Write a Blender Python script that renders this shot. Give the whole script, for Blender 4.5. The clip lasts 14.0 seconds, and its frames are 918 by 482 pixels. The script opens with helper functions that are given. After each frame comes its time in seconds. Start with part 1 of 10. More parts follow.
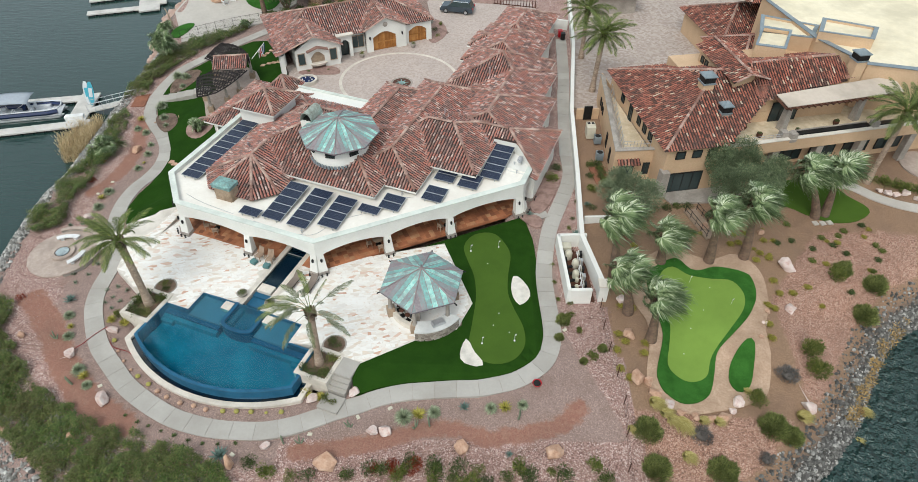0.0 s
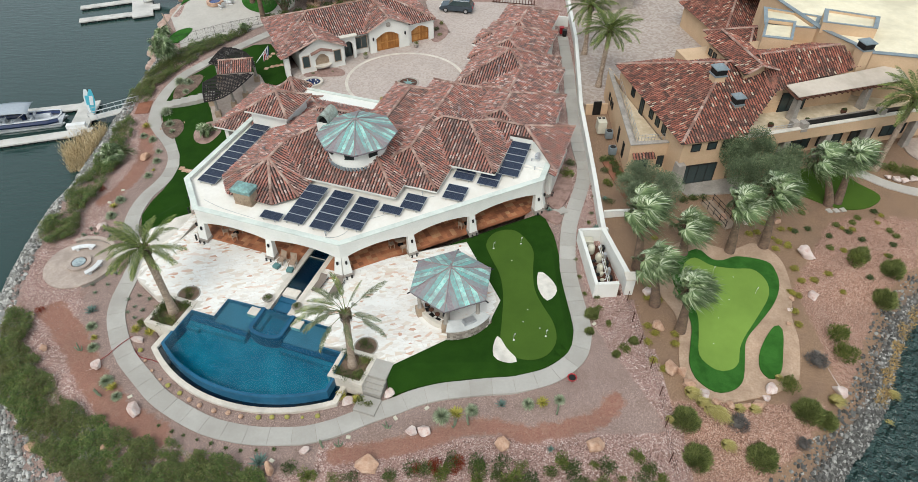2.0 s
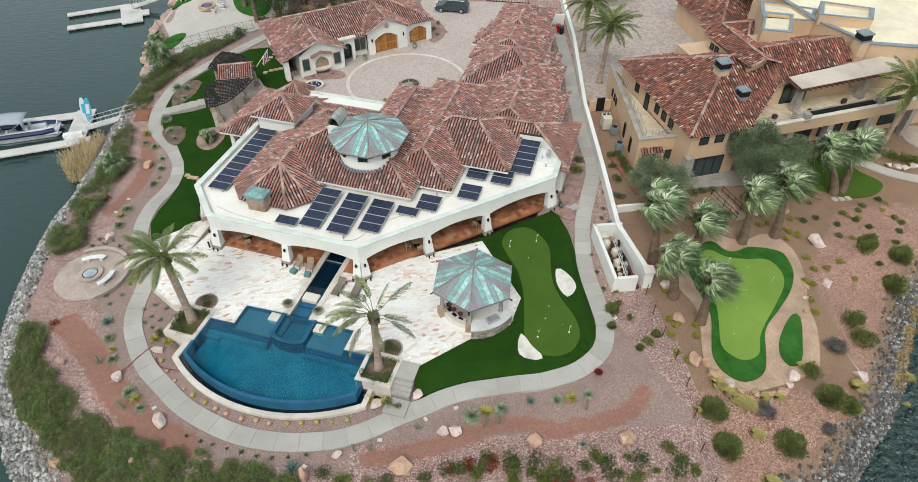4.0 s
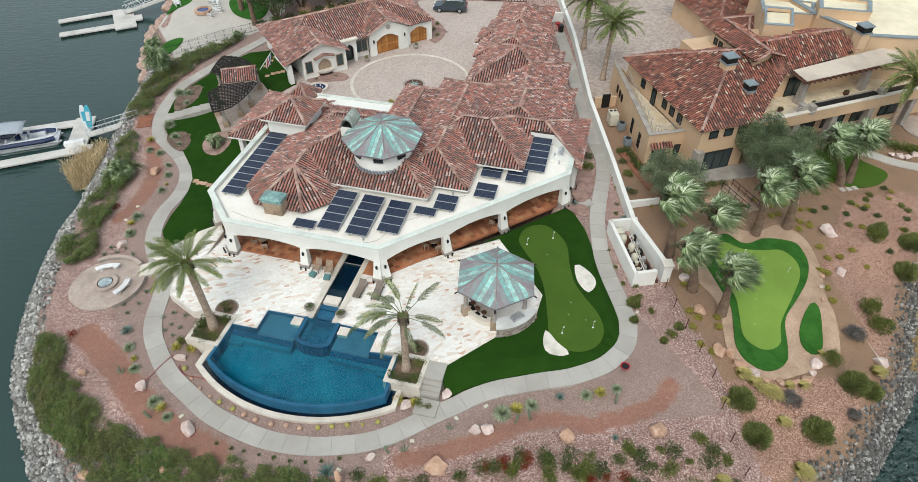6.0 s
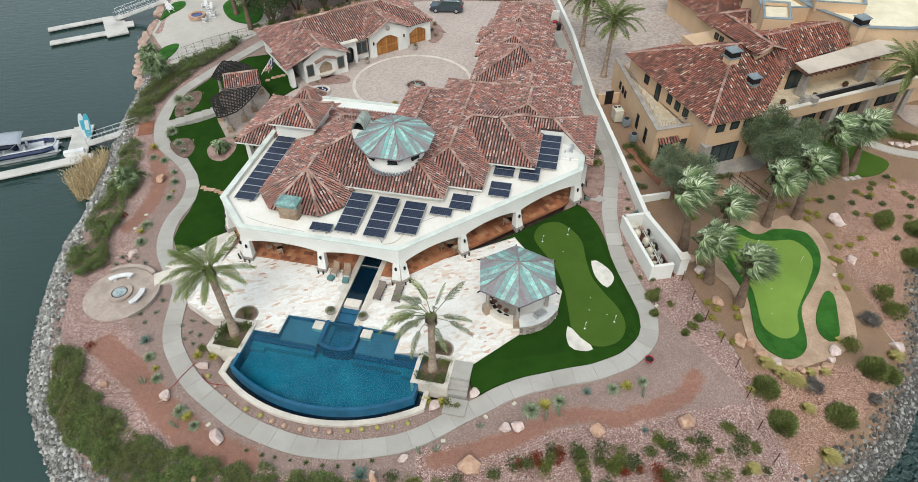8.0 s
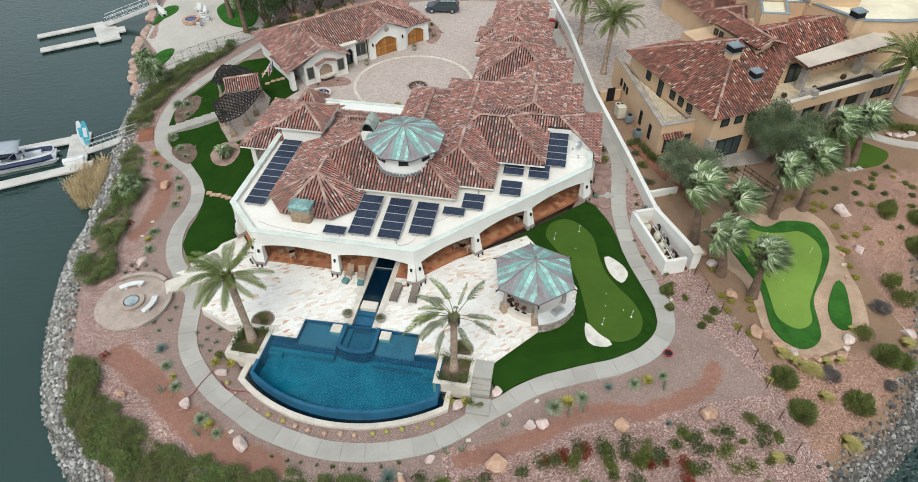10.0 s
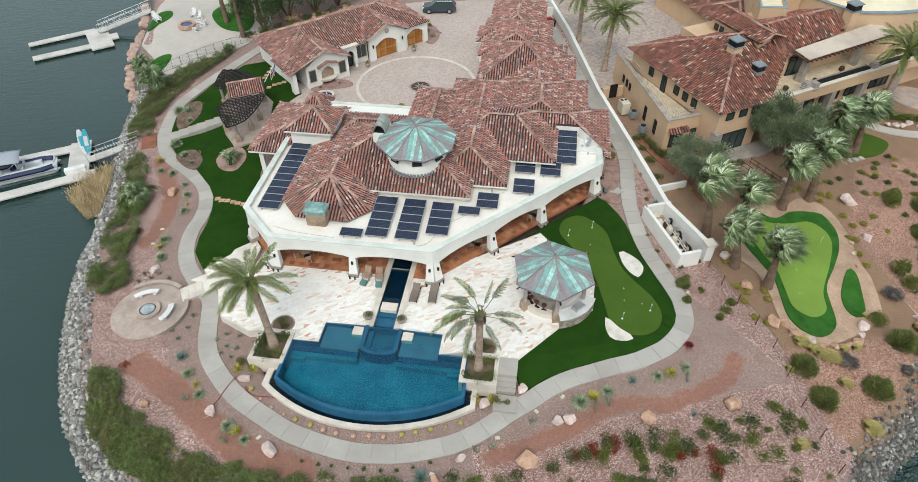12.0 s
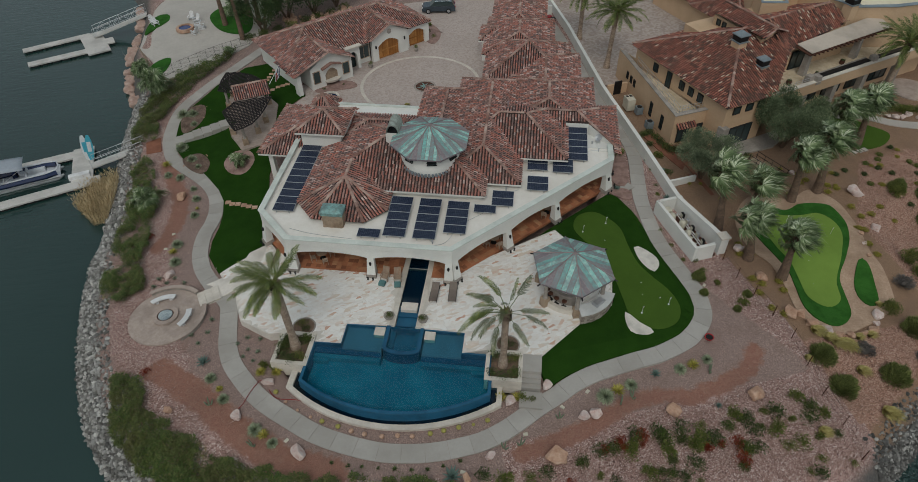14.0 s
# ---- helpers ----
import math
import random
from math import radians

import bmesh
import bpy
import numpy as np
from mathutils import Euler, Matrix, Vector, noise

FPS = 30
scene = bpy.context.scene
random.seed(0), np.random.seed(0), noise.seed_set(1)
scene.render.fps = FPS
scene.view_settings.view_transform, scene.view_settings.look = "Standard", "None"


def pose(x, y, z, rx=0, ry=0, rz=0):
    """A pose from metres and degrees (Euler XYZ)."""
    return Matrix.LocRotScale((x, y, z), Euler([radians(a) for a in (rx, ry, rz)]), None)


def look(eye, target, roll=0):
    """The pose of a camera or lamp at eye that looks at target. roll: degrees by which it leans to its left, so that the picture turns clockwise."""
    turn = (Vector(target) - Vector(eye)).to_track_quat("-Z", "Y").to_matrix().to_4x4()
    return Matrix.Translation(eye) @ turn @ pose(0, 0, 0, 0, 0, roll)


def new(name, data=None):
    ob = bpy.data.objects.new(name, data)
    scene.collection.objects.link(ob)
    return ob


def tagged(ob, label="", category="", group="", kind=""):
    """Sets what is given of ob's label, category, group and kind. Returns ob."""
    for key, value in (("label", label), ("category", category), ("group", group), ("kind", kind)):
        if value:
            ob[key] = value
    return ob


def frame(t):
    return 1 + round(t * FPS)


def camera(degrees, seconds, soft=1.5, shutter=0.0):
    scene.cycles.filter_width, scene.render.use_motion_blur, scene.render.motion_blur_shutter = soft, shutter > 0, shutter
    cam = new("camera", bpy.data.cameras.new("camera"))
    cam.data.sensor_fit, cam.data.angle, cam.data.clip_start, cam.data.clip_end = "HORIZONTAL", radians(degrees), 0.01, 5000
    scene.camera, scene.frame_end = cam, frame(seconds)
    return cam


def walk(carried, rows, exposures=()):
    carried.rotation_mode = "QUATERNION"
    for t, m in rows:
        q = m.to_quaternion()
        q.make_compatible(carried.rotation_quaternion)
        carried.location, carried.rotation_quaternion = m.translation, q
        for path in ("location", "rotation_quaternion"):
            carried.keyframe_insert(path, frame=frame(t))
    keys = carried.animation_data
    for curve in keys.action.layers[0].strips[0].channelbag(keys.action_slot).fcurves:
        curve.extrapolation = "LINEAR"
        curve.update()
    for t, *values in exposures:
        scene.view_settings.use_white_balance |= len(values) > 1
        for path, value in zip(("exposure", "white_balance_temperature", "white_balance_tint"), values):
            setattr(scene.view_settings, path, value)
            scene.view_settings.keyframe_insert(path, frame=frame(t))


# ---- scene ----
cam = camera(71.3, 14.0, soft=0.6)
PATH = [
    (0, (-2.417, 0.579, 40.526), (-2.452, 2.042, 39.163), 0.3),
    (0.5, (-3.337, 0.553, 40.479), (-3.36, 2.016, 39.116), 0.2),
    (1, (-4.237, 0.514, 40.427), (-4.247, 1.977, 39.064), 0.1),
    (1.5, (-5.151, 0.475, 40.39), (-5.147, 1.939, 39.027), 0.1),
    (2, (-6.084, 0.446, 40.36), (-6.064, 1.91, 38.998), 0.0),
    (2.5, (-6.973, 0.47, 40.358), (-6.939, 1.934, 38.996), -0.0),
    (3, (-7.804, 0.484, 40.352), (-7.754, 1.948, 38.989), -0.1),
    (5.5, (-11.542, 0.535, 40.347), (-11.425, 1.995, 38.985), -0.2),
    (6, (-12.389, 0.617, 40.324), (-12.259, 2.076, 38.962), -0.3),
    (6.5, (-13.162, 0.682, 40.338), (-13.018, 2.141, 38.977), -0.3),
    (7, (-14.005, 0.754, 40.345), (-13.848, 2.211, 38.984), -0.4),
    (7.5, (-14.697, 0.791, 40.344), (-14.527, 2.247, 38.983), -0.4),
    (8, (-15.437, 0.819, 40.337), (-15.253, 2.273, 38.976), -0.5),
    (10.5, (-18.686, 1.255, 40.361), (-18.442, 2.7, 39.0), -0.7),
    (11, (-19.429, 1.342, 40.39), (-19.172, 2.785, 39.029), -0.8),
    (11.5, (-20.064, 1.426, 40.404), (-19.796, 2.867, 39.043), -0.8),
    (12, (-20.776, 1.503, 40.402), (-20.497, 2.941, 39.042), -0.9),
    (12.5, (-21.402, 1.616, 40.436), (-21.112, 3.052, 39.074), -0.9),
    (13, (-22.093, 1.744, 40.453), (-21.793, 3.177, 39.091), -1.0),
    (13.5, (-22.71, 1.855, 40.457), (-22.4, 3.287, 39.095), -1.0),
    (14, (-23.463, 1.932, 40.457), (-23.142, 3.361, 39.095), -1.0),
]
EXPOSURES = [(t, e + 0.07, 6300, 5) for t, e in ((0, 0.0), (12.0, 0.0), (12.5, -0.11), (13, -0.43), (13.5, -0.78), (14, -1.15))]
walk(cam, [(t, look(eye, target, roll)) for t, eye, target, roll in PATH], EXPOSURES)

# ---- light: a high overcast sky with a weak, very soft sun ----
SUN_EL, SUN_AZ = 52.0, 200.0
world = bpy.data.worlds.new("overcast_sky")
scene.world = world
world.use_nodes = True
wn = world.node_tree
sky = wn.nodes.new("ShaderNodeTexSky")
sky.sky_type = 'NISHITA'
sky.sun_disc = False
sky.sun_elevation = radians(SUN_EL)
sky.sun_rotation = radians(SUN_AZ)
sky.air_density, sky.dust_density, sky.ozone_density = 1.0, 6.0, 1.0
# a thin even cloud layer over the clear sky
cloud = wn.nodes.new("ShaderNodeMix")
cloud.data_type = 'RGBA'
cloud.inputs[0].default_value = 0.6
cloud.inputs[7].default_value = (6.2, 6.6, 6.7, 1)
wn.links.new(sky.outputs[0], cloud.inputs[6])
wn.links.new(cloud.outputs[2], wn.nodes["Background"].inputs[0])
wn.nodes["Background"].inputs[1].default_value = 0.15
sun = new("sun", bpy.data.lights.new("sun", 'SUN'))
sun.data.energy, sun.data.angle, sun.data.color = 1.35, radians(24), (1.0, 0.975, 0.94)
sa, se = radians(SUN_AZ), radians(SUN_EL)
sun.matrix_world = look((0, 0, 0), (-math.sin(sa) * math.cos(se), -math.cos(sa) * math.cos(se), -math.sin(se)))


# ---- materials ----
def node_mat(name):
    m = bpy.data.materials.new(name)
    m.use_nodes = True
    nt = m.node_tree
    return m, nt, nt.nodes["Principled BSDF"]


def add(nt, kind, **values):
    n = nt.nodes.new(kind)
    for key, value in values.items():
        n.inputs[key].default_value = value
    return n


def ramp(nt, source, stops):
    r = nt.nodes.new("ShaderNodeValToRGB")
    nt.links.new(source, r.inputs[0])
    el = r.color_ramp.elements
    while len(el) < len(stops):
        el.new(0.5)
    for e, (p, c) in zip(el, stops):
        e.position, e.color = p, (*c, 1)
    return r.outputs[0]


def mixc(nt, fac, a, b, mode='MIX'):
    n = nt.nodes.new("ShaderNodeMix")
    n.data_type, n.blend_type = 'RGBA', mode
    for sock, v in ((n.inputs[0], fac), (n.inputs[6], a), (n.inputs[7], b)):
        if hasattr(v, "is_output"):
            nt.links.new(v, sock)
        else:
            sock.default_value = v if isinstance(v, (int, float)) else (*v, 1)
    return n.outputs[2]


def coords(nt):
    return nt.nodes.new("ShaderNodeTexCoord").outputs["Object"]


def noise_of(nt, co, scale, detail=4.0, rough=0.6):
    n = add(nt, "ShaderNodeTexNoise", Scale=scale, Detail=detail, Roughness=rough)
    nt.links.new(co, n.inputs["Vector"])
    return n.outputs["Fac"]


def surface(name, colours, grain=6.0, stain=0.4, rough=0.8, bump=0.3, metal=0.0, per="", spread=0.0, stain_col=None, dist=0.02, spec=0.3):
    """A weathered surface: fine grain through the given colours, larger stains, relief; per: 'object' or 'island' picks a shade for each piece."""
    m, nt, b = node_mat(name)
    co = coords(nt)
    fine = noise_of(nt, co, grain, 6.0, 0.65)
    fac = fine
    if per:
        if per == "island":
            rnd = nt.nodes.new("ShaderNodeNewGeometry").outputs["Random Per Island"]
        else:
            rnd = nt.nodes.new("ShaderNodeObjectInfo").outputs["Random"]
        mx = nt.nodes.new("ShaderNodeMix")
        mx.inputs[0].default_value = spread
        nt.links.new(fine, mx.inputs[2])
        nt.links.new(rnd, mx.inputs[3])
        fac = mx.outputs[0]
    n = len(colours)
    lo, hi = (0.3, 0.7) if not per else (0.5 - 0.5 * max(spread, 0.4), 0.5 + 0.5 * max(spread, 0.4))
    col = ramp(nt, fac, [(lo + (hi - lo) * i / max(1, n - 1), c) for i, c in enumerate(colours)])
    if stain:
        big = noise_of(nt, co, stain, 5.0, 0.6)
        f2 = ramp(nt, big, [(0.42, (0, 0, 0)), (0.68, (0.75, 0.75, 0.75))])
        dark = stain_col or tuple(c * 0.72 for c in colours[0])
        col = mixc(nt, f2, col, dark)
    nt.links.new(col, b.inputs["Base Color"])
    b.inputs["Roughness"].default_value = rough
    b.inputs["Metallic"].default_value = metal
    b.inputs["Specular IOR Level"].default_value = spec
    if bump:
        bp = add(nt, "ShaderNodeBump", Strength=bump, Distance=dist)
        nt.links.new(fine, bp.inputs["Height"])
        nt.links.new(bp.outputs[0], b.inputs["Normal"])
    return m


STUCCO = surface("white_stucco", [(0.70, 0.695, 0.66), (0.78, 0.775, 0.74)], 9, 0.35, 0.9, 0.25, stain_col=(0.64, 0.635, 0.60))
GREENCAP = surface("pale_green_cap", [(0.60, 0.65, 0.60), (0.68, 0.71, 0.66)], 5, 0.6, 0.7, 0.1)
DECK = surface("cream_roof_membrane", [(0.76, 0.73, 0.67), (0.83, 0.80, 0.745)], 2.5, 0.25, 0.75, 0.1, stain_col=(0.67, 0.62, 0.55))
TAN = surface("tan_stucco", [(0.55, 0.385, 0.245), (0.63, 0.455, 0.305)], 7, 0.3, 0.9, 0.25, stain_col=(0.49, 0.34, 0.215))


def tile_mat(name, shares, rough=0.85):
    """Fired clay tiles: one shade for each tile, drawn by its share, with speckle, soot and lichen."""
    m, nt, b = node_mat(name)
    co = coords(nt)
    rnd = nt.nodes.new("ShaderNodeNewGeometry").outputs["Random Per Island"]
    r = nt.nodes.new("ShaderNodeValToRGB")
    r.color_ramp.interpolation = 'CONSTANT'
    nt.links.new(rnd, r.inputs[0])
    el, at = r.color_ramp.elements, 0.0
    while len(el) < len(shares):
        el.new(0.5)
    for e, (share, c) in zip(el, shares):
        e.position, e.color = at, (*c, 1)
        at += share
    fine = noise_of(nt, co, 9, 6, 0.7)
    col = mixc(nt, 1.0, r.outputs[0], ramp(nt, fine, [(0.28, (0.62, 0.62, 0.62)), (0.5, (0.98, 0.98, 0.98)), (0.72, (1.35, 1.33, 1.3))]), 'MULTIPLY')
    big = noise_of(nt, co, 0.45, 5, 0.65)
    col = mixc(nt, ramp(nt, big, [(0.45, (0, 0, 0)), (0.72, (0.5, 0.5, 0.5))]), col, (0.15, 0.115, 0.10))
    pale = noise_of(nt, co, 1.7, 4, 0.7)
    col = mixc(nt, ramp(nt, pale, [(0.62, (0, 0, 0)), (0.74, (0.4, 0.4, 0.4))]), col, (0.46, 0.36, 0.31))
    nt.links.new(col, b.inputs["Base Color"])
    b.inputs["Roughness"].default_value = rough
    b.inputs["Specular IOR Level"].default_value = 0.25
    bp = add(nt, "ShaderNodeBump", Strength=0.35, Distance=0.02)
    nt.links.new(fine, bp.inputs["Height"])
    nt.links.new(bp.outputs[0], b.inputs["Normal"])
    return m


TILES = tile_mat("barrel_tiles", [(0.14, (0.20, 0.14, 0.13)), (0.18, (0.29, 0.18, 0.16)), (0.28, (0.38, 0.172, 0.142)), (0.14, (0.46, 0.195, 0.152)), (0.18, (0.45, 0.275, 0.24)), (0.08, (0.58, 0.45, 0.41))])
TILES_N = tile_mat("flashed_barrel_tiles", [(0.16, (0.12, 0.062, 0.052)), (0.24, (0.23, 0.09, 0.068)), (0.30, (0.32, 0.115, 0.082)), (0.18, (0.40, 0.155, 0.11)), (0.07, (0.46, 0.25, 0.18)), (0.05, (0.58, 0.47, 0.37))], 0.75)
# near-black: the shade between the cover tiles is put into this colour
TILEBASE = surface("shaded_pan_tiles", [(0.035, 0.024, 0.021), (0.06, 0.038, 0.033), (0.11, 0.068, 0.058)], 4, 0.5, 0.9, 0.3)
RIDGE = surface("ridge_tiles", [(0.23, 0.125, 0.10), (0.36, 0.225, 0.185), (0.52, 0.40, 0.34)], 12, 0.5, 0.85, 0.3, per="island", spread=0.7)
COPPER = surface("weathered_copper", [(0.10, 0.09, 0.11), (0.20, 0.17, 0.19), (0.29, 0.25, 0.26), (0.24, 0.30, 0.30), (0.19, 0.48, 0.44), (0.42, 0.68, 0.62)], 5.0, 1.1, 0.5, 0.15, 0.1, per="island", spread=0.55, stain_col=(0.20, 0.18, 0.195))
COPPER_SEAM = surface("copper_seam", [(0.26, 0.21, 0.215), (0.36, 0.30, 0.30)], 5, 0.7, 0.55, 0.1, 0.1)
VERDIGRIS = surface("verdigris_copper", [(0.16, 0.20, 0.19), (0.19, 0.33, 0.32), (0.30, 0.52, 0.49)], 4, 0.8, 0.5, 0.15, 0.1)
PALEGREEN = surface("pale_copper_bloom", [(0.22, 0.22, 0.19), (0.33, 0.37, 0.33), (0.44, 0.53, 0.48)], 4, 0.9, 0.6, 0.15, 0.05)
CONCRETE = surface("broom_concrete", [(0.36, 0.34, 0.31), (0.43, 0.41, 0.38)], 5, 0.3, 0.9, 0.2, per="object", spread=0.45, stain_col=(0.32, 0.30, 0.27))
COPING = surface("limestone_coping", [(0.60, 0.55, 0.48), (0.70, 0.65, 0.58)], 6, 0.5, 0.8, 0.2)
def flag_mat():
    """White quartzite shards: a shade for each stone, pale veins and short rust streaks."""
    m, nt, b = node_mat("white_quartzite")
    co = coords(nt)
    rnd = nt.nodes.new("ShaderNodeNewGeometry").outputs["Random Per Island"]
    inf = nt.nodes.new("ShaderNodeObjectInfo").outputs["Random"]
    sm = nt.nodes.new("ShaderNodeMath")
    sm.operation = 'ADD'
    nt.links.new(rnd, sm.inputs[0])
    nt.links.new(inf, sm.inputs[1])
    fr = nt.nodes.new("ShaderNodeMath")
    fr.operation = 'FRACT'
    nt.links.new(sm.outputs[0], fr.inputs[0])
    col = ramp(nt, fr.outputs[0], [(0.0, (0.50, 0.27, 0.19)), (0.025, (0.62, 0.43, 0.33)), (0.06, (0.72, 0.60, 0.52)), (0.12, (0.76, 0.72, 0.67)), (0.5, (0.80, 0.78, 0.745)), (0.72, (0.82, 0.805, 0.775)), (0.9, (0.73, 0.70, 0.665)), (1.0, (0.68, 0.58, 0.48))])
    mp = nt.nodes.new("ShaderNodeMapping")
    mp.inputs["Scale"].default_value = (0.9, 2.6, 1.0)
    mp.inputs["Rotation"].default_value = (0, 0, radians(33))
    nt.links.new(co, mp.inputs["Vector"])
    rust = noise_of(nt, mp.outputs[0], 2.3, 6, 0.65)
    col = mixc(nt, ramp(nt, rust, [(0.58, (0, 0, 0)), (0.68, (0.75, 0.75, 0.75))]), col, (0.66, 0.50, 0.38))
    grey = noise_of(nt, co, 0.5, 5, 0.6)
    col = mixc(nt, ramp(nt, grey, [(0.5, (0, 0, 0)), (0.75, (0.35, 0.35, 0.35))]), col, (0.62, 0.58, 0.53))
    nt.links.new(col, b.inputs["Base Color"])
    b.inputs["Roughness"].default_value = 0.75
    b.inputs["Specular IOR Level"].default_value = 0.3
    return m


FLAG = flag_mat()
GROUT = surface("pale_grout", [(0.66, 0.61, 0.55), (0.74, 0.70, 0.64)], 10, 0.6, 0.95, 0.2)
MULCH = surface("bark_mulch", [(0.075, 0.048, 0.035), (0.17, 0.115, 0.088), (0.30, 0.23, 0.19)], 16, 1.2, 0.95, 0.6)
TERRA = surface("terracotta_floor_tile", [(0.22, 0.09, 0.05), (0.36, 0.14, 0.07), (0.48, 0.20, 0.10), (0.50, 0.29, 0.16)], 6, 0.5, 0.6, 0.15, per="island", spread=0.8)
TURF = surface("artificial_turf", [(0.013, 0.043, 0.005), (0.025, 0.064, 0.009)], 45, 0.5, 0.95, 0.5, stain_col=(0.012, 0.037, 0.005), spec=0.04)
PUTT = surface("putting_turf", [(0.056, 0.105, 0.017), (0.072, 0.128, 0.021)], 40, 0.3, 0.95, 0.25, stain_col=(0.05, 0.094, 0.016), spec=0.05)
PUTT_N = surface("bright_putting_turf", [(0.165, 0.265, 0.052), (0.20, 0.31, 0.062)], 40, 0.35, 0.95, 0.25, stain_col=(0.15, 0.235, 0.046), spec=0.05)
TURF_N = surface("fringe_turf", [(0.028, 0.10, 0.016), (0.05, 0.15, 0.028)], 30, 0.9, 0.95, 0.5, spec=0.05)
SAND = surface("bunker_sand", [(0.62, 0.58, 0.52), (0.72, 0.68, 0.62)], 20, 1.0, 0.95, 0.3)
POOLTILE = surface("blue_pool_tile", [(0.013, 0.085, 0.165), (0.024, 0.125, 0.225)], 12, 0.7, 0.35, 0.08, per="object", spread=0.3)
LEDGE = surface("blue_grey_ledge_tile", [(0.155, 0.215, 0.28), (0.20, 0.26, 0.335)], 12, 0.7, 0.5, 0.08)
POOLPLASTER = surface("teal_pool_plaster", [(0.024, 0.19, 0.27), (0.034, 0.235, 0.31), (0.05, 0.285, 0.355)], 0.7, 0.22, 0.8, 0.1, stain_col=(0.018, 0.14, 0.22))
FIREGLASS = surface("grey_blue_fire_glass", [(0.10, 0.13, 0.15), (0.36, 0.43, 0.45), (0.62, 0.68, 0.68)], 14, 0.9, 0.4, 0.6)
QUARTZ = surface("pale_quartz_counter", [(0.60, 0.61, 0.60), (0.70, 0.71, 0.70)], 12, 0.4, 0.4, 0.05)
STONE_BAR = surface("grey_ledgestone", [(0.20, 0.165, 0.14), (0.33, 0.285, 0.245), (0.47, 0.425, 0.38)], 9, 1.2, 0.9, 0.5, per="object", spread=0.6)
STONE = surface("stacked_ledgestone", [(0.22, 0.15, 0.10), (0.36, 0.27, 0.19), (0.46, 0.38, 0.30)], 9, 1.2, 0.9, 0.5, per="island", spread=0.6)
STONE_COL = surface("cast_stone", [(0.30, 0.27, 0.24), (0.42, 0.38, 0.34)], 7, 0.8, 0.9, 0.4)
WOODDARK = surface("dark_stained_timber", [(0.012, 0.010, 0.011), (0.03, 0.024, 0.024)], 9, 0.9, 0.75, 0.3)
WOODGAR = surface("oiled_door_timber", [(0.30, 0.12, 0.03), (0.42, 0.19, 0.055), (0.50, 0.25, 0.08)], 9, 0.8, 0.5, 0.2, per="object", spread=0.5)
WOODGREY = surface("weathered_teak", [(0.30, 0.22, 0.16), (0.42, 0.32, 0.24)], 10, 0.8, 0.8, 0.3)
DOCKW = surface("dock_decking", [(0.52, 0.50, 0.47), (0.62, 0.60, 0.57)], 6, 0.5, 0.8, 0.2)
WHITE = surface("white_paint", [(0.72, 0.72, 0.72), (0.80, 0.80, 0.80)], 6, 0.8, 0.5, 0.05)
ALU = surface("brushed_aluminium", [(0.45, 0.46, 0.48), (0.58, 0.59, 0.60)], 9, 0.8, 0.4, 0.05, 0.6)
STEELDARK = surface("black_metal", [(0.012, 0.012, 0.013), (0.03, 0.03, 0.03)], 9, 0.8, 0.5, 0.1, 0.3)
IRON = surface("rusted_iron", [(0.07, 0.03, 0.02), (0.12, 0.05, 0.03)], 9, 0.8, 0.8, 0.2)
RUBBER = surface("black_rubber", [(0.012, 0.012, 0.012), (0.02, 0.02, 0.02)], 9, 0.8, 0.9, 0.1)
RED = surface("red_enamel", [(0.35, 0.015, 0.02), (0.45, 0.02, 0.03)], 9, 0.8, 0.4, 0.05)
ROCKW = surface("white_quartz_boulder", [(0.46, 0.29, 0.25), (0.64, 0.54, 0.50), (0.78, 0.74, 0.71)], 3.5, 0.9, 0.9, 0.9, dist=0.06)
ROCKT = surface("tan_sandstone_boulder", [(0.36, 0.20, 0.13), (0.53, 0.35, 0.25), (0.62, 0.46, 0.36)], 3, 0.9, 0.9, 0.9, dist=0.06)
ROCKG = surface("grey_riprap", [(0.075, 0.074, 0.071), (0.21, 0.207, 0.198), (0.36, 0.355, 0.34), (0.60, 0.59, 0.56)], 3.5, 1.2, 0.95, 0.8, per="island", spread=0.7, dist=0.06, stain_col=(0.16, 0.155, 0.14))
PINKSTONE = surface("pink_gravel_stone", [(0.22, 0.13, 0.108), (0.31, 0.20, 0.172), (0.42, 0.32, 0.28)], 8, 1.2, 0.95, 0.5, per="island", spread=0.7)
REDSTONE = surface("red_gravel_stone", [(0.20, 0.10, 0.07), (0.32, 0.18, 0.135), (0.42, 0.28, 0.22)], 8, 1.2, 0.95, 0.5, per="island", spread=0.7)
ROCKD = surface("dark_riprap", [(0.055, 0.053, 0.05), (0.11, 0.107, 0.102), (0.185, 0.18, 0.17), (0.44, 0.43, 0.405)], 3.5, 1.2, 0.9, 0.8, per="island", spread=0.7, dist=0.06, stain_col=(0.075, 0.072, 0.067))
BUFF = surface("stamped_buff_concrete", [(0.37, 0.30, 0.258), (0.47, 0.39, 0.34)], 4, 0.6, 0.9, 0.3)
PALESLAB = surface("pale_smooth_concrete", [(0.44, 0.41, 0.37), (0.50, 0.47, 0.43)], 3, 0.25, 0.85, 0.15, stain_col=(0.38, 0.35, 0.32))
SANDPATH = surface("sandy_dirt", [(0.36, 0.24, 0.16), (0.50, 0.37, 0.275)], 6, 0.5, 0.95, 0.5)
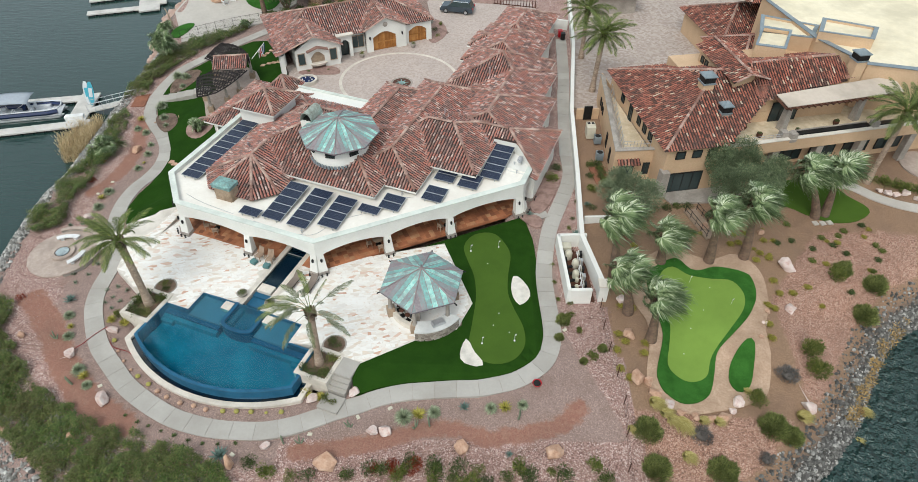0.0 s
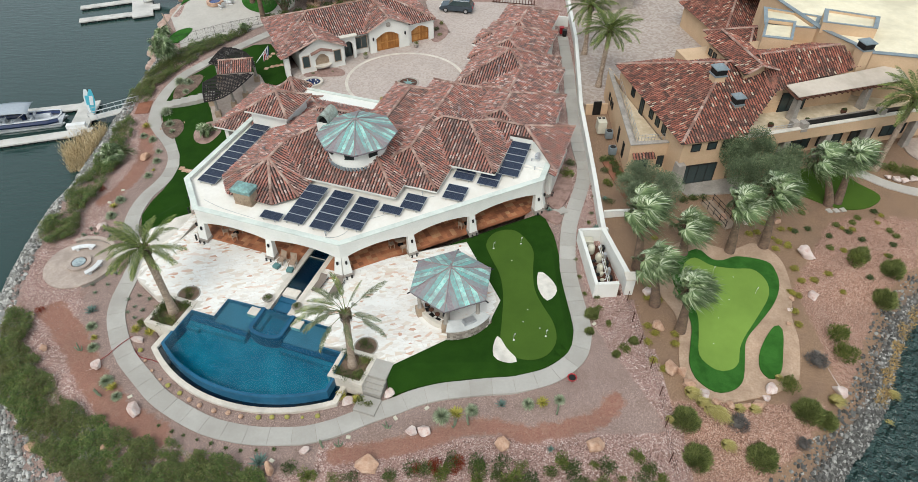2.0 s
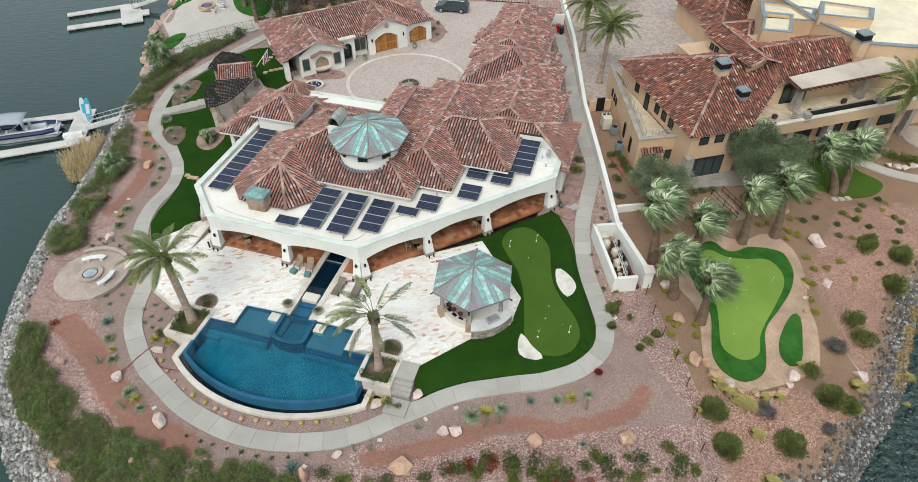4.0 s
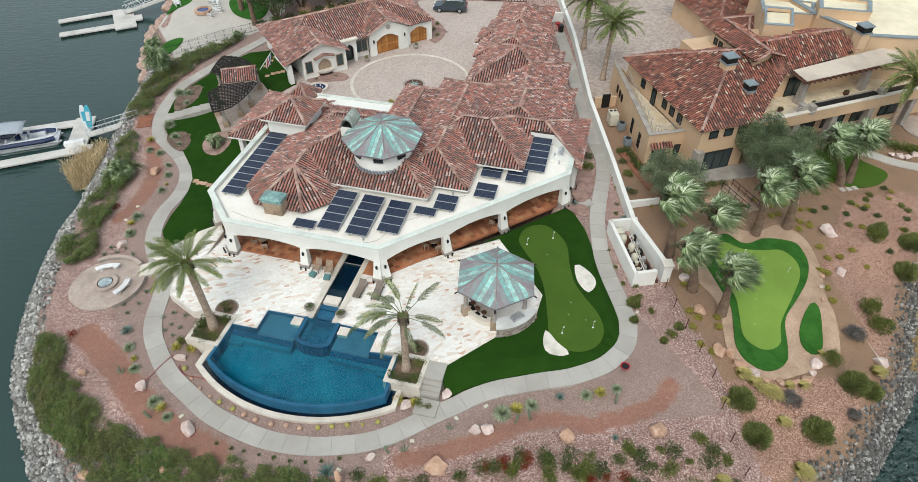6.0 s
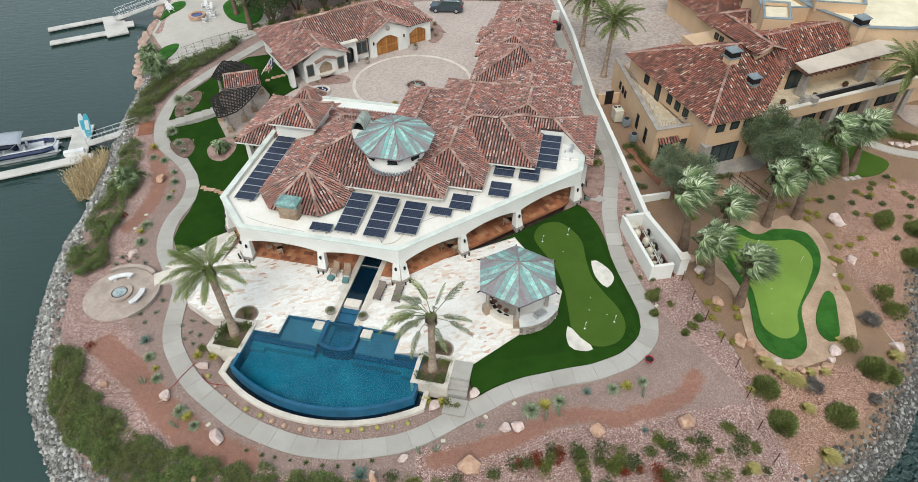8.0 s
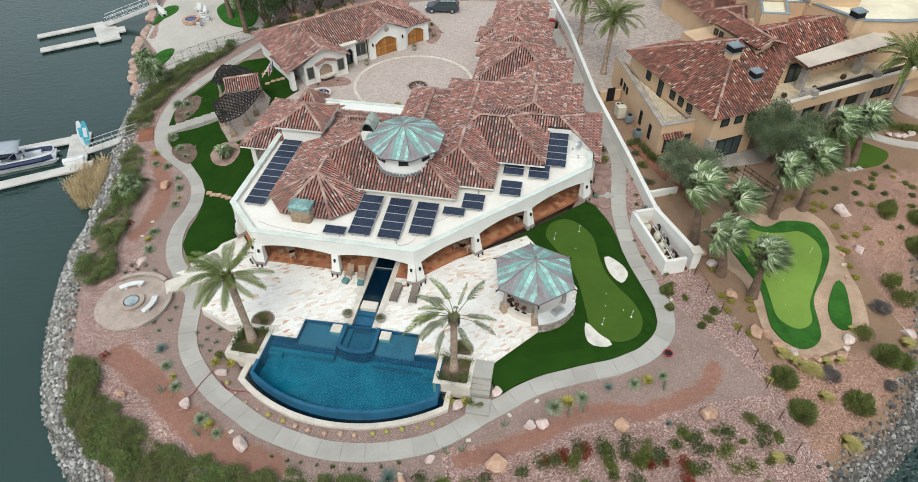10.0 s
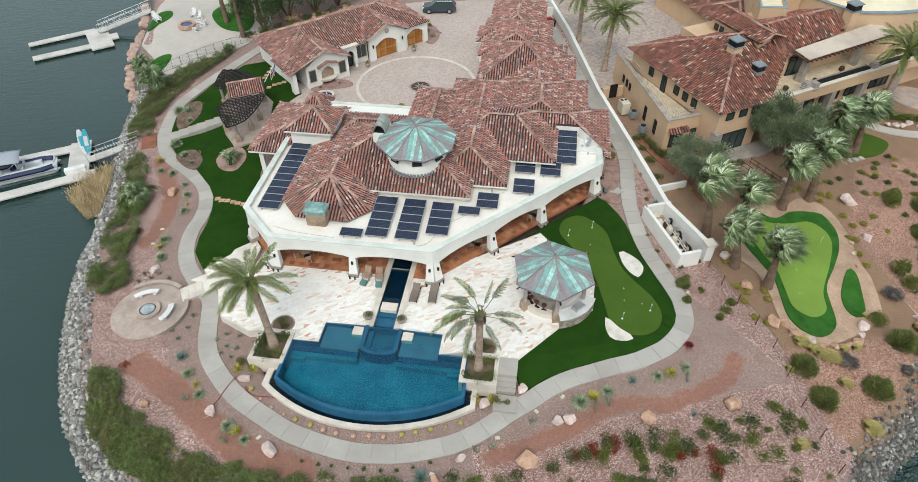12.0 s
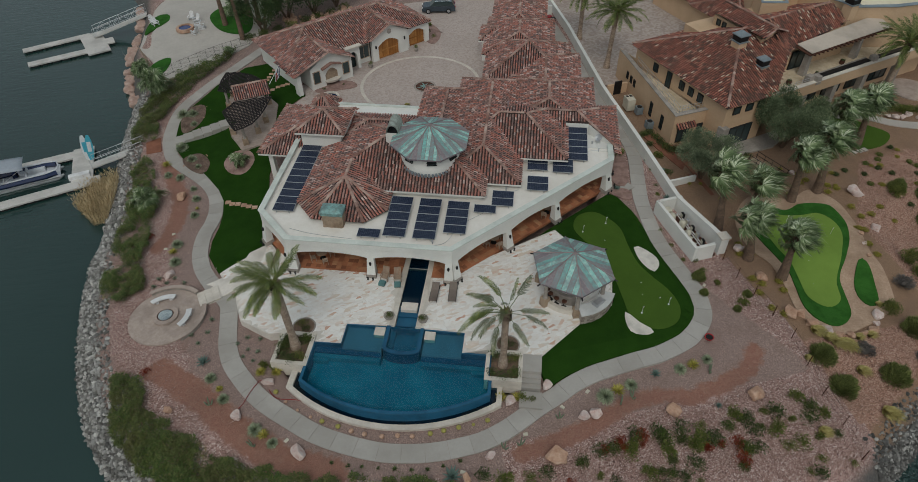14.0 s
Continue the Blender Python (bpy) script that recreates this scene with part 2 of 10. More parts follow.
HOSE = surface("red_rubber_hose", [(0.22, 0.015, 0.02), (0.28, 0.02, 0.025)], 6, 0.5, 0.6, 0.05)
TEALCLOTH = surface("teal_cushion_cloth", [(0.10, 0.22, 0.22), (0.15, 0.28, 0.28)], 8, 0.5, 0.9, 0.1)
BROWNCLOTH = surface("brown_sling_cloth", [(0.16, 0.13, 0.11), (0.22, 0.18, 0.155)], 8, 0.5, 0.9, 0.1)
BARK = surface("palm_bark", [(0.24, 0.17, 0.125), (0.40, 0.31, 0.24), (0.50, 0.41, 0.33)], 7, 1.5, 0.95, 0.9, dist=0.06)
BARKN = surface("fan_palm_bark", [(0.12, 0.085, 0.065), (0.24, 0.16, 0.11)], 7, 1.5, 0.95, 0.9, dist=0.06)
SKIRT = surface("dead_frond_boots", [(0.05, 0.035, 0.025), (0.16, 0.11, 0.07), (0.30, 0.22, 0.14)], 7, 1.5, 0.95, 0.9, per="island", spread=0.7)


def leafy(name, colours, rough=0.65):
    m = surface(name, colours, 3.0, 0.7, rough, 0.0, per="island", spread=0.75)
    b = m.node_tree.nodes["Principled BSDF"]
    b.inputs["Specular IOR Level"].default_value = 0.3
    return m


FROND = leafy("date_palm_leaf", [(0.05, 0.078, 0.017), (0.125, 0.165, 0.038), (0.30, 0.33, 0.10)])
FRONDDRY = leafy("wind_burnt_leaf", [(0.07, 0.09, 0.04), (0.14, 0.165, 0.075), (0.32, 0.33, 0.19)])
FANLEAF = leafy("fan_palm_leaf", [(0.055, 0.095, 0.036), (0.15, 0.215, 0.09), (0.30, 0.375, 0.195), (0.62, 0.67, 0.50)])
BUSH = leafy("shrub_leaf", [(0.035, 0.056, 0.018), (0.082, 0.118, 0.036), (0.15, 0.185, 0.065)])
BUSHY = leafy("yellow_green_leaf", [(0.07, 0.10, 0.02), (0.15, 0.18, 0.04), (0.26, 0.26, 0.08)])
BUSHG = leafy("grey_green_leaf", [(0.10, 0.135, 0.08), (0.18, 0.225, 0.15), (0.27, 0.31, 0.22)])
BUSHDEAD = leafy("bare_grey_twig", [(0.10, 0.09, 0.085), (0.17, 0.155, 0.145), (0.24, 0.22, 0.20)])
BUSHR = leafy("red_leaf", [(0.16, 0.02, 0.012), (0.28, 0.04, 0.02), (0.30, 0.10, 0.03)])
AGAVE = leafy("blue_agave_leaf", [(0.10, 0.16, 0.14), (0.16, 0.24, 0.21), (0.22, 0.30, 0.26)])
STRAW = leafy("straw_grass", [(0.30, 0.25, 0.075), (0.47, 0.40, 0.14), (0.64, 0.56, 0.25)])
CUSHION = leafy("yellow_cushion_leaf", [(0.17, 0.16, 0.025), (0.36, 0.32, 0.06), (0.50, 0.44, 0.11)])
CACTUS = leafy("golden_cactus", [(0.20, 0.19, 0.05), (0.36, 0.33, 0.09), (0.45, 0.42, 0.14)])
COVER = surface("ground_cover_leaf", [(0.022, 0.043, 0.010), (0.055, 0.102, 0.019), (0.105, 0.155, 0.036), (0.21, 0.205, 0.078)], 3.0, 0.4, 0.65, 0.0, per="island", spread=0.75, stain_col=(0.105, 0.095, 0.035))
OLIVE = leafy("olive_leaf", [(0.085, 0.115, 0.06), (0.17, 0.21, 0.12), (0.29, 0.335, 0.21)])
DOME = leafy("olive_dome_leaf", [(0.085, 0.115, 0.032), (0.20, 0.235, 0.07), (0.37, 0.39, 0.145)])
OLIVED = leafy("dark_olive_leaf", [(0.06, 0.085, 0.038), (0.135, 0.18, 0.09), (0.26, 0.31, 0.18)])
SPOON = leafy("desert_spoon_leaf", [(0.17, 0.21, 0.115), (0.31, 0.355, 0.225), (0.48, 0.53, 0.38)])
REED = leafy("dry_reed", [(0.46, 0.35, 0.19), (0.64, 0.51, 0.31), (0.80, 0.68, 0.46)])
PINE = leafy("far_tree_leaf", [(0.018, 0.04, 0.012), (0.05, 0.09, 0.028), (0.10, 0.14, 0.045)])


def glossy(name, colour, rough=0.1, metal=0.0):
    m, nt, b = node_mat(name)
    co = coords(nt)
    f = noise_of(nt, co, 4.0)
    nt.links.new(ramp(nt, f, [(0.3, tuple(c * 0.85 for c in colour)), (0.7, colour)]), b.inputs["Base Color"])
    b.inputs["Roughness"].default_value, b.inputs["Metallic"].default_value = rough, metal
    return m


GLASS = glossy("window_glass", (0.04, 0.06, 0.062), 0.05)
BLUEGLASS = glossy("blue_fire_glass", (0.05, 0.08, 0.22), 0.2)
CARPAINT = glossy("grey_car_paint", (0.075, 0.10, 0.125), 0.18, 0.5)
HULL = glossy("white_gelcoat", (0.62, 0.64, 0.67), 0.25)
NAVY = glossy("navy_gelcoat", (0.015, 0.03, 0.09), 0.2)
CANVAS = glossy("grey_canvas", (0.36, 0.40, 0.45), 0.85)
AQUA = glossy("aqua_board", (0.08, 0.42, 0.55), 0.3)
BOARDW = glossy("white_board", (0.72, 0.74, 0.76), 0.3)
FLAGRED = glossy("flag_red", (0.35, 0.02, 0.03), 0.9)
FLAGBLUE = glossy("flag_blue", (0.02, 0.03, 0.14), 0.9)
CREAMROOF = surface("cream_flat_roof", [(0.74, 0.66, 0.48), (0.82, 0.75, 0.58)], 1.5, 0.2, 0.8, 0.1)
AWNING = surface("beige_awning_cloth", [(0.50, 0.43, 0.36), (0.56, 0.49, 0.42)], 2.5, 0.3, 0.9, 0.1)
BLUECAP = surface("blue_grey_metal_cap", [(0.22, 0.27, 0.30), (0.30, 0.35, 0.38)], 6, 0.6, 0.5, 0.1, 0.3)
PAVERS_N = surface("buff_terrace_tile", [(0.54, 0.43, 0.29), (0.64, 0.54, 0.39), (0.70, 0.61, 0.47)], 2.5, 0.5, 0.85, 0.3)
REDBRICK = surface("red_brick_paving", [(0.22, 0.09, 0.055), (0.30, 0.13, 0.08)], 9, 0.8, 0.9, 0.4)
PALEPOLY = surface("cream_equipment_plastic", [(0.55, 0.52, 0.42), (0.62, 0.59, 0.49)], 6, 0.8, 0.5, 0.05)


def paver_mat(name, colours, size):
    """Interlocking pavers: a shade for each block and a thin dark joint."""
    m, nt, b = node_mat(name)
    co = coords(nt)
    v = add(nt, "ShaderNodeTexVoronoi", Scale=1 / size, Randomness=0.6)
    nt.links.new(co, v.inputs["Vector"])
    sep = nt.nodes.new("ShaderNodeSeparateColor")
    nt.links.new(v.outputs["Color"], sep.inputs[0])
    n = len(colours)
    col = ramp(nt, sep.outputs[0], [((i + 0.5) / n, c) for i, c in enumerate(colours)])
    big = noise_of(nt, co, 0.22, 5, 0.6)
    col = mixc(nt, ramp(nt, big, [(0.4, (0, 0, 0)), (0.75, (0.4, 0.4, 0.4))]), col, tuple(c * 0.92 for c in colours[0]))
    nt.links.new(col, b.inputs["Base Color"])
    b.inputs["Roughness"].default_value = 0.9
    e = add(nt, "ShaderNodeTexVoronoi", Scale=1 / size, Randomness=0.6)
    e.feature = 'DISTANCE_TO_EDGE'
    nt.links.new(co, e.inputs["Vector"])
    bp = add(nt, "ShaderNodeBump", Strength=0.4, Distance=0.02)
    nt.links.new(ramp(nt, e.outputs["Distance"], [(0.0, (0, 0, 0)), (0.08, (1, 1, 1))]), bp.inputs["Height"])
    nt.links.new(bp.outputs[0], b.inputs["Normal"])
    return m


PAVERS = paver_mat("courtyard_pavers", [(0.40, 0.33, 0.295), (0.45, 0.38, 0.345), (0.50, 0.43, 0.39), (0.46, 0.38, 0.34)], 0.22)
PAVERS_DRIVE = paver_mat("driveway_pavers", [(0.34, 0.275, 0.24), (0.41, 0.34, 0.30), (0.46, 0.395, 0.35)], 0.3)


def ground_mat():
    """Bare desert ground: mauve fines, pink crushed gravel, red-brown washes and tan dirt, mixed by the 'soil' attribute."""
    m, nt, b = node_mat("desert_ground")
    co = coords(nt)
    att = nt.nodes.new("ShaderNodeAttribute")
    att.attribute_name = "soil"
    sep = nt.nodes.new("ShaderNodeSeparateColor")
    nt.links.new(att.outputs["Color"], sep.inputs[0])
    fine = noise_of(nt, co, 9, 8, 0.75)
    big = noise_of(nt, co, 0.35, 5, 0.6)
    base = ramp(nt, fine, [(0.3, (0.215, 0.152, 0.130)), (0.5, (0.29, 0.207, 0.180)), (0.7, (0.36, 0.268, 0.238))])
    v = add(nt, "ShaderNodeTexVoronoi", Scale=15.0)
    nt.links.new(co, v.inputs["Vector"])
    vs = nt.nodes.new("ShaderNodeSeparateColor")
    nt.links.new(v.outputs["Color"], vs.inputs[0])
    pink = ramp(nt, vs.outputs[0], [(0.05, (0.13, 0.075, 0.064)), (0.35, (0.30, 0.18, 0.155)), (0.75, (0.40, 0.262, 0.228)), (0.97, (0.64, 0.53, 0.485))])
    rednb = ramp(nt, vs.outputs[0], [(0.05, (0.15, 0.08, 0.056)), (0.35, (0.315, 0.17, 0.122)), (0.7, (0.40, 0.235, 0.172)), (0.95, (0.54, 0.38, 0.30))])
    pink = mixc(nt, ramp(nt, sep.outputs[2], [(0.45, (0, 0, 0)), (0.55, (1, 1, 1))]), pink, rednb)
    red = ramp(nt, fine, [(0.3, (0.20, 0.088, 0.062)), (0.5, (0.27, 0.132, 0.096)), (0.7, (0.335, 0.185, 0.138))])
    dirt = ramp(nt, fine, [(0.3, (0.165, 0.097, 0.058)), (0.5, (0.255, 0.16, 0.10)), (0.7, (0.36, 0.243, 0.162))])

    def edge(sock):
        mth = nt.nodes.new("ShaderNodeMath")
        mth.operation = 'ADD'
        nt.links.new(sock, mth.inputs[0])
        j = nt.nodes.new("ShaderNodeMath")
        j.operation = 'MULTIPLY_ADD'
        nt.links.new(noise_of(nt, co, 1.6, 6, 0.7), j.inputs[0])
        j.inputs[1].default_value, j.inputs[2].default_value = 0.9, -0.45
        nt.links.new(j.outputs[0], mth.inputs[1])
        return ramp(nt, mth.outputs[0], [(0.40, (0, 0, 0)), (0.60, (1, 1, 1))])
    sp = add(nt, "ShaderNodeTexVoronoi", Scale=19.0)
    nt.links.new(co, sp.inputs["Vector"])
    ss = nt.nodes.new("ShaderNodeSeparateColor")
    nt.links.new(sp.outputs["Color"], ss.inputs[0])
    speck = ramp(nt, ss.outputs[1], [(0.0, (0.66, 0.65, 0.65)), (0.45, (0.96, 0.96, 0.96)), (0.8, (1.06, 1.06, 1.06)), (1.0, (1.5, 1.5, 1.5))])
    base = mixc(nt, 1.0, base, speck, 'MULTIPLY')
    dirt = mixc(nt, 0.35, dirt, speck, 'MULTIPLY')
    red = mixc(nt, 0.35, red, speck, 'MULTIPLY')
    col = mixc(nt, edge(sep.outputs[2]), base, dirt)
    col = mixc(nt, edge(sep.outputs[0]), col, pink)
    rill = noise_of(nt, co, 0.9, 3, 0.5)
    red = mixc(nt, ramp(nt, rill, [(0.46, (0, 0, 0)), (0.49, (0.22, 0.22, 0.22)), (0.515, (0, 0, 0)), (0.60, (0, 0, 0)), (0.62, (0.2, 0.2, 0.2)), (0.64, (0, 0, 0))]), red, (0.40, 0.27, 0.205))
    col = mixc(nt, edge(sep.outputs[1]), col, red)
    col = mixc(nt, ramp(nt, big, [(0.45, (0, 0, 0)), (0.7, (0.35, 0.35, 0.35))]), col, (0.16, 0.10, 0.075))
    col = mixc(nt, att.outputs["Alpha"], mixc(nt, 1.0, (0.10, 0.095, 0.088), speck, 'MULTIPLY'), col)
    nt.links.new(col, b.inputs["Base Color"])
    b.inputs["Roughness"].default_value = 0.95
    bp = add(nt, "ShaderNodeBump", Strength=0.6, Distance=0.05)
    mh = nt.nodes.new("ShaderNodeMath")
    mh.operation = 'ADD'
    nt.links.new(fine, mh.inputs[0])
    nt.links.new(v.outputs["Distance"], mh.inputs[1])
    nt.links.new(mh.outputs[0], bp.inputs["Height"])
    nt.links.new(bp.outputs[0], b.inputs["Normal"])
    return m


def lake_mat():
    """Green-grey lake water: fine wind ripples, short steep chop off the exposed eastern bank."""
    m, nt, b = node_mat("lake_water")
    co = coords(nt)
    mp = nt.nodes.new("ShaderNodeMapping")
    mp.inputs["Scale"].default_value = (0.45, 1.5, 1.0)
    mp.inputs["Rotation"].default_value = (0, 0, radians(15))
    nt.links.new(co, mp.inputs["Vector"])
    big = noise_of(nt, co, 0.03, 3, 0.5)
    nt.links.new(ramp(nt, big, [(0.35, (0.013, 0.037, 0.033)), (0.65, (0.021, 0.050, 0.045))]), b.inputs["Base Color"])
    b.inputs["IOR"].default_value = 1.36
    b.inputs["Specular IOR Level"].default_value = 0.85
    calm = noise_of(nt, mp.outputs[0], 1.1, 4, 0.55)
    chop = noise_of(nt, co, 1.5, 2, 0.5)
    sep = nt.nodes.new("ShaderNodeSeparateXYZ")
    nt.links.new(co, sep.inputs[0])
    far = nt.nodes.new("ShaderNodeMapRange")
    far.inputs["From Min"].default_value, far.inputs["From Max"].default_value = -8.0, 14.0
    nt.links.new(sep.outputs[0], far.inputs["Value"])
    gloss = nt.nodes.new("ShaderNodeMix")
    gloss.inputs[2].default_value, gloss.inputs[3].default_value = 0.08, 0.28
    nt.links.new(far.outputs[0], gloss.inputs[0])
    nt.links.new(gloss.outputs[0], b.inputs["Roughness"])
    height = nt.nodes.new("ShaderNodeMix")
    nt.links.new(far.outputs[0], height.inputs[0])
    still = nt.nodes.new("ShaderNodeMath")
    still.operation = 'MULTIPLY'
    still.inputs[1].default_value = 0.22
    nt.links.new(calm, still.inputs[0])
    nt.links.new(still.outputs[0], height.inputs[2])
    lift = nt.nodes.new("ShaderNodeMath")
    lift.operation = 'MULTIPLY'
    lift.inputs[1].default_value = 6.0
    nt.links.new(chop, lift.inputs[0])
    nt.links.new(lift.outputs[0], height.inputs[3])
    bp = add(nt, "ShaderNodeBump", Strength=1.0, Distance=0.2)
    nt.links.new(height.outputs[0], bp.inputs["Height"])
    nt.links.new(bp.outputs[0], b.inputs["Normal"])
    return m


def clear_water(name, tint):
    """Still pool water: a clear tinted sheet with a Fresnel gloss."""
    m, nt, b = node_mat(name)
    out = nt.nodes["Material Output"]
    nt.nodes.remove(b)
    tr = nt.nodes.new("ShaderNodeBsdfTransparent")
    tr.inputs[0].default_value = (*tint, 1)
    gl = nt.nodes.new("ShaderNodeBsdfGlossy")
    gl.inputs["Roughness"].default_value = 0.03
    fr = add(nt, "ShaderNodeFresnel", IOR=1.33)
    mx = nt.nodes.new("ShaderNodeMixShader")
    bp = add(nt, "ShaderNodeBump", Strength=0.25, Distance=0.05)
    nt.links.new(noise_of(nt, coords(nt), 1.8, 3), bp.inputs["Height"])
    for nd in (gl, fr):
        nt.links.new(bp.outputs[0], nd.inputs["Normal"])
    nt.links.new(fr.outputs[0], mx.inputs[0])
    nt.links.new(tr.outputs[0], mx.inputs[1])
    nt.links.new(gl.outputs[0], mx.inputs[2])
    nt.links.new(mx.outputs[0], out.inputs[0])
    return m


GROUND = ground_mat()
LAKE = lake_mat()
CHANNELWATER = clear_water("dark_channel_water", (0.30, 0.48, 0.55))
BASINWATER = clear_water("dark_basin_water", (0.10, 0.20, 0.26))
POOLWATER = clear_water("pool_water", (0.56, 0.86, 0.92))


# ---- mesh kit ----
class Kit:
    """Collects vertices and faces for one mesh."""

    def __init__(self):
        self.v, self.f = [], []

    def put(self, verts, faces):
        n = len(self.v)
        self.v += [tuple(p) for p in verts]
        self.f += [tuple(n + i for i in fc) for fc in faces]
        return self

    def box(self, c, s, rot=0.0, taper=1.0, tilt=None):
        """A box on c (middle of its base), sizes s, turned rot degrees; taper shrinks the top."""
        hx, hy = s[0] / 2, s[1] / 2
        pts = [(-hx, -hy, 0), (hx, -hy, 0), (hx, hy, 0), (-hx, hy, 0), (-hx * taper, -hy * taper, s[2]), (hx * taper, -hy * taper, s[2]), (hx * taper, hy * taper, s[2]), (-hx * taper, hy * taper, s[2])]
        m = (tilt or Matrix.Identity(4))
        m = pose(c[0], c[1], c[2], 0, 0, rot) @ m
        return self.put([m @ Vector(p) for p in pts], [(3, 2, 1, 0), (4, 5, 6, 7), (0, 1, 5, 4), (1, 2, 6, 5), (2, 3, 7, 6), (3, 0, 4, 7)])

    def prism(self, poly, z0, z1, cap_bottom=True):
        """A flat-topped slab over a plan polygon; z0 and z1 may be functions of x and y."""
        n = len(poly)
        lo = [(x, y, z0(x, y) if callable(z0) else z0) for x, y in poly]
        hi = [(x, y, z1(x, y) if callable(z1) else z1) for x, y in poly]
        area = sum(poly[i][0] * poly[(i + 1) % n][1] - poly[(i + 1) % n][0] * poly[i][1] for i in range(n))
        idx = list(range(n)) if area > 0 else list(range(n))[::-1]
        faces = [tuple(n + i for i in idx)]
        if cap_bottom:
            faces.append(tuple(idx[::-1]))
        for a in range(n):
            i, j = idx[a], idx[(a + 1) % n]
            faces.append((i, j, n + j, n + i))
        return self.put(lo + hi, faces)

    def ring(self, outer, inner, z0, z1):
        """A band between two outlines with the same number of points."""
        n = len(outer)
        v = [(*p, z0) for p in outer] + [(*p, z0) for p in inner] + [(*p, z1) for p in outer] + [(*p, z1) for p in inner]
        f = []
        for i in range(n):
            j = (i + 1) % n
            f += [(2 * n + i, 2 * n + j, 3 * n + j, 3 * n + i), (i, j, 2 * n + j, 2 * n + i), (n + j, n + i, 3 * n + i, 3 * n + j)]
        return self.put(v, f)

    def band(self, line_a, line_b, z0, z1):
        """A slab strip between two open lines."""
        n = len(line_a)
        v = [(*p[:2], z1) for p in line_a] + [(*p[:2], z1) for p in line_b] + [(*p[:2], z0) for p in line_a] + [(*p[:2], z0) for p in line_b]
        f = []
        for i in range(n - 1):
            f += [(i, i + 1, n + i + 1, n + i), (2 * n + i + 1, 2 * n + i, i, i + 1)[::-1], (3 * n + i, 3 * n + i + 1, n + i + 1, n + i)[::-1]]
        f += [(0, n, 3 * n, 2 * n), (n - 1, 2 * n - 1, 4 * n - 1, 3 * n - 1)]
        return self.put(v, f)

    def tube(self, path, r, sides=6):
        """A round bar along a path; r is one radius or a list of them."""
        path = [Vector(p) for p in path]
        n = len(path)
        rr = r if isinstance(r, (list, tuple)) else [r] * n
        v, f = [], []
        for i, p in enumerate(path):
            d = (path[min(i + 1, n - 1)] - path[max(i - 1, 0)]).normalized()
            a = d.cross(Vector((0, 0, 1)) if abs(d.z) < 0.95 else Vector((1, 0, 0))).normalized()
            c = d.cross(a)
            for k in range(sides):
                t = 2 * math.pi * k / sides
                v.append(p + (a * math.cos(t) + c * math.sin(t)) * rr[i])
        for i in range(n - 1):
            for k in range(sides):
                q = (k + 1) % sides
                f.append((i * sides + k, i * sides + q, (i + 1) * sides + q, (i + 1) * sides + k))
        f += [tuple(range(sides))[::-1], tuple((n - 1) * sides + k for k in range(sides))]
        return self.put(v, f)

    def lathe(self, profile, c=(0, 0, 0), sides=16, sx=1.0, sy=1.0):
        """A turned shape: profile rows of (radius, height)."""
        v, f = [], []
        for r, z in profile:
            for k in range(sides):
                t = 2 * math.pi * k / sides
                v.append((c[0] + r * sx * math.cos(t), c[1] + r * sy * math.sin(t), c[2] + z))
        for i in range(len(profile) - 1):
            for k in range(sides):
                q = (k + 1) % sides
                f.append((i * sides + k, i * sides + q, (i + 1) * sides + q, (i + 1) * sides + k))
        m = (len(profile) - 1) * sides
        f += [tuple(range(sides))[::-1], tuple(m + k for k in range(sides))]
        return self.put(v, f)

    def mesh(self, name, mat, smooth=False):
        me = bpy.data.meshes.new(name)
        me.from_pydata(self.v, [], self.f)
        me.materials.append(mat)
        if smooth:
            me.polygons.foreach_set("use_smooth", [True] * len(me.polygons))
        me.update()
        return me

    def thing(self, name, mat, label="", category="", group="", kind="", smooth=False, at=None):
        ob = new(name, self.mesh(name, mat, smooth))
        if at is not None:
            ob.matrix_world = at
        return tagged(ob, label, category, group, kind)

    def part(self, name, mat, parent, label="", kind="", smooth=False, at=None):
        ob = new(name, self.mesh(name, mat, smooth))
        ob.parent = parent
        if at is not None:
            ob.matrix_local = at
        return tagged(ob, label, kind=kind)


def empty(name, m, label="", category="", group="", kind=""):
    ob = new(name)
    ob.empty_display_size = 0.2
    ob.matrix_world = m
    return tagged(ob, label, category, group, kind)


def inside(p, poly):
    x, y, c, j = p[0], p[1], False, len(poly) - 1
    for i in range(len(poly)):
        (xi, yi), (xj, yj) = poly[i][:2], poly[j][:2]
        if (yi > y) != (yj > y) and x < (xj - xi) * (y - yi) / (yj - yi) + xi:
            c = not c
        j = i
    return c


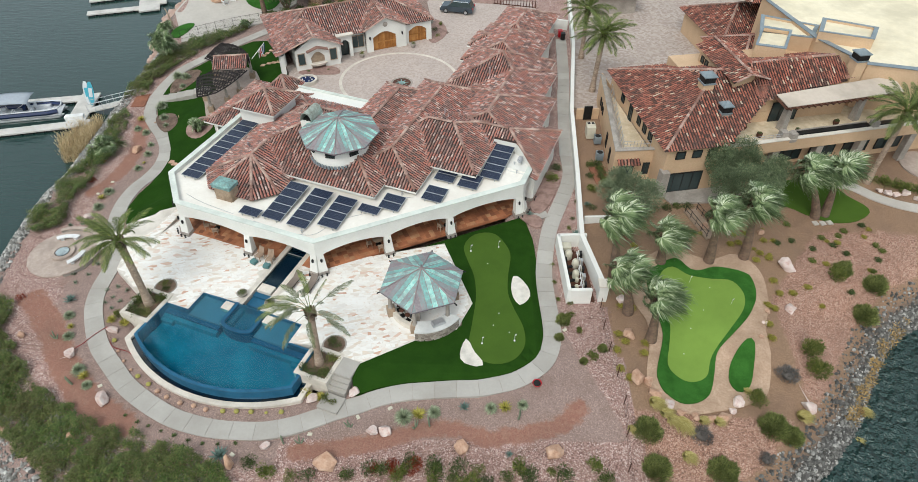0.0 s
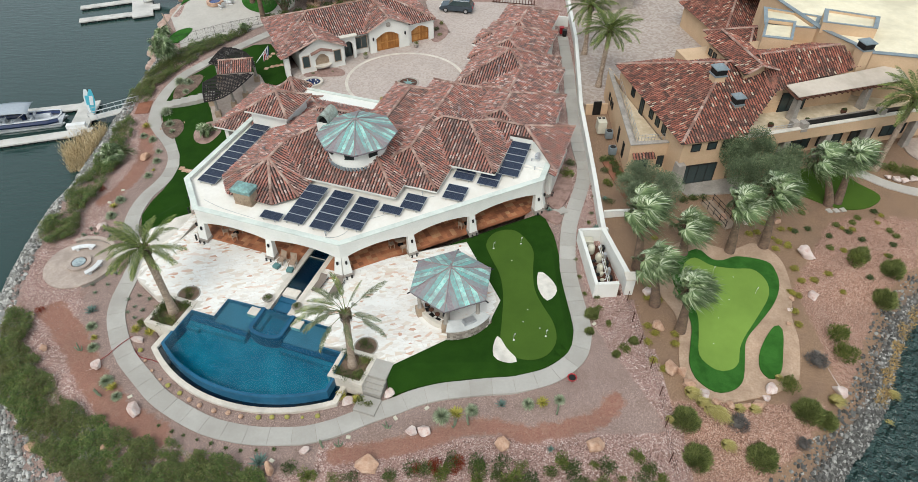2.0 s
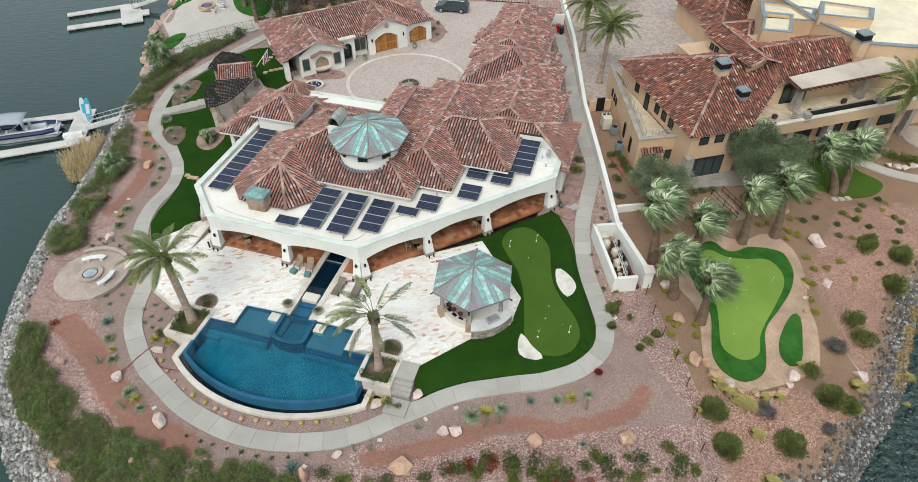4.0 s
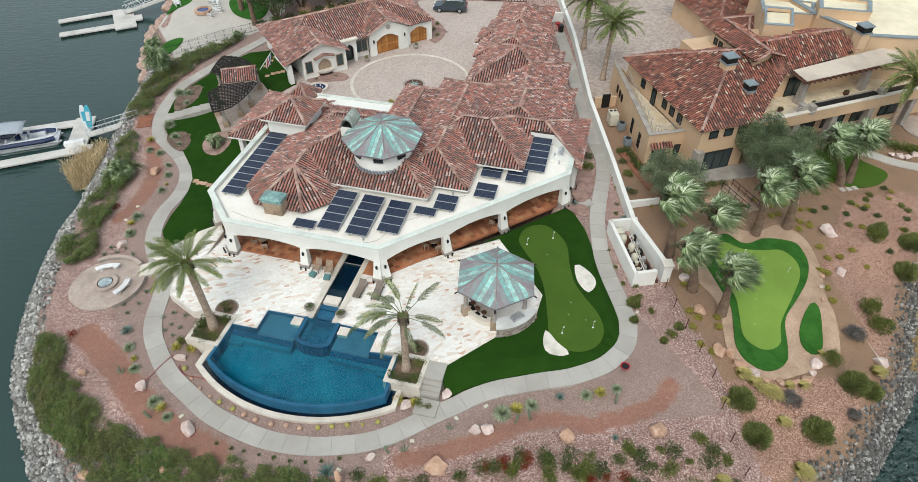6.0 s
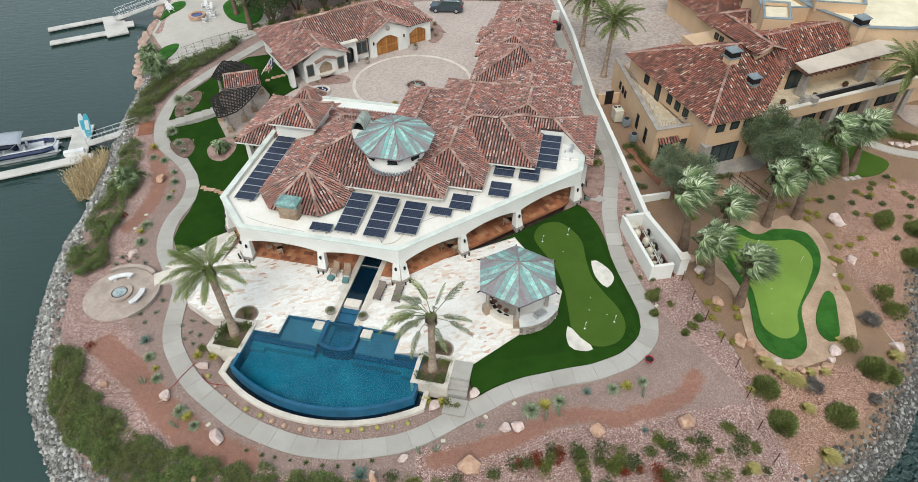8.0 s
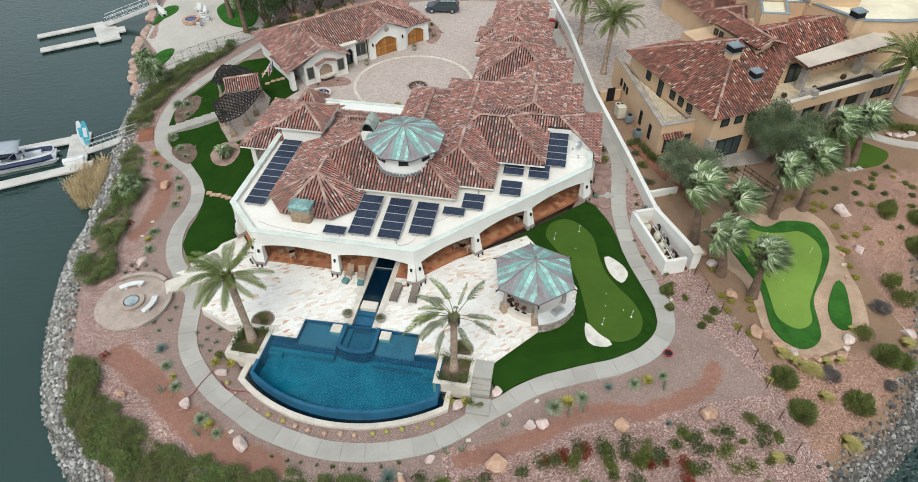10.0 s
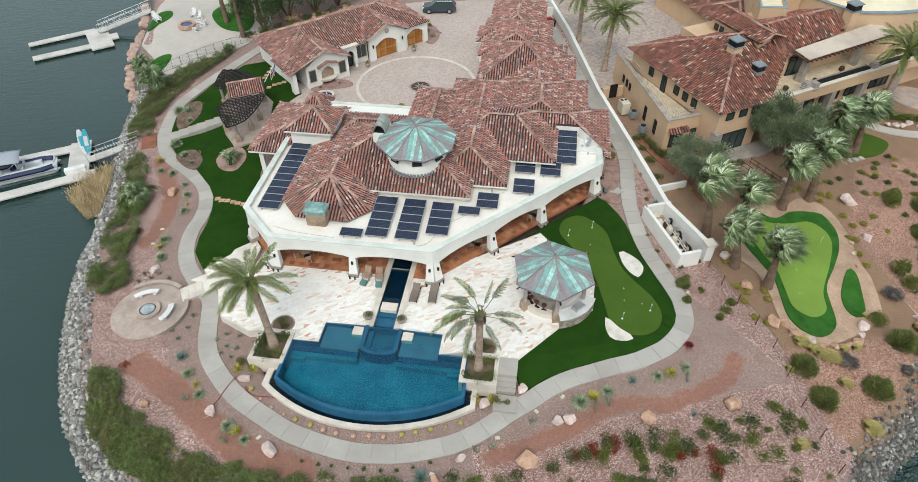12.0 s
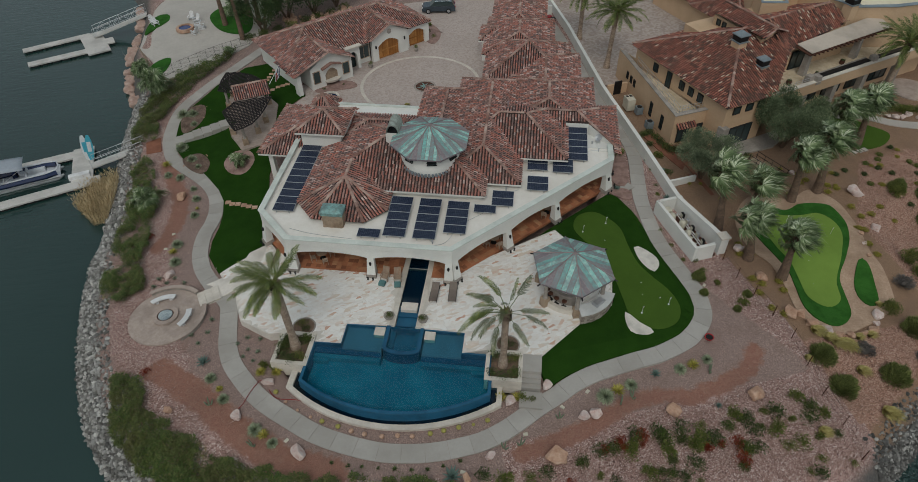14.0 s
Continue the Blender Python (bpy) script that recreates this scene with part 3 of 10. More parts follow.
def spline(pts, step, closed=False):
    """Points at even steps along a smooth curve through pts."""
    pts = [np.array(p, float) for p in pts]
    n = len(pts)
    out = []
    for i in range(n if closed else n - 1):
        p0, p1, p2, p3 = (pts[(i - 1) % n] if closed or i else pts[0]), pts[i], pts[(i + 1) % n], (pts[(i + 2) % n] if closed or i + 2 < n else pts[-1])
        for t in np.linspace(0, 1, 9)[:-1]:
            out.append(0.5 * (2 * p1 + (p2 - p0) * t + (2 * p0 - 5 * p1 + 4 * p2 - p3) * t * t + (3 * p1 - p0 - 3 * p2 + p3) * t ** 3))
    out.append(out[0] if closed else pts[-1])
    arr = np.array(out)
    s = np.concatenate([[0], np.cumsum(np.linalg.norm(np.diff(arr[:, :2], axis=0), axis=1))])
    k = max(3, int(round(s[-1] / step)))
    q = np.linspace(0, s[-1], k + 1)
    res = np.stack([np.interp(q, s, arr[:, a]) for a in range(arr.shape[1])], 1)
    return [tuple(float(c) for c in r) for r in (res[:-1] if closed else res)]


def offset(line, d):
    """The line moved d to its left."""
    a = np.array([p[:2] for p in line])
    t = np.gradient(a, axis=0)
    t /= np.linalg.norm(t, axis=1, keepdims=True) + 1e-9
    return [tuple(p) for p in a + d * np.stack([-t[:, 1], t[:, 0]], 1)]

# ---- the lie of the land ----
WATER_Z = -3.8
HOUSE = pose(-15.03, 51.26, 0, 0, 0, -19.95)      # the house's own axes: x along its front, y towards the courtyard
SHORE = [(-55, 140), (-51.4, 110.7), (-50.8, 104.7), (-50.8, 100), (-51.3, 94.5), (-50.5, 90.3), (-49.0, 85), (-49.1, 81), (-49.4, 75.7), (-49.2, 68.3), (-49.2, 62.3),
         (-48.9, 57.3), (-49.5, 53.4), (-49.3, 49), (-48.8, 43.7), (-48.1, 39.5), (-47.1, 35.7), (-46, 32.8), (-42.1, 25.9), (-38, 20.5), (-30, 15.5), (-18, 12.5), (-5, 12),
         (8, 14.3), (17.0, 18.2), (20.0, 20.0), (23.0, 22.7), (25.3, 24.6), (28.5, 27.9), (31.5, 32.0), (33.7, 34.9), (36.0, 36.9), (38.6, 38.2), (48, 43), (62, 50), (120, 60), (700, 100), (700, 700), (-80, 700)]
HEIGHTS = np.array([(-41.2, 68.4, -1.45), (-39.5, 76.5, -1.05), (-37, 84, -.6), (-39.9, 41.7, -.75), (-33.9, 30.9, -.95), (-29.7, 27, -1.1), (-9.3, 24.9, -1.1), (-2.9, 23.8, -.9),
                    (-12.2, 22.6, -1.3), (3.8, 23.5, -.65), (2.7, 28.5, -.4), (6.3, 38, -.45), (10.1, 29.5, -.1), (25.9, 41.8, .1), (-20, 26.5, -1.05), (-40, 57, -1.3), (-36, 50, -1.0)])
HEIGHTS = np.vstack([HEIGHTS, [(-12, 74, 0), (-20, 45, 0), (-4, 45, -.02), (-3, 33, -.1), (12, 71, 0), (25, 60, .2), (14, 45, .2), (20, 35, .15), (30, 45, -.3), (-30, 68, -.2), (-26, 76, -.1)]])
HEIGHTS = np.vstack([HEIGHTS, [(16.7, 28.4, -.8), (30, 34.5, -1.9), (12.4, 19.3, -1.5), (5, 17, -1.4), (-15, 18, -1.7), (-35, 26, -1.7), (-42, 45, -1.2), (-44, 60, -1.7), (-5, 95, 0), (40, 90, .2), (-40, 105, .3), (-25, 48, 0), (-33, 48, -.4)]])
SHORE_A = np.array(SHORE, float)


def lay(x, y):
    """Height of the land before the bank falls to the lake."""
    w = ((HEIGHTS[:, 0] - x) ** 2 + (HEIGHTS[:, 1] - y) ** 2 + 1.0) ** -2.0
    return float((w * HEIGHTS[:, 2]).sum() / w.sum())


def shore_gap(x, y):
    """Distance from the waterline, positive on land."""
    a, b = SHORE_A, np.roll(SHORE_A, -1, 0)
    d = b - a
    t = np.clip(((x - a[:, 0]) * d[:, 0] + (y - a[:, 1]) * d[:, 1]) / (d ** 2).sum(1), 0, 1)
    g = float(np.min(np.hypot(a[:, 0] + t * d[:, 0] - x, a[:, 1] + t * d[:, 1] - y)))
    return g if inside((x, y), SHORE) else -g


def land(x, y):
    g = shore_gap(x, y)
    if g < 0:
        return WATER_Z - 0.5 + 0.4 * max(g, -12)
    t = min(1.0, g / 5.0)
    t = t * (2 - t)
    return (1 - t) * (WATER_Z - 0.5) + t * lay(x, y)


def hm(e, u, z=0.0):
    """A point of the house's axes in the world."""
    return HOUSE @ Vector((e, u, z))


def hpoly(pts):
    return [tuple(hm(*p)[:2]) for p in pts]


# areas that are dug out under slabs and pools
DUG = hpoly([(-12.2, -9.5), (-12.6, -13), (-12.9, -16.9), (-9.3, -18.4), (-9.2, -20.8), (-6.9, -22.2), (-4, -24.1), (0.2, -24.9), (4, -24.2), (6.9, -22.4), (9.6, -20.9), (10.0, -18.3), (14.2, -14.6), (15.5, -5), (16.5, 4), (12, 30), (-15, 8)])
PATH_MID = [(-30.6, 90.4, -.4), (-32.3, 88.5, -.5), (-35.06, 85.1, -.55), (-37.3, 82.5, -.65), (-39.7, 79.6, -.9), (-41.35, 77.0, -1.04), (-42.15, 73.8, -1.2), (-42.4, 71.1, -1.35), (-42.2, 69.2, -1.4), (-41.7, 67, -1.45), (-40.3, 64.8, -1.45),
            (-38.7, 62.7, -1.4), (-37.3, 60.4, -1.31), (-36.6, 58.2, -1.28), (-36.5, 56.1, -1.24), (-36.8, 54, -1.08), (-37.3, 52.5, -1.0), (-37.6, 50.8, -.99), (-37.6, 49, -.98), (-37.1, 46.8, -.86)]
PATH_MID2 = [(-35.9, 44.2, -.73), (-34.85, 42.3, -.72), (-34.75, 40.7, -.76), (-34.8, 38.3, -.84), (-34.7, 37, -.9), (-34.4, 35.8, -.96), (-33.8, 34.5, -.97), (-32.9, 32.9, -.97), (-31.85, 31.45, -.97), (-30.2, 29.8, -1.09),
             (-28.4, 28.1, -1.1), (-26.1, 26.6, -1.1), (-23.9, 25.5, -1.07), (-21.8, 24.9, -1.05), (-20.2, 24.65, -1.05), (-18.5, 24.6, -1.06), (-16.9, 24.7, -1.1), (-15.2, 25.15, -1.15), (-13.7, 25.75, -1.15), (-12.2, 26.4, -1.12)]
PATH_MID3 = [(-10.4, 27.05, -1.08), (-9, 27.65, -1.02), (-7.1, 28.1, -.9), (-5.3, 28.2, -.73), (-3.5, 28.3, -.59), (-1.7, 28.35, -.5), (-.3, 28.6, -.43), (1.2, 29.05, -.4), (2.5, 29.85, -.4), (3.5, 30.8, -.4), (4.05, 31.9, -.39), (4.4, 33.4, -.38),
             (4.4, 35, -.42), (4.3, 36.8, -.44), (4.2, 38.6, -.45), (4.2, 40.4, -.43), (4.4, 42.3, -.38), (5, 45.7, -.19), (5.8, 48.2, -.08), (6.8, 50.9, -.03), (7.5, 53.1, -.03), (7.9, 55.4, -.03), (7.85, 59, -.03), (8.3, 66.2, 0), (8.6, 70.3, 0), (9.1, 75.6, 0), (9.7, 86, 0)]
WASH = spline([(-40.0, 36.5), (-36.5, 33.0), (-34.0, 29.8), (-31.0, 26.9), (-27.5, 24.9)], 0.5)
WASH2 = spline([(-14.5, 23.2), (-11.0, 23.6), (-8.7, 24.1), (-5.6, 25.0), (-3.3, 25.1), (-0.8, 24.4), (2.0, 24.7), (4.6, 25.6), (5.8, 26.9)], 0.5)
WASH3 = spline([(-42.2, 66.0), (-41.2, 62.5), (-40.2, 59.0), (-40.4, 55.0), (-41.6, 51.5)], 0.5)
WASHES = np.array([(*p, 1.05) for p in WASH] + [(*p, 0.65) for p in WASH2] + [(*p, 0.8) for p in WASH3])
WALL_LINE = [(12.2, 103), (10.95, 82.4), (9.0, 65.4), (8.35, 53.1), (7.75, 43.8), (8.85, 38.0)]


def build_ground():
    xs = np.unique(np.concatenate([np.arange(-52, 42, 0.5), [-700, -400, -200, -130, -100, -80, -70, -62, -57], [44, 48, 54, 62, 75, 100, 150, 300, 700]]))
    ys = np.unique(np.concatenate([np.arange(10, 92, 0.5), [-700, -300, -120, -60, -30, -10, 0, 5], np.arange(92, 116, 1.5), [118, 124, 132, 145, 170, 220, 320, 500, 700]]))
    nx, ny = len(xs), len(ys)
    verts, soil = [], []
    for y in ys:
        for x in xs:
            z = land(x, y)
            g = shore_gap(x, y)
            near = -54 < x < 45 and 8 < y < 118
            if near and inside((x, y), DUG):
                z -= 2.6
            elif near and (inside((x, y), COURT) or inside((x, y), DRIVE)):
                z -= 0.3
            elif near and inside((x, y), LAWN_FRONT):
                z = min(z, lawn_z(x, y) - 0.3)
            elif near and (inside((x, y), NGREEN) or inside((x, y), LAWN_SIDE)):
                z -= 0.05
            elif near:
                z += 0.05 * noise.noise((x * 0.6, y * 0.6, 0)) * (1 if g > 1 else 0)
            if near and 15 < y < 92:
                dw = np.hypot(WALKS[:, 0] - x, WALKS[:, 1] - y)
                iw = int(np.argmin(dw))
                if dw[iw] < 1.15:
                    z = min(z, float(WALKS[iw, 2]) - 0.02)
            # pink crushed gravel on the outer banks and along the wall; red wash; tan dirt next door
            right = x > np.interp(y, [14, 30, 38, 44, 53, 65, 82, 103], [11.0, 9.6, 8.9, 7.8, 8.4, 9.0, 11.0, 12.2])
            pink = max(0.0, 1.0 - abs(g - 6.5) / 5.5) if not right else 0.0
            if not right and x > 4.0 and y > 24:
                pink = 0.9 * float(np.clip((x - 5.2 - max(0.0, 34 - y) * 0.4) / 1.2 + 0.5, 0, 1))
            if not right and y < 24.2 and x > -16:
                pink = 0.95
            w = np.min(np.hypot(WASHES[:, 0] - x, WASHES[:, 1] - y) - WASHES[:, 2])
            red = float(np.clip(0.52 - w / 1.7, 0, 0.9)) if not right else 0.0
            tan = 0.0
            if right:
                tan = 1.0
                east = max(float(np.clip((x - 22.2 - 0.8 * max(0.0, y - 37.5)) / 1.6, 0, 1)), float(np.clip((27.4 - y) / 1.4, 0, 1)))
                pink = float(np.clip((g - 2.6) / 1.5, 0, 1)) * float(np.clip((48.5 - y) / 3, 0, 1)) * east * 0.9
            verts.append((x, y, z))
            soil += [pink, red, tan, float(np.clip((g - (1.6 if x > 5 else 2.2)) / 0.8, 0, 1))]
    faces = [(j * nx + i, j * nx + i + 1, (j + 1) * nx + i + 1, (j + 1) * nx + i) for j in range(ny - 1) for i in range(nx - 1)]
    me = bpy.data.meshes.new("ground")
    me.from_pydata(verts, [], faces)
    me.materials.append(GROUND)
    at = me.attributes.new("soil", 'FLOAT_COLOR', 'POINT')
    at.data.foreach_set("color", soil)
    me.polygons.foreach_set("use_smooth", [True] * len(faces))
    return tagged(new("ground", me), "pink and mauve desert gravel ground with red washes", "ground", kind="structure")


lake = Kit().put([(-700, -700, WATER_Z), (700, -700, WATER_Z), (700, 700, WATER_Z), (-700, 700, WATER_Z)], [(0, 1, 2, 3)])
lake.thing("water", LAKE, "dark green lake water with fine ripples", "water", kind="structure")


# ---- flat surfaces laid on the land ----
def sheet(name, outline, mat, z, label, category, thick=0.12, kind="structure", smooth_step=0.5, closed=True):
    """A thin slab whose outline is a smooth curve through the given points."""
    pts = spline(outline, smooth_step, True) if closed else outline
    return Kit().prism(pts, z - thick, z).thing(name, mat, label, category, kind=kind)


def draped(name, outline, mat, lift, label, category, cell=0.6, kind="structure", closed=True, rim=0.15, height=None):
    """A sheet that follows the land, lifted a little, with a short skirt."""
    pts = spline(outline, cell, True) if closed else outline
    bm = bmesh.new()
    ring = [bm.verts.new((x, y, 0)) for x, y in pts]
    f = bm.faces.new(ring)
    if f.normal.z < 0:
        f.normal_flip()
    xs, ys = [p[0] for p in pts], [p[1] for p in pts]
    for ax, lo, hi in ((0, min(xs), max(xs)), (1, min(ys), max(ys))):
        c = lo + cell * 1.5
        while c < hi:
            co = (c, 0, 0) if ax == 0 else (0, c, 0)
            bmesh.ops.bisect_plane(bm, geom=bm.verts[:] + bm.edges[:] + bm.faces[:], plane_co=co, plane_no=(1, 0, 0) if ax == 0 else (0, 1, 0))
            c += cell * 1.5
    for v in bm.verts:
        v.co.z = height(v.co.x, v.co.y) if height else land(v.co.x, v.co.y) + lift
    edges = [e for e in bm.edges if e.is_boundary]
    r = bmesh.ops.extrude_edge_only(bm, edges=edges)
    for v in [g for g in r["geom"] if isinstance(g, bmesh.types.BMVert)]:
        v.co.z -= rim
    bmesh.ops.recalc_face_normals(bm, faces=bm.faces[:])
    me = bpy.data.meshes.new(name)
    bm.to_mesh(me)
    bm.free()
    me.materials.append(mat)
    return tagged(new(name, me), label, category, kind=kind)


LAWN_FRONT = [(-6.55, 32.45), (-11.45, 30.5), (-10.95, 27.75), (-9.2, 28.45), (-7.1, 28.9), (-5.3, 29.0), (-3.5, 29.05), (-1.7, 29.1), (-.3, 29.35), (.9, 29.75), (2.0, 30.4), (2.9, 31.2), (3.35, 32.0), (3.65, 33.4),
              (3.65, 35), (3.55, 36.8), (3.45, 38.6), (3.45, 40.4), (3.6, 42.0), (3.4, 44.6), (2.9, 46.9), (2.3, 47.6), (-5.2, 44.0), (-8.6, 42.2), (-7.0, 40.5), (-2.5, 37.5), (-3.0, 34.0)]
PUTTING = [(-2.03, 45.05), (-2.98, 43.5), (-2.64, 41.7), (-2.0, 39.6), (-1.83, 37.1), (-2.14, 34.1), (-2.34, 32.3), (-1.83, 30.95), (-.36, 30.3), (1.17, 30.75), (2.08, 32.15), (2.06, 34), (1.34, 36.05), (.91, 37.8), (1.0, 40), (1.27, 42.3), (.82, 43.9), (-.3, 45.3)]
BUNKER_A = [(1.42, 39.72), (1.97, 39.6), (2.71, 38.34), (2.74, 37.28), (1.94, 36.4), (1.46, 36.95), (1.2, 38.15)]
BUNKER_B = [(-2.59, 32.7), (-2.25, 32.3), (-1.88, 31.4), (-1.14, 30.32), (-1.8, 30.05), (-2.87, 30.5), (-3.0, 31.5)]
WALKS = np.array(spline(PATH_MID + PATH_MID2 + PATH_MID3, 0.42))


def lawn_z(x, y):
    """The front lawn is level, but falls to meet the walkway along its edge."""
    d = np.hypot(WALKS[:, 0] - x, WALKS[:, 1] - y)
    i = int(np.argmin(d))
    return min(-0.05, float(WALKS[i, 2]) + 0.08 + 0.62 * max(0.0, float(d[i]) - 0.74))


draped("lawn", LAWN_FRONT, TURF, 0.0, "dark green artificial turf lawn round the putting green", "lawn", cell=0.4, closed=False, rim=0.4, height=lawn_z)
sheet("putting_green", PUTTING, PUTT, -0.035, "olive green putting surface set in the turf", "putting green", thick=0.08)
sheet("sand_bunker", BUNKER_A, SAND, -0.03, "small white sand bunker beside the putting green", "bunker", kind="structure", thick=0.08)
sheet("sand_bunker", BUNKER_B, SAND, -0.03, "small white sand bunker beside the putting green", "bunker", kind="structure", thick=0.08)
LAWN_SIDE = [(-30.4, 48.5), (-31.0, 48.3), (-33.3, 47.25), (-35.7, 46.05), (-36.25, 47.4), (-36.8, 49.0), (-36.6, 51), (-36.0, 53), (-35.75, 55), (-35.8, 57.5), (-36.4, 59.6), (-37.6, 62.1), (-38.5, 64.0), (-40.5, 66.5), (-41.55, 69), (-41.7, 71.4), (-41.35, 74), (-40.5, 76.7), (-38.9, 79.1), (-36.5, 81.9), (-33.6, 85.0), (-30.3, 85.4), (-28.1, 79.6), (-27.1, 77.0), (-26.3, 74.8), (-28.7, 72.4), (-28.9, 70.0), (-31, 60), (-31.4, 52)]
draped("side_lawn", LAWN_SIDE, TURF, 0.1, "dark green artificial turf strip between path and house", "lawn", closed=False)

NGREEN = [(15.96, 42.1), (17.0, 40.9), (17.9, 40.72), (19.2, 41.2), (20.42, 41.11), (21.6, 40.7), (22.19, 40.0), (21.98, 37.93), (20.75, 35.71), (18.83, 33.65), (17.33, 32.19), (16.79, 30.67), (16.2, 29.1), (15.7, 28.3), (14.73, 27.68), (13.38, 27.5), (12.3, 28.2), (12.0, 29.3), (12.15, 30.3), (12.71, 31.86), (13.3, 33.73), (13.25, 35.6), (13.1, 37.5), (13.0, 39), (13.4, 40.5)]
NGREEN_IN = [(15.5, 41), (16.75, 40.06), (18.58, 39.65), (20.28, 39.5), (20.89, 38.03), (20.37, 36.22), (18.62, 33.98), (16.84, 31.89), (16.06, 30.11), (14.96, 29.47), (13.81, 29.63), (13.05, 30.6), (13.6, 32.68), (14.04, 34.61), (13.9, 36.8), (14.2, 39.9)]
draped("dirt_path", [(21.6, 43.0), (23.2, 41.0), (22.9, 37.5), (21.6, 34.2), (21.2, 31.5), (20.2, 28.6), (18.3, 27.6), (16.0, 27.0), (13.8, 26.7), (11.7, 27.4), (11.2, 29.4), (12.0, 32.6), (12.3, 35), (11.6, 37.5), (12.4, 41), (15.5, 43.4), (19.0, 42.2)], SANDPATH, 0.09, "sandy dirt path round the putting green", "path", cell=0.45)
draped("fringe_turf", NGREEN, TURF_N, 0.19, "deep green turf fringe round the neighbour's putting green", "turf", cell=0.45)
draped("putting_green", NGREEN_IN, PUTT_N, 0.22, "bright green putting surface with a turf fringe", "putting green", cell=0.45)
draped("chipping_turf", [(19.7, 33.1), (20.25, 32.9), (19.85, 31.2), (19.3, 29.6), (18.7, 28.9), (18.05, 28.75), (17.65, 29.7), (18.25, 31.45)], TURF_N, 0.18, "small kidney-shaped island of deep green turf", "turf", cell=0.45)
draped("turf_patch", [(35.64, 52.2), (36.9, 50.6), (36.7, 49.5), (34.88, 48.33), (32.81, 48.08), (31.2, 48.7), (29.3, 50.1), (27.2, 51.1), (27.8, 53.3), (31.8, 54.6), (34.6, 53.9)], PUTT, 0.10, "lawn patch of the neighbouring garden", "lawn", cell=0.6)

COURT = [(-28.4, 72.2), (-26.1, 74.7), (-26.95, 77.0), (-24, 79), (-14, 84), (-6, 87.5), (-9, 93), (-10, 99), (6, 99), (9, 88), (5, 70), (-2, 62), (-12, 61), (-24, 64)]
Kit().prism(COURT, -0.4, 0.0).thing("courtyard", PAVERS, "pinkish brown interlocking courtyard pavers", "paving", kind="structure")
DRIVE = [(9.5, 68), (11.2, 82.4), (12.5, 103), (40, 104), (38, 86), (29, 78), (22, 74), (12.3, 67.2)]
Kit().prism(DRIVE, -0.4, 0.06).thing("driveway", PAVERS_DRIVE, "pale brown paver driveway of the neighbouring house", "paving", kind="structure")
NPATIO = [(-33.2, 91.5), (-37.3, 87.8), (-41.5, 85.1), (-43.7, 84.6), (-45.6, 89), (-48.4, 95), (-48.2, 100.2), (-47.2, 106), (-44, 113), (-36, 116), (-31, 108), (-30, 97)]
draped("far_patio", NPATIO, PALESLAB, 0.15, "pale smooth concrete patio of the next property", "patio", cell=1.5, closed=False)


# ---- walkway of jointed concrete slabs ----
def walkway():
    mid = spline(PATH_MID + PATH_MID2 + PATH_MID3, 0.42)
    top = empty("walkway", pose(0, 0, 0), "curving pale grey concrete walkway with sawn joints", "path", kind="structure")
    half = 0.73
    a, b = offset(mid, half), offset(mid, -half)
    bed = Kit()
    zs = [p[2] + 0.06 for p in mid]
    per = 4
    n = len(mid) - 1
    for s in range(0, n, per):
        t = min(s + per, n)
        k = Kit()
        idx = list(range(s, t + 1))
        la, lb, lz = [list(a[i]) for i in idx], [list(b[i]) for i in idx], [zs[i] for i in idx]
        for l in (la, lb):
            for end, nxt in ((0, 1), (-1, -2)):
                d = np.array(l[nxt]) - np.array(l[end])
                d /= np.linalg.norm(d) + 1e-9
                l[end] = list(np.array(l[end]) + d * 0.013)
        m = len(idx)
        v = [(*p, z) for p, z in zip(la, lz)] + [(*p, z) for p, z in zip(lb, lz)] + [(*p, z - 0.35) for p, z in zip(la, lz)] + [(*p, z - 0.35) for p, z in zip(lb, lz)]
        f = []
        for i in range(m - 1):
            f += [(i + 1, i, m + i, m + i + 1), (i, i + 1, 2 * m + i + 1, 2 * m + i), (m + i + 1, m + i, 3 * m + i, 3 * m + i + 1)]
        f += [(0, m, 3 * m, 2 * m)[::-1], (m - 1, 2 * m - 1, 4 * m - 1, 3 * m - 1)]
        k.put(v, f).part("slab", CONCRETE, top)
    v = [(*p, z - 0.03) for p, z in zip(a, zs)] + [(*p, z - 0.03) for p, z in zip(b, zs)]
    bed.put(v, [(i + 1, i, n + 1 + i, n + 2 + i) for i in range(n)]).part("joint_bed", STONE_COL, top, "dark joint sand")


walkway()

build_ground()

# ---- patio and pool, in the house's axes ----
def arc(r, uc, e0, e1, n=20):
    """Points of a circle about (0.1, uc) on the lake side, from e0 to e1."""
    a0, a1 = math.asin((e0 - 0.1) / r), math.asin((e1 - 0.1) / r)
    return [(0.1 + r * math.sin(t), uc - r * math.cos(t)) for t in np.linspace(a0, a1, n)]


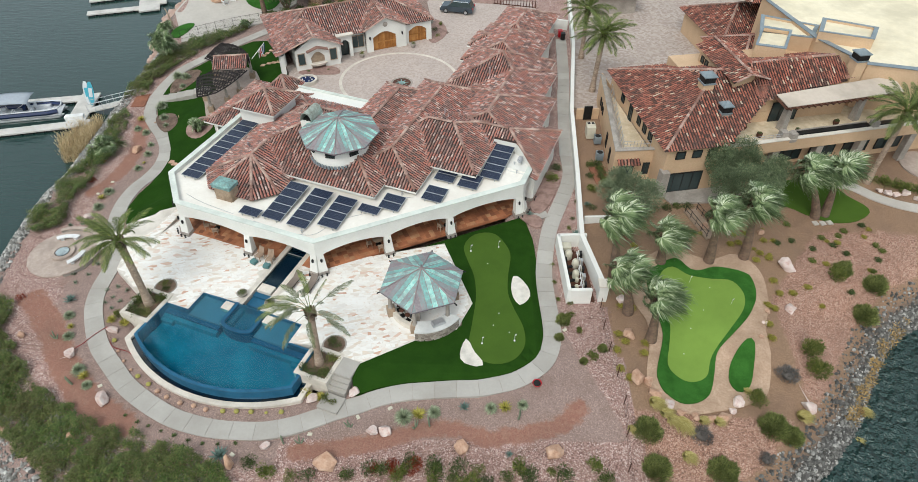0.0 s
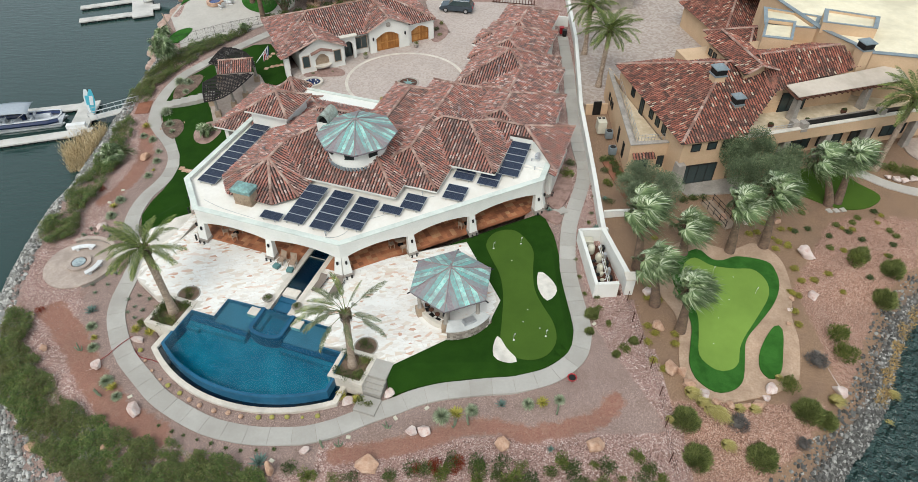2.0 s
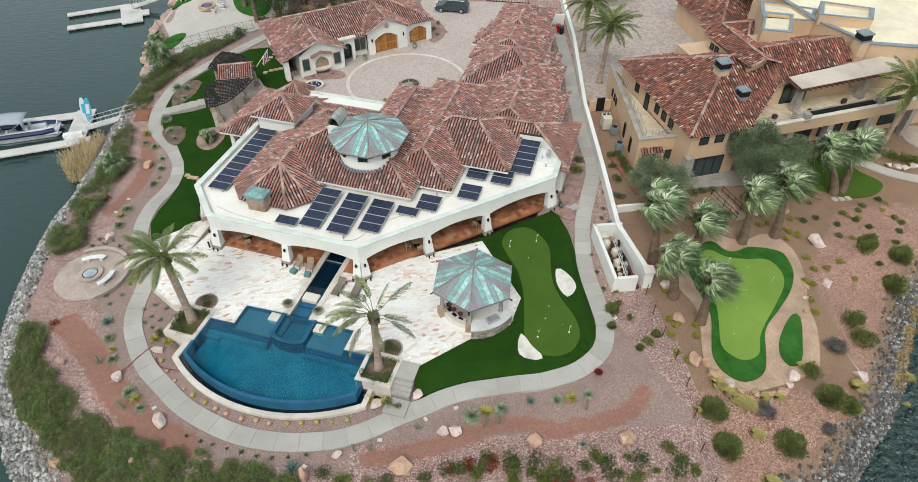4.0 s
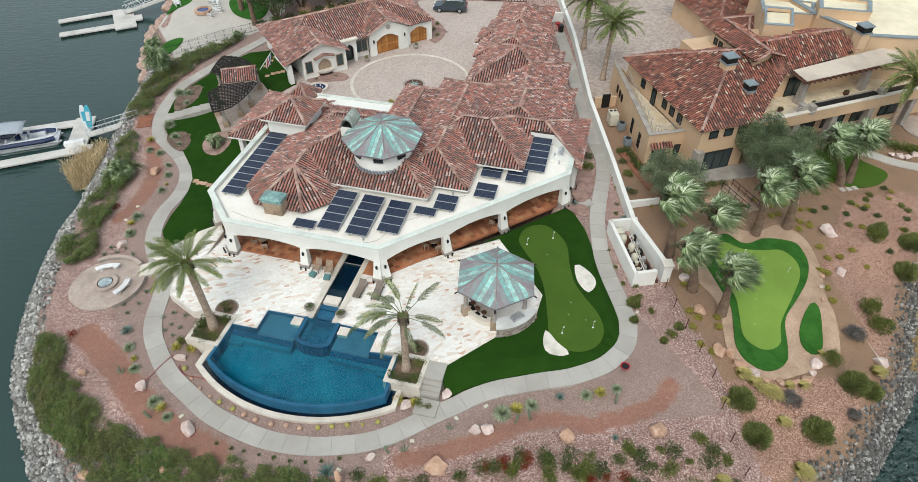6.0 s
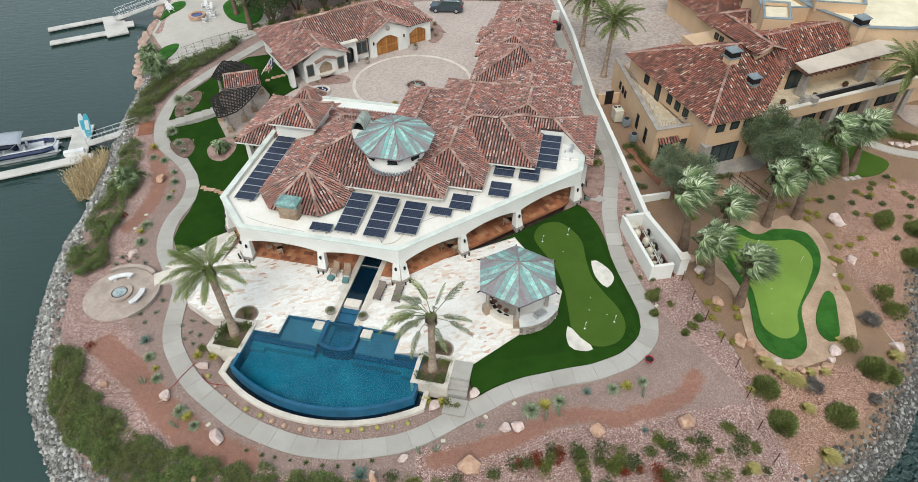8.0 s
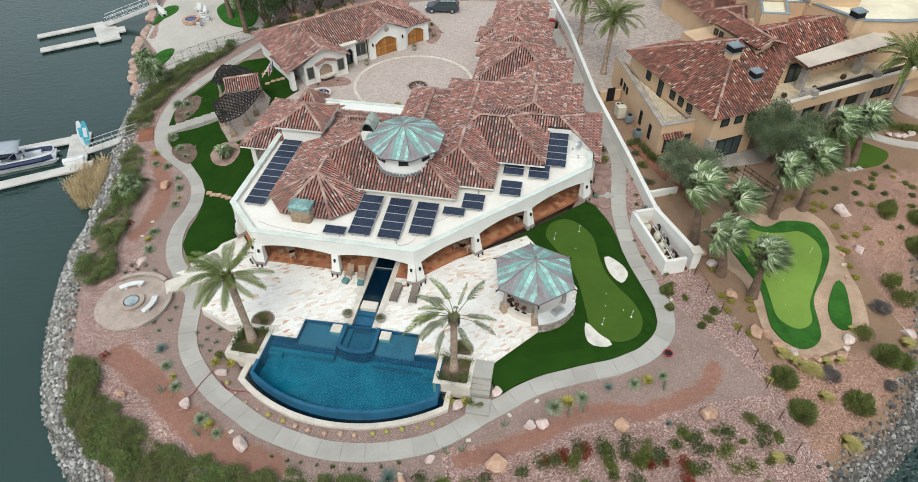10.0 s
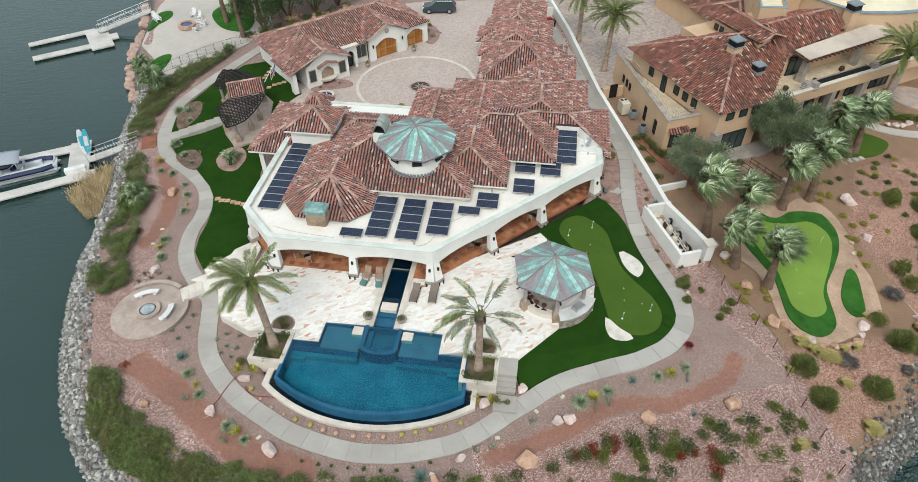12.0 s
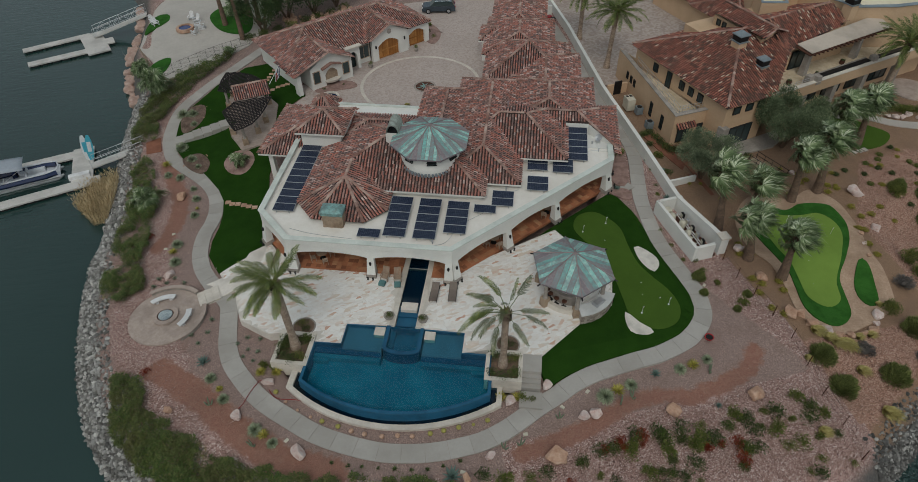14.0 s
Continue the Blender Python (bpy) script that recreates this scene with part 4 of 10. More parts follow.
PATIO = [(-12.6, -9.2), (-13.1, -13.0), (-13.5, -17.4), (-10.6, -18.6), (-9.6, -18.3), (-6.7, -18.3), (-6.7, -18.9), (-4.6, -18.85), (-4.6, -16.85), (-1.1, -16.7), (-0.65, -16.5), (-0.65, -10), (1.05, -10), (1.05, -16.5),
         (1.75, -16.75), (5.1, -16.8), (5.1, -18.8), (7.0, -18.3), (9.8, -18.5), (11.3, -18.5), (14.4, -14.8), (17.0, -12.6), (17.2, -9.5), (12.2, -3.6), (3.4, -10), (-11, -10)]
Kit().prism(hpoly(PATIO), -1.3, -0.012).thing("patio_bed", GROUT, "pale mortar bed under the patio stones", "patio", kind="structure")


def clip(poly, p, nrm):
    out = []
    for i in range(len(poly)):
        a, b = poly[i], poly[(i + 1) % len(poly)]
        da, db = (a[0] - p[0]) * nrm[0] + (a[1] - p[1]) * nrm[1], (b[0] - p[0]) * nrm[0] + (b[1] - p[1]) * nrm[1]
        if da <= 0:
            out.append(a)
        if (da < 0 < db) or (db < 0 < da):
            t = da / (da - db)
            out.append((a[0] + t * (b[0] - a[0]), a[1] + t * (b[1] - a[1])))
    return out


def crazy_paving(outline, spacing, seed, skip, turn=32.0, stretch=2.3):
    """Irregular long shards that fill an outline, with narrow joints; most lie along one direction."""
    rng = random.Random(seed)
    ca, sa = math.cos(radians(turn)), math.sin(radians(turn))

    def there(x, y):
        return ((x * ca + y * sa) / stretch, -x * sa + y * ca)

    def back(x, y):
        x *= stretch
        return (x * ca - y * sa, x * sa + y * ca)
    box = [there(*p) for p in outline]
    xs, ys = [p[0] for p in box], [p[1] for p in box]
    area = (max(xs) - min(xs)) * (max(ys) - min(ys))
    step = spacing / math.sqrt(stretch)
    seeds = np.array([(rng.uniform(min(xs), max(xs)), rng.uniform(min(ys), max(ys))) for _ in range(int(area / step ** 2))])
    stones = []
    for x, y in seeds:
        if not inside(back(x, y), outline) or skip(*back(x, y)):
            continue
        poly = [(x - 1, y - 1), (x + 1, y - 1), (x + 1, y + 1), (x - 1, y + 1)]
        d2 = (seeds[:, 0] - x) ** 2 + (seeds[:, 1] - y) ** 2
        for j in np.argsort(d2)[1:15]:
            q = seeds[j]
            n = (q[0] - x, q[1] - y)
            ln = math.hypot(*n) + 1e-9
            n = (n[0] / ln, n[1] / ln)
            poly = clip(poly, (x + n[0] * (ln / 2 - 0.006), y + n[1] * (ln / 2 - 0.006)), n)
            if len(poly) < 3:
                break
        poly = [back(*p) for p in poly]
        keep = [p for p in poly if inside(p, outline) and not skip(*p)]
        if len(keep) >= 3:
            stones.append((keep, 0.012 * rng.random()))
    return stones


def in_channel(x, y):
    return -1.15 < x < 1.55 and y > -16.9


# the patio's arm that runs down to the walkway and the fire terrace
SPUR = [(-13.2, -9.0), (-14.1, -7.95), (-16.32, -9.85), (-18.24, -11.24), (-17.15, -12.42), (-18.28, -13.3), (-17.68, -13.4), (-16.48, -14.69), (-15.44, -13.83), (-14.38, -15.89), (-13.55, -17.3), (-13.0, -13.0)]


def spur_z(e, u):
    x, y = hm(e, u)[:2]
    return max(-0.62 * min(1.0, max(0.0, (-13.5 - e) / 2.8)), land(x, y) + 0.06)


Kit().prism(SPUR, -1.4, lambda e, u: spur_z(e, u) - 0.012).thing("patio_bed", GROUT, "pale mortar bed under the patio stones", "patio", kind="structure", at=HOUSE)
patio = empty("patio", HOUSE, "white quartzite crazy-paved patio with rust streaks", "patio", kind="structure")
stones = crazy_paving(PATIO, 0.31, 3, lambda x, y: in_channel(x, y) or (-9.7 < x < -6.6 and y < -18) or (7 < x < 10 and y < -18))
stones.sort(key=lambda s: s[0][0][1])
rest = Kit()
for i, (poly, up) in enumerate(stones):
    if i < 290:
        Kit().prism(poly, -0.03, up, False).part("flagstone", FLAG, patio)
    else:
        rest.prism(poly, -0.03, up, False)
for poly, up in crazy_paving(SPUR, 0.31, 4, lambda x, y: inside((x, y), PATIO)):
    rest.prism(poly, lambda x, y: spur_z(x, y) - 0.03, lambda x, y: spur_z(x, y) + up, False)
rest.part("flagstones", FLAG, patio, kind="stuff")

pool = empty("swimming_pool", HOUSE, "dark blue infinity-edge swimming pool with raised spa", "pool", kind="structure")
EDGE = arc(12.45, -12.05, -6.72, 7.37, 22)
basin = [(-6.72, -18.9), (-4.6, -18.85), (-4.6, -16.85), (5.1, -16.8), (5.1, -18.8), (7.37, -18.8)] + EDGE[::-1]
Kit().prism(basin, -1.9, -1.22).part("pool_floor", POOLPLASTER, pool)
Kit().prism(basin, -0.075, -0.07).part("water_surface", POOLWATER, pool, "clear blue pool water").visible_shadow = False
k = Kit()
for (e0, u0), (e1, u1) in (((-6.95, -18.9), (-4.6, -18.85)), ((-4.6, -18.85), (-4.6, -16.85)), ((-4.6, -16.85), (5.1, -16.8)), ((5.1, -16.8), (5.1, -18.8)), ((5.1, -18.8), (7.15, -18.8)), ((-6.72, -18.9), (-6.72, -21.2)), ((7.37, -18.8), (7.37, -21.2))):
    ln = math.hypot(e1 - e0, u1 - u0)
    k.box(((e0 + e1) / 2, (u0 + u1) / 2, -1.6), (ln + 0.1, 0.12, 1.56), math.degrees(math.atan2(u1 - u0, e1 - e0)))
k.part("waterline_wall", POOLTILE, pool, "deep blue tiled pool wall")
RIM_A = [(-6.72, -21.0)] + EDGE + [(7.37, -21.0)]
RIM_B = [(-6.95, -21.0)] + arc(12.7, -12.05, -6.95, 7.6, 22) + [(7.6, -21.0)]
COPE_A = [(-7.52, -21.0)] + arc(13.08, -12.05, -7.52, 8.05, 22) + [(8.05, -21.0)]
COPE_B = [(-8.0, -21.0)] + arc(13.5, -12.05, -8.0, 8.45, 22) + [(8.45, -21.0)]
Kit().band(RIM_A, RIM_B, -1.9, -0.055).part("infinity_edge", POOLTILE, pool, "curved blue tiled overflow wall")
Kit().band(RIM_B, COPE_A, -1.9, -1.25).part("catch_basin_floor", POOLTILE, pool)
Kit().band(RIM_B, COPE_A, -0.99, -0.985).part("catch_basin_water", BASINWATER, pool, "dark water of the overflow basin").visible_shadow = False
Kit().band(COPE_A, COPE_B, -1.6, -0.8).part("basin_coping", COPING, pool, "cream stone coping of the overflow basin")
for s, (ea, eb) in enumerate(((-4.5, -1.35), (1.9, 5.0))):
    Kit().box(((ea + eb) / 2, -17.95, -1.6), (eb - ea, 2.3, 1.2)).part("tanning_ledge", LEDGE, pool, "shallow blue shelf")
Kit().box((-4.1, -19.25, -1.6), (5.6, 0.5, 1.08)).part("pool_step", POOLTILE, pool)
Kit().box((4.5, -19.25, -1.6), (5.2, 0.5, 1.08)).part("pool_step", POOLTILE, pool)
Kit().box((-4.1, -19.65, -1.6), (5.6, 0.4, 0.9)).part("pool_step", POOLPLASTER, pool)
Kit().box((4.5, -19.65, -1.6), (5.2, 0.4, 0.9)).part("pool_step", POOLPLASTER, pool)
Kit().box((-6.1, -20.0, -1.6), (1.2, 0.32, 0.78)).part("bench_seat", POOLPLASTER, pool)
Kit().box((6.6, -20.0, -1.6), (1.3, 0.32, 0.78)).part("bench_seat", POOLPLASTER, pool)
SPA_O = [(-1.25, -16.75), (-1.25, -18.9)] + [(0.27 + 1.52 * math.sin(t) , -18.9 - 0.6 * math.cos(t)) for t in np.linspace(-math.pi / 2, math.pi / 2, 9)][1:-1] + [(1.8, -18.9), (1.8, -16.75)]
SPA_I = [(-0.95, -16.75), (-0.95, -18.8)] + [(0.27 + 1.22 * math.sin(t), -18.8 - 0.4 * math.cos(t)) for t in np.linspace(-math.pi / 2, math.pi / 2, 9)][1:-1] + [(1.5, -18.8), (1.5, -16.75)]
Kit().ring(SPA_O, SPA_I, -1.6, 0.06).part("spa_wall", POOLTILE, pool, "raised blue tiled spa rim")
Kit().prism(SPA_I, -1.0, -0.85).part("spa_floor", LEDGE, pool)
Kit().prism(SPA_I, 0.0, 0.005).part("spa_water", POOLWATER, pool, "clear spa water").visible_shadow = False
Kit().box((-0.72, -17.75, -0.85), (0.4, 1.9, 0.4)).part("spa_bench", LEDGE, pool)
Kit().box((1.27, -17.75, -0.85), (0.4, 1.9, 0.4)).part("spa_bench", LEDGE, pool)
for x, y in ((-1.75, -17.35), (2.35, -17.4)):
    Kit().box((x, y, -0.4), (0.85, 0.8, 0.42)).part("stepping_slab", COPING, pool, "white square stepping slab")

channel = empty("water_channel", HOUSE, "narrow dark water channel running under the porch", "water channel", kind="structure")
Kit().box((0.2, -11.2, -1.0), (1.7, 11.0, 0.62)).part("channel_floor", POOLTILE, channel)
Kit().prism([(-0.65, -14.4), (1.05, -14.4), (1.05, -5.5), (-0.65, -5.5)], -0.13, -0.125).part("channel_water", CHANNELWATER, channel, "dark still water").visible_shadow = False
for s, e in ((-1, -0.88), (1, 1.28)):
    Kit().box((e, -11.2, -1.0), (0.46, 11.2, 1.03)).part("channel_coping", COPING, channel, "cream stone coping")
Kit().box((0.2, -14.55, -0.6), (1.35, 0.85, 0.68)).part("bridge_slab", COPING, channel, "thick white stone slab")
for i in range(3):
    Kit().box((0.2, -15.2 - 0.5 * i, -1.0), (1.7, 0.5, 0.75 - 0.18 * i)).part("cascade_step", POOLTILE, channel, "blue tiled cascade step")


def planter(e0, e1, u0, u1, round_at):
    p = empty("planter", HOUSE, "square cream stone planter with mulch and low shrubs", "planter", "pool planters")
    o = [(e0, u0), (e1, u0), (e1, u1), (e0, u1)]
    i = [(e0 + .32, u0 + .32), (e1 - .32, u0 + .32), (e1 - .32, u1 - .32), (e0 + .32, u1 - .32)]
    Kit().ring(o, i, -1.5, 0.05).part("planter_wall", COPING, p)
    Kit().prism(i, -0.6, -0.16).part("planter_soil", BARKN, p, "brown planting mulch")
    r = [(round_at[0] + 0.98 * math.cos(t), round_at[1] + 0.98 * math.sin(t)) for t in np.linspace(0, 2 * math.pi, 18, False)]
    r2 = [(round_at[0] + 0.86 * math.cos(t), round_at[1] + 0.86 * math.sin(t)) for t in np.linspace(0, 2 * math.pi, 18, False)]
    Kit().ring(r, r2, -0.5, 0.035).part("round_rim", STONE_COL, p, "thin stone rim of the round bed")
    Kit().prism(r2, -0.5, 0.02).part("round_soil", BARKN, p, "brown planting mulch")


planter(-9.6, -6.75, -21.3, -18.1, (-8.0, -17.55))
planter(7.0, 9.85, -21.1, -18.2, (8.6, -17.65))
stair = empty("garden_steps", HOUSE, "cream concrete landing with three steps to the walkway", "steps", kind="structure")
Kit().box((10.55, -19.2, -1.4), (1.5, 1.6, 1.4)).part("landing", CONCRETE, stair)
for i in range(3):
    Kit().box((10.55, -20.2 - 0.35 * i, -1.5), (1.5, 0.36, 1.34 - 0.18 * i - 0.1)).part("step", CONCRETE, stair)
Kit().box((10.6, -21.9, -1.5), (1.7, 1.4, 0.62)).part("step_foot", CONCRETE, stair)

# ---- barrel-tile roofs ----
def tile_slope(kit, base, poly, width=0.29, course=0.38, seed=0):
    """Lays rows of curved cover tiles on one roof plane (a flat polygon, any order) and a sheet under them."""
    rng = random.Random(seed + int(abs(poly[0][0]) * 100))
    P = [Vector(p) for p in poly]
    n = Vector((0, 0, 0))
    for i in range(len(P)):
        n += (P[i] - P[0]).cross(P[(i + 1) % len(P)] - P[0])
    n.normalize()
    if n.z < 0:
        n = -n
        P = P[::-1]
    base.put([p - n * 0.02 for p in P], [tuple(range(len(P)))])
    down = Vector((n.x, n.y, 0))
    if down.length < 1e-4:
        return
    down.normalize()
    s = (down - n * down.dot(n)).normalized()          # down the slope
    a = n.cross(s).normalized()                        # along the courses
    o = P[0]
    uv = [((p - o).dot(a), (p - o).dot(s)) for p in P]
    u0, u1 = min(q[0] for q in uv), max(q[0] for q in uv)
    v0, v1 = min(q[1] for q in uv), max(q[1] for q in uv)
    r, segs = width * 0.30, 4
    ang = [math.pi * i / segs for i in range(segs + 1)]
    cols = int((u1 - u0) / width) + 1
    rows = int((v1 - v0) / course) + 1
    for c in range(cols):
        u = u0 + (c + 0.5) * width
        for w in range(rows):
            v = v1 - (w + 0.5) * course
            if not inside((u, v), uv):
                continue
            jit, lift, yaw = rng.uniform(-0.012, 0.012), rng.uniform(0.0, 0.02), rng.uniform(-0.012, 0.012)
            pts = []
            for end, rad, h in ((-1, 0.88, 0.0), (1, 1.0, 0.045 + lift)):
                cc = o + a * (u + jit + yaw * end) + s * (v + end * course * 0.56) + n * h
                for t in ang:
                    pts.append(cc + a * (math.cos(t) * r * rad) + n * (math.sin(t) * r * rad * 0.75))
            m = segs + 1
            kit.put(pts, [(i, i + 1, m + i + 1, m + i) for i in range(segs)] + [tuple(range(m, 2 * m))])


def cap_line(kit, a, b, r=0.15, step=0.42):
    """Ridge or hip cap tiles from a to b."""
    a, b = Vector(a), Vector(b)
    d = b - a
    n = max(1, int(d.length / step))
    d.normalize()
    side = d.cross(Vector((0, 0, 1))).normalized()
    up = side.cross(d).normalized()
    rng = random.Random(int(a.x * 31 + a.y * 17))
    for i in range(n):
        p, q = a + d * (i * step), a + d * ((i + 1.12) * step)
        h = 0.07 + rng.uniform(0, 0.03)
        pts = []
        for c, rad, hh in ((p, r * 0.9, h), (q, r, h + 0.04)):
            for k in range(5):
                t = math.pi * k / 4
                pts.append(c + side * (math.cos(t) * rad) + up * (math.sin(t) * rad * 0.8 + hh - 0.04))
        kit.put(pts, [(k, k + 1, 5 + k + 1, 5 + k) for k in range(4)] + [tuple(range(5, 10))])


class Walls:
    """A list of wall blocks, each a mesh of its own."""

    def __init__(self):
        self.kits = []

    def box(self, *a):
        self.kits.append(Kit().box(*a))
        return self

    def prism(self, *a):
        self.kits.append(Kit().prism(*a))
        return self

    def ring(self, *a):
        self.kits.append(Kit().ring(*a))
        return self

    def put(self, *a):
        self.kits.append(Kit().put(*a))
        return self


class Roofs:
    """The tiled roofs of one building, gathered into tile, cap, underlay and fascia meshes."""

    def __init__(self, tiles, width=0.29):
        self.planes, self.caps, self.w = [], [], Walls()
        self.tiles, self.width, self.n = tiles, width, 0

    def slope(self, poly):
        self.n += 1
        t, b = Kit(), Kit()
        tile_slope(t, b, poly, self.width, seed=self.n)
        self.planes.append((t, b))

    def cap(self, a, b):
        k = Kit()
        cap_line(k, a, b)
        self.caps.append(k)

    def hip(self, ea, eb, ua, ub, ez, ra, rb, rz, skip="", bare=(), walled=True):
        """A hipped block over the rectangle ea..eb, ua..ub with eaves at ez and a ridge from ra to rb (plan points) at rz. Walls below."""
        A, B, C, D = (ea, ua, ez), (eb, ua, ez), (eb, ub, ez), (ea, ub, ez)
        R, S = (*ra, rz), (*rb, rz)
        # R serves the south end, S the north end when the ridge runs along y; otherwise west and east
        if abs(ra[0] - rb[0]) < abs(ra[1] - rb[1]) + 1e-6:
            faces = {"s": [A, B, R], "e": [B, C, S, R], "n": [C, D, S], "w": [D, A, R, S]}
            hips = [(R, A), (R, B), (S, C), (S, D)]
        else:
            faces = {"w": [D, A, R], "s": [A, B, S, R], "e": [B, C, S], "n": [C, D, R, S]}
            hips = [(R, A), (R, D), (S, B), (S, C)]
        for key, f in faces.items():
            if key not in skip:
                self.slope([p for i, p in enumerate(f) if p != f[i - 1]])
        if R != S:
            self.cap(R, S)
        for j, (a, b) in enumerate(hips):
            if j not in bare:
                self.cap(a, b)
        i = 0.45
        if walled:
            self.w.prism([(ea + i, ua + i), (eb - i, ua + i), (eb - i, ub - i), (ea + i, ub - i)], -0.3, ez - 0.02)
        self.w.ring([(ea, ua), (eb, ua), (eb, ub), (ea, ub)], [(ea + .1, ua + .1), (eb - .1, ua + .1), (eb - .1, ub - .1), (ea + .1, ub - .1)], ez - 0.2, ez - 0.02)

    def build(self, parent, wall_mat):
        for t, b in self.planes:
            # the sheet's dark colour carries the shade in the gaps between tiles
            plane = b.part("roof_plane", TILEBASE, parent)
            if t.f:
                t.part("roof_tiles", self.tiles, plane, "mottled red and brown barrel roof tiles", kind="stuff")
        for k in self.caps:
            k.part("ridge_cap", RIDGE, parent, "mortared ridge and hip cap tiles", kind="stuff")
        for k in self.w.kits:
            k.part("wall", wall_mat, parent)


house = empty("main_house", HOUSE, "white stucco villa with red barrel-tile roofs and a copper tower", "house")
R = Roofs(TILES)
# west wing with its half-octagon end
EZ, AP = 3.5, (-7.15, -4.3, 5.35)
OCT = [(-11.45, -6.1, EZ), (-9.5, -8.3, EZ), (-4.75, -8.35, EZ), (-3.0, -6.5, EZ), (-3.0, -4.2, EZ)]
for i in range(4):
    R.slope([OCT[i], OCT[i + 1], AP])
for p in OCT[:4]:
    R.cap(AP, p)
AN = (-7.15, 4.0, 5.35)
# its west slope sweeps on up to the tower and meets the slopes round it
KNEE, PEAK, BACK = (-7.15, -1.54, 5.35), (-3.54, 1.4, 6.9), (-7.0, 4.28, 5.415)
R.slope([(-11.45, 3.4, EZ), OCT[0], AP, KNEE, PEAK, BACK])
R.slope([(-7.15, -4.2, 3.95), (-5.6, -4.2, 3.95), (0.0, 1.4, 6.9), PEAK, KNEE])
R.slope([(-5.6, 7.0, 3.95), (-7.0, 7.0, 3.95), BACK, PEAK, (0.0, 1.4, 6.9)])
R.cap(AP, KNEE)
R.cap(PEAK, KNEE)
R.cap(PEAK, BACK)
R.slope([OCT[4], (-3.0, 4.0, EZ), AN, AP])
R.w.prism([(-11.0, 3), (-11.0, -5.9), (-9.3, -7.9), (-4.9, -7.95), (-3.4, -6.3), (-3.4, 3)], -0.3, EZ - 0.02)
# roof round the tower
R.hip(-5.6, 5.6, -4.2, 7.0, 3.95, (0.0, 1.4), (0.0, 1.4), 6.9, skip="w", bare=(0, 3))
# entry roof, then the stepped roofs towards the east and the long north wing
R.hip(1.1, 8.75, -2.0, 17.4, 3.78, (4.92, 1.3), (4.92, 13.8), 5.75)
R.hip(1.8, 13.1, 2.0, 12.3, 4.0, (6.0, 7.2), (8.83, 7.2), 5.8)
R.hip(8.0, 18.4, 5.0, 13.6, 3.3, (10.0, 9.35), (14.0, 9.35), 5.05, skip="se")
# its south side steps back behind the roof panels
R.slope([(8.0, 5.0, 3.3), (12.85, 5.0, 3.3), (12.85, 9.35, 5.05), (10.0, 9.35, 5.05)])
R.slope([(12.85, 8.0, 4.507), (15.2, 8.0, 4.507), (16.2, 7.1, 4.144), (14.0, 9.35, 5.05), (12.85, 9.35, 5.05)])
R.slope([(18.35, 4.4, 3.32), (18.4, 13.6, 3.3), (14.0, 9.35, 5.05), (16.2, 7.1, 4.175), (17.6, 5.85, 3.62), (17.62, 4.4, 3.61)])
R.w.put([(12.85, 7.98, 3.1), (15.2, 7.98, 3.1), (15.2, 7.98, 4.46), (12.85, 7.98, 4.46)], [(0, 1, 2, 3)])
R.w.put([(15.2, 7.98, 3.1), (16.2, 7.08, 3.1), (16.2, 7.08, 4.1), (15.2, 7.98, 4.46)], [(0, 1, 2, 3)])
R.w.put([(16.2, 7.08, 3.1), (17.6, 5.83, 3.1), (17.6, 5.83, 3.58), (16.2, 7.08, 4.1)], [(0, 1, 2, 3)])
R.w.put([(12.87, 5.0, 3.1), (12.87, 5.0, 3.27), (12.87, 8.0, 4.47), (12.87, 8.0, 3.1)], [(0, 1, 2, 3)])
R.hip(5.9, 16.2, 8.0, 19.7, 3.25, (11.05, 11.0), (11.05, 14.5), 5.45)
R.hip(6.4, 14.8, 12.0, 25.6, 3.3, (10.6, 14.6), (10.6, 21.4), 5.1)
R.hip(3.3, 13.7, 18.0, 28.5, 3.2, (8.5, 23.25), (8.5, 23.25), 5.95)
R.hip(2.7, 11.7, 24.5, 35.6, 3.2, (7.15, 27.5), (7.15, 31.1), 5.0)
R.hip(3.1, 10.6, 30.0, 41.9, 3.1, (6.9, 33.5), (6.9, 38.2), 4.75)
R.hip(1.9, 6.0, 28.8, 33.4, 3.0, (3.9, 31.0), (3.9, 31.0), 3.95)
R.hip(-2.9, 3.0, 3.0, 15.6, 3.5, (0.1, 6.2), (0.1, 12.9), 4.9)
R.hip(-10.5, -1.5, 3.2, 9.2, 3.6, (-7.5, 6.3), (-3.0, 6.3), 4.7)
R.hip(-18.2, -8.6, 1.9, 11.5, 2.75, (-13.3, 6.4), (-13.2, 6.6), 4.85, walled=False)
R.w.prism([(-15.4, 2.35), (-9.05, 2.35), (-9.05, 11.05), (-15.4, 11.05)], -0.3, 2.73)
for u in (2.6, 6.7, 10.8):
    R.w.box((-17.1, u, -0.8), (0.55, 0.7, 3.5), 0, 0.8)
R.hip(-15.1, -11.9, 8.6, 12.4, 3.3, (-13.45, 10.5), (-13.45, 10.5), 4.9)
R.hip(-13.9, -8.9, 2.1, 7.1, 5.4, (-11.4, 4.6), (-11.4, 4.6), 6.75)
R.build(house, STUCCO)
Kit().box((-8.0, 10.2, 0), (11.5, 2.0, 3.35)).part("courtyard_wall", STUCCO, house, "flat-topped white wall range beside the courtyard")
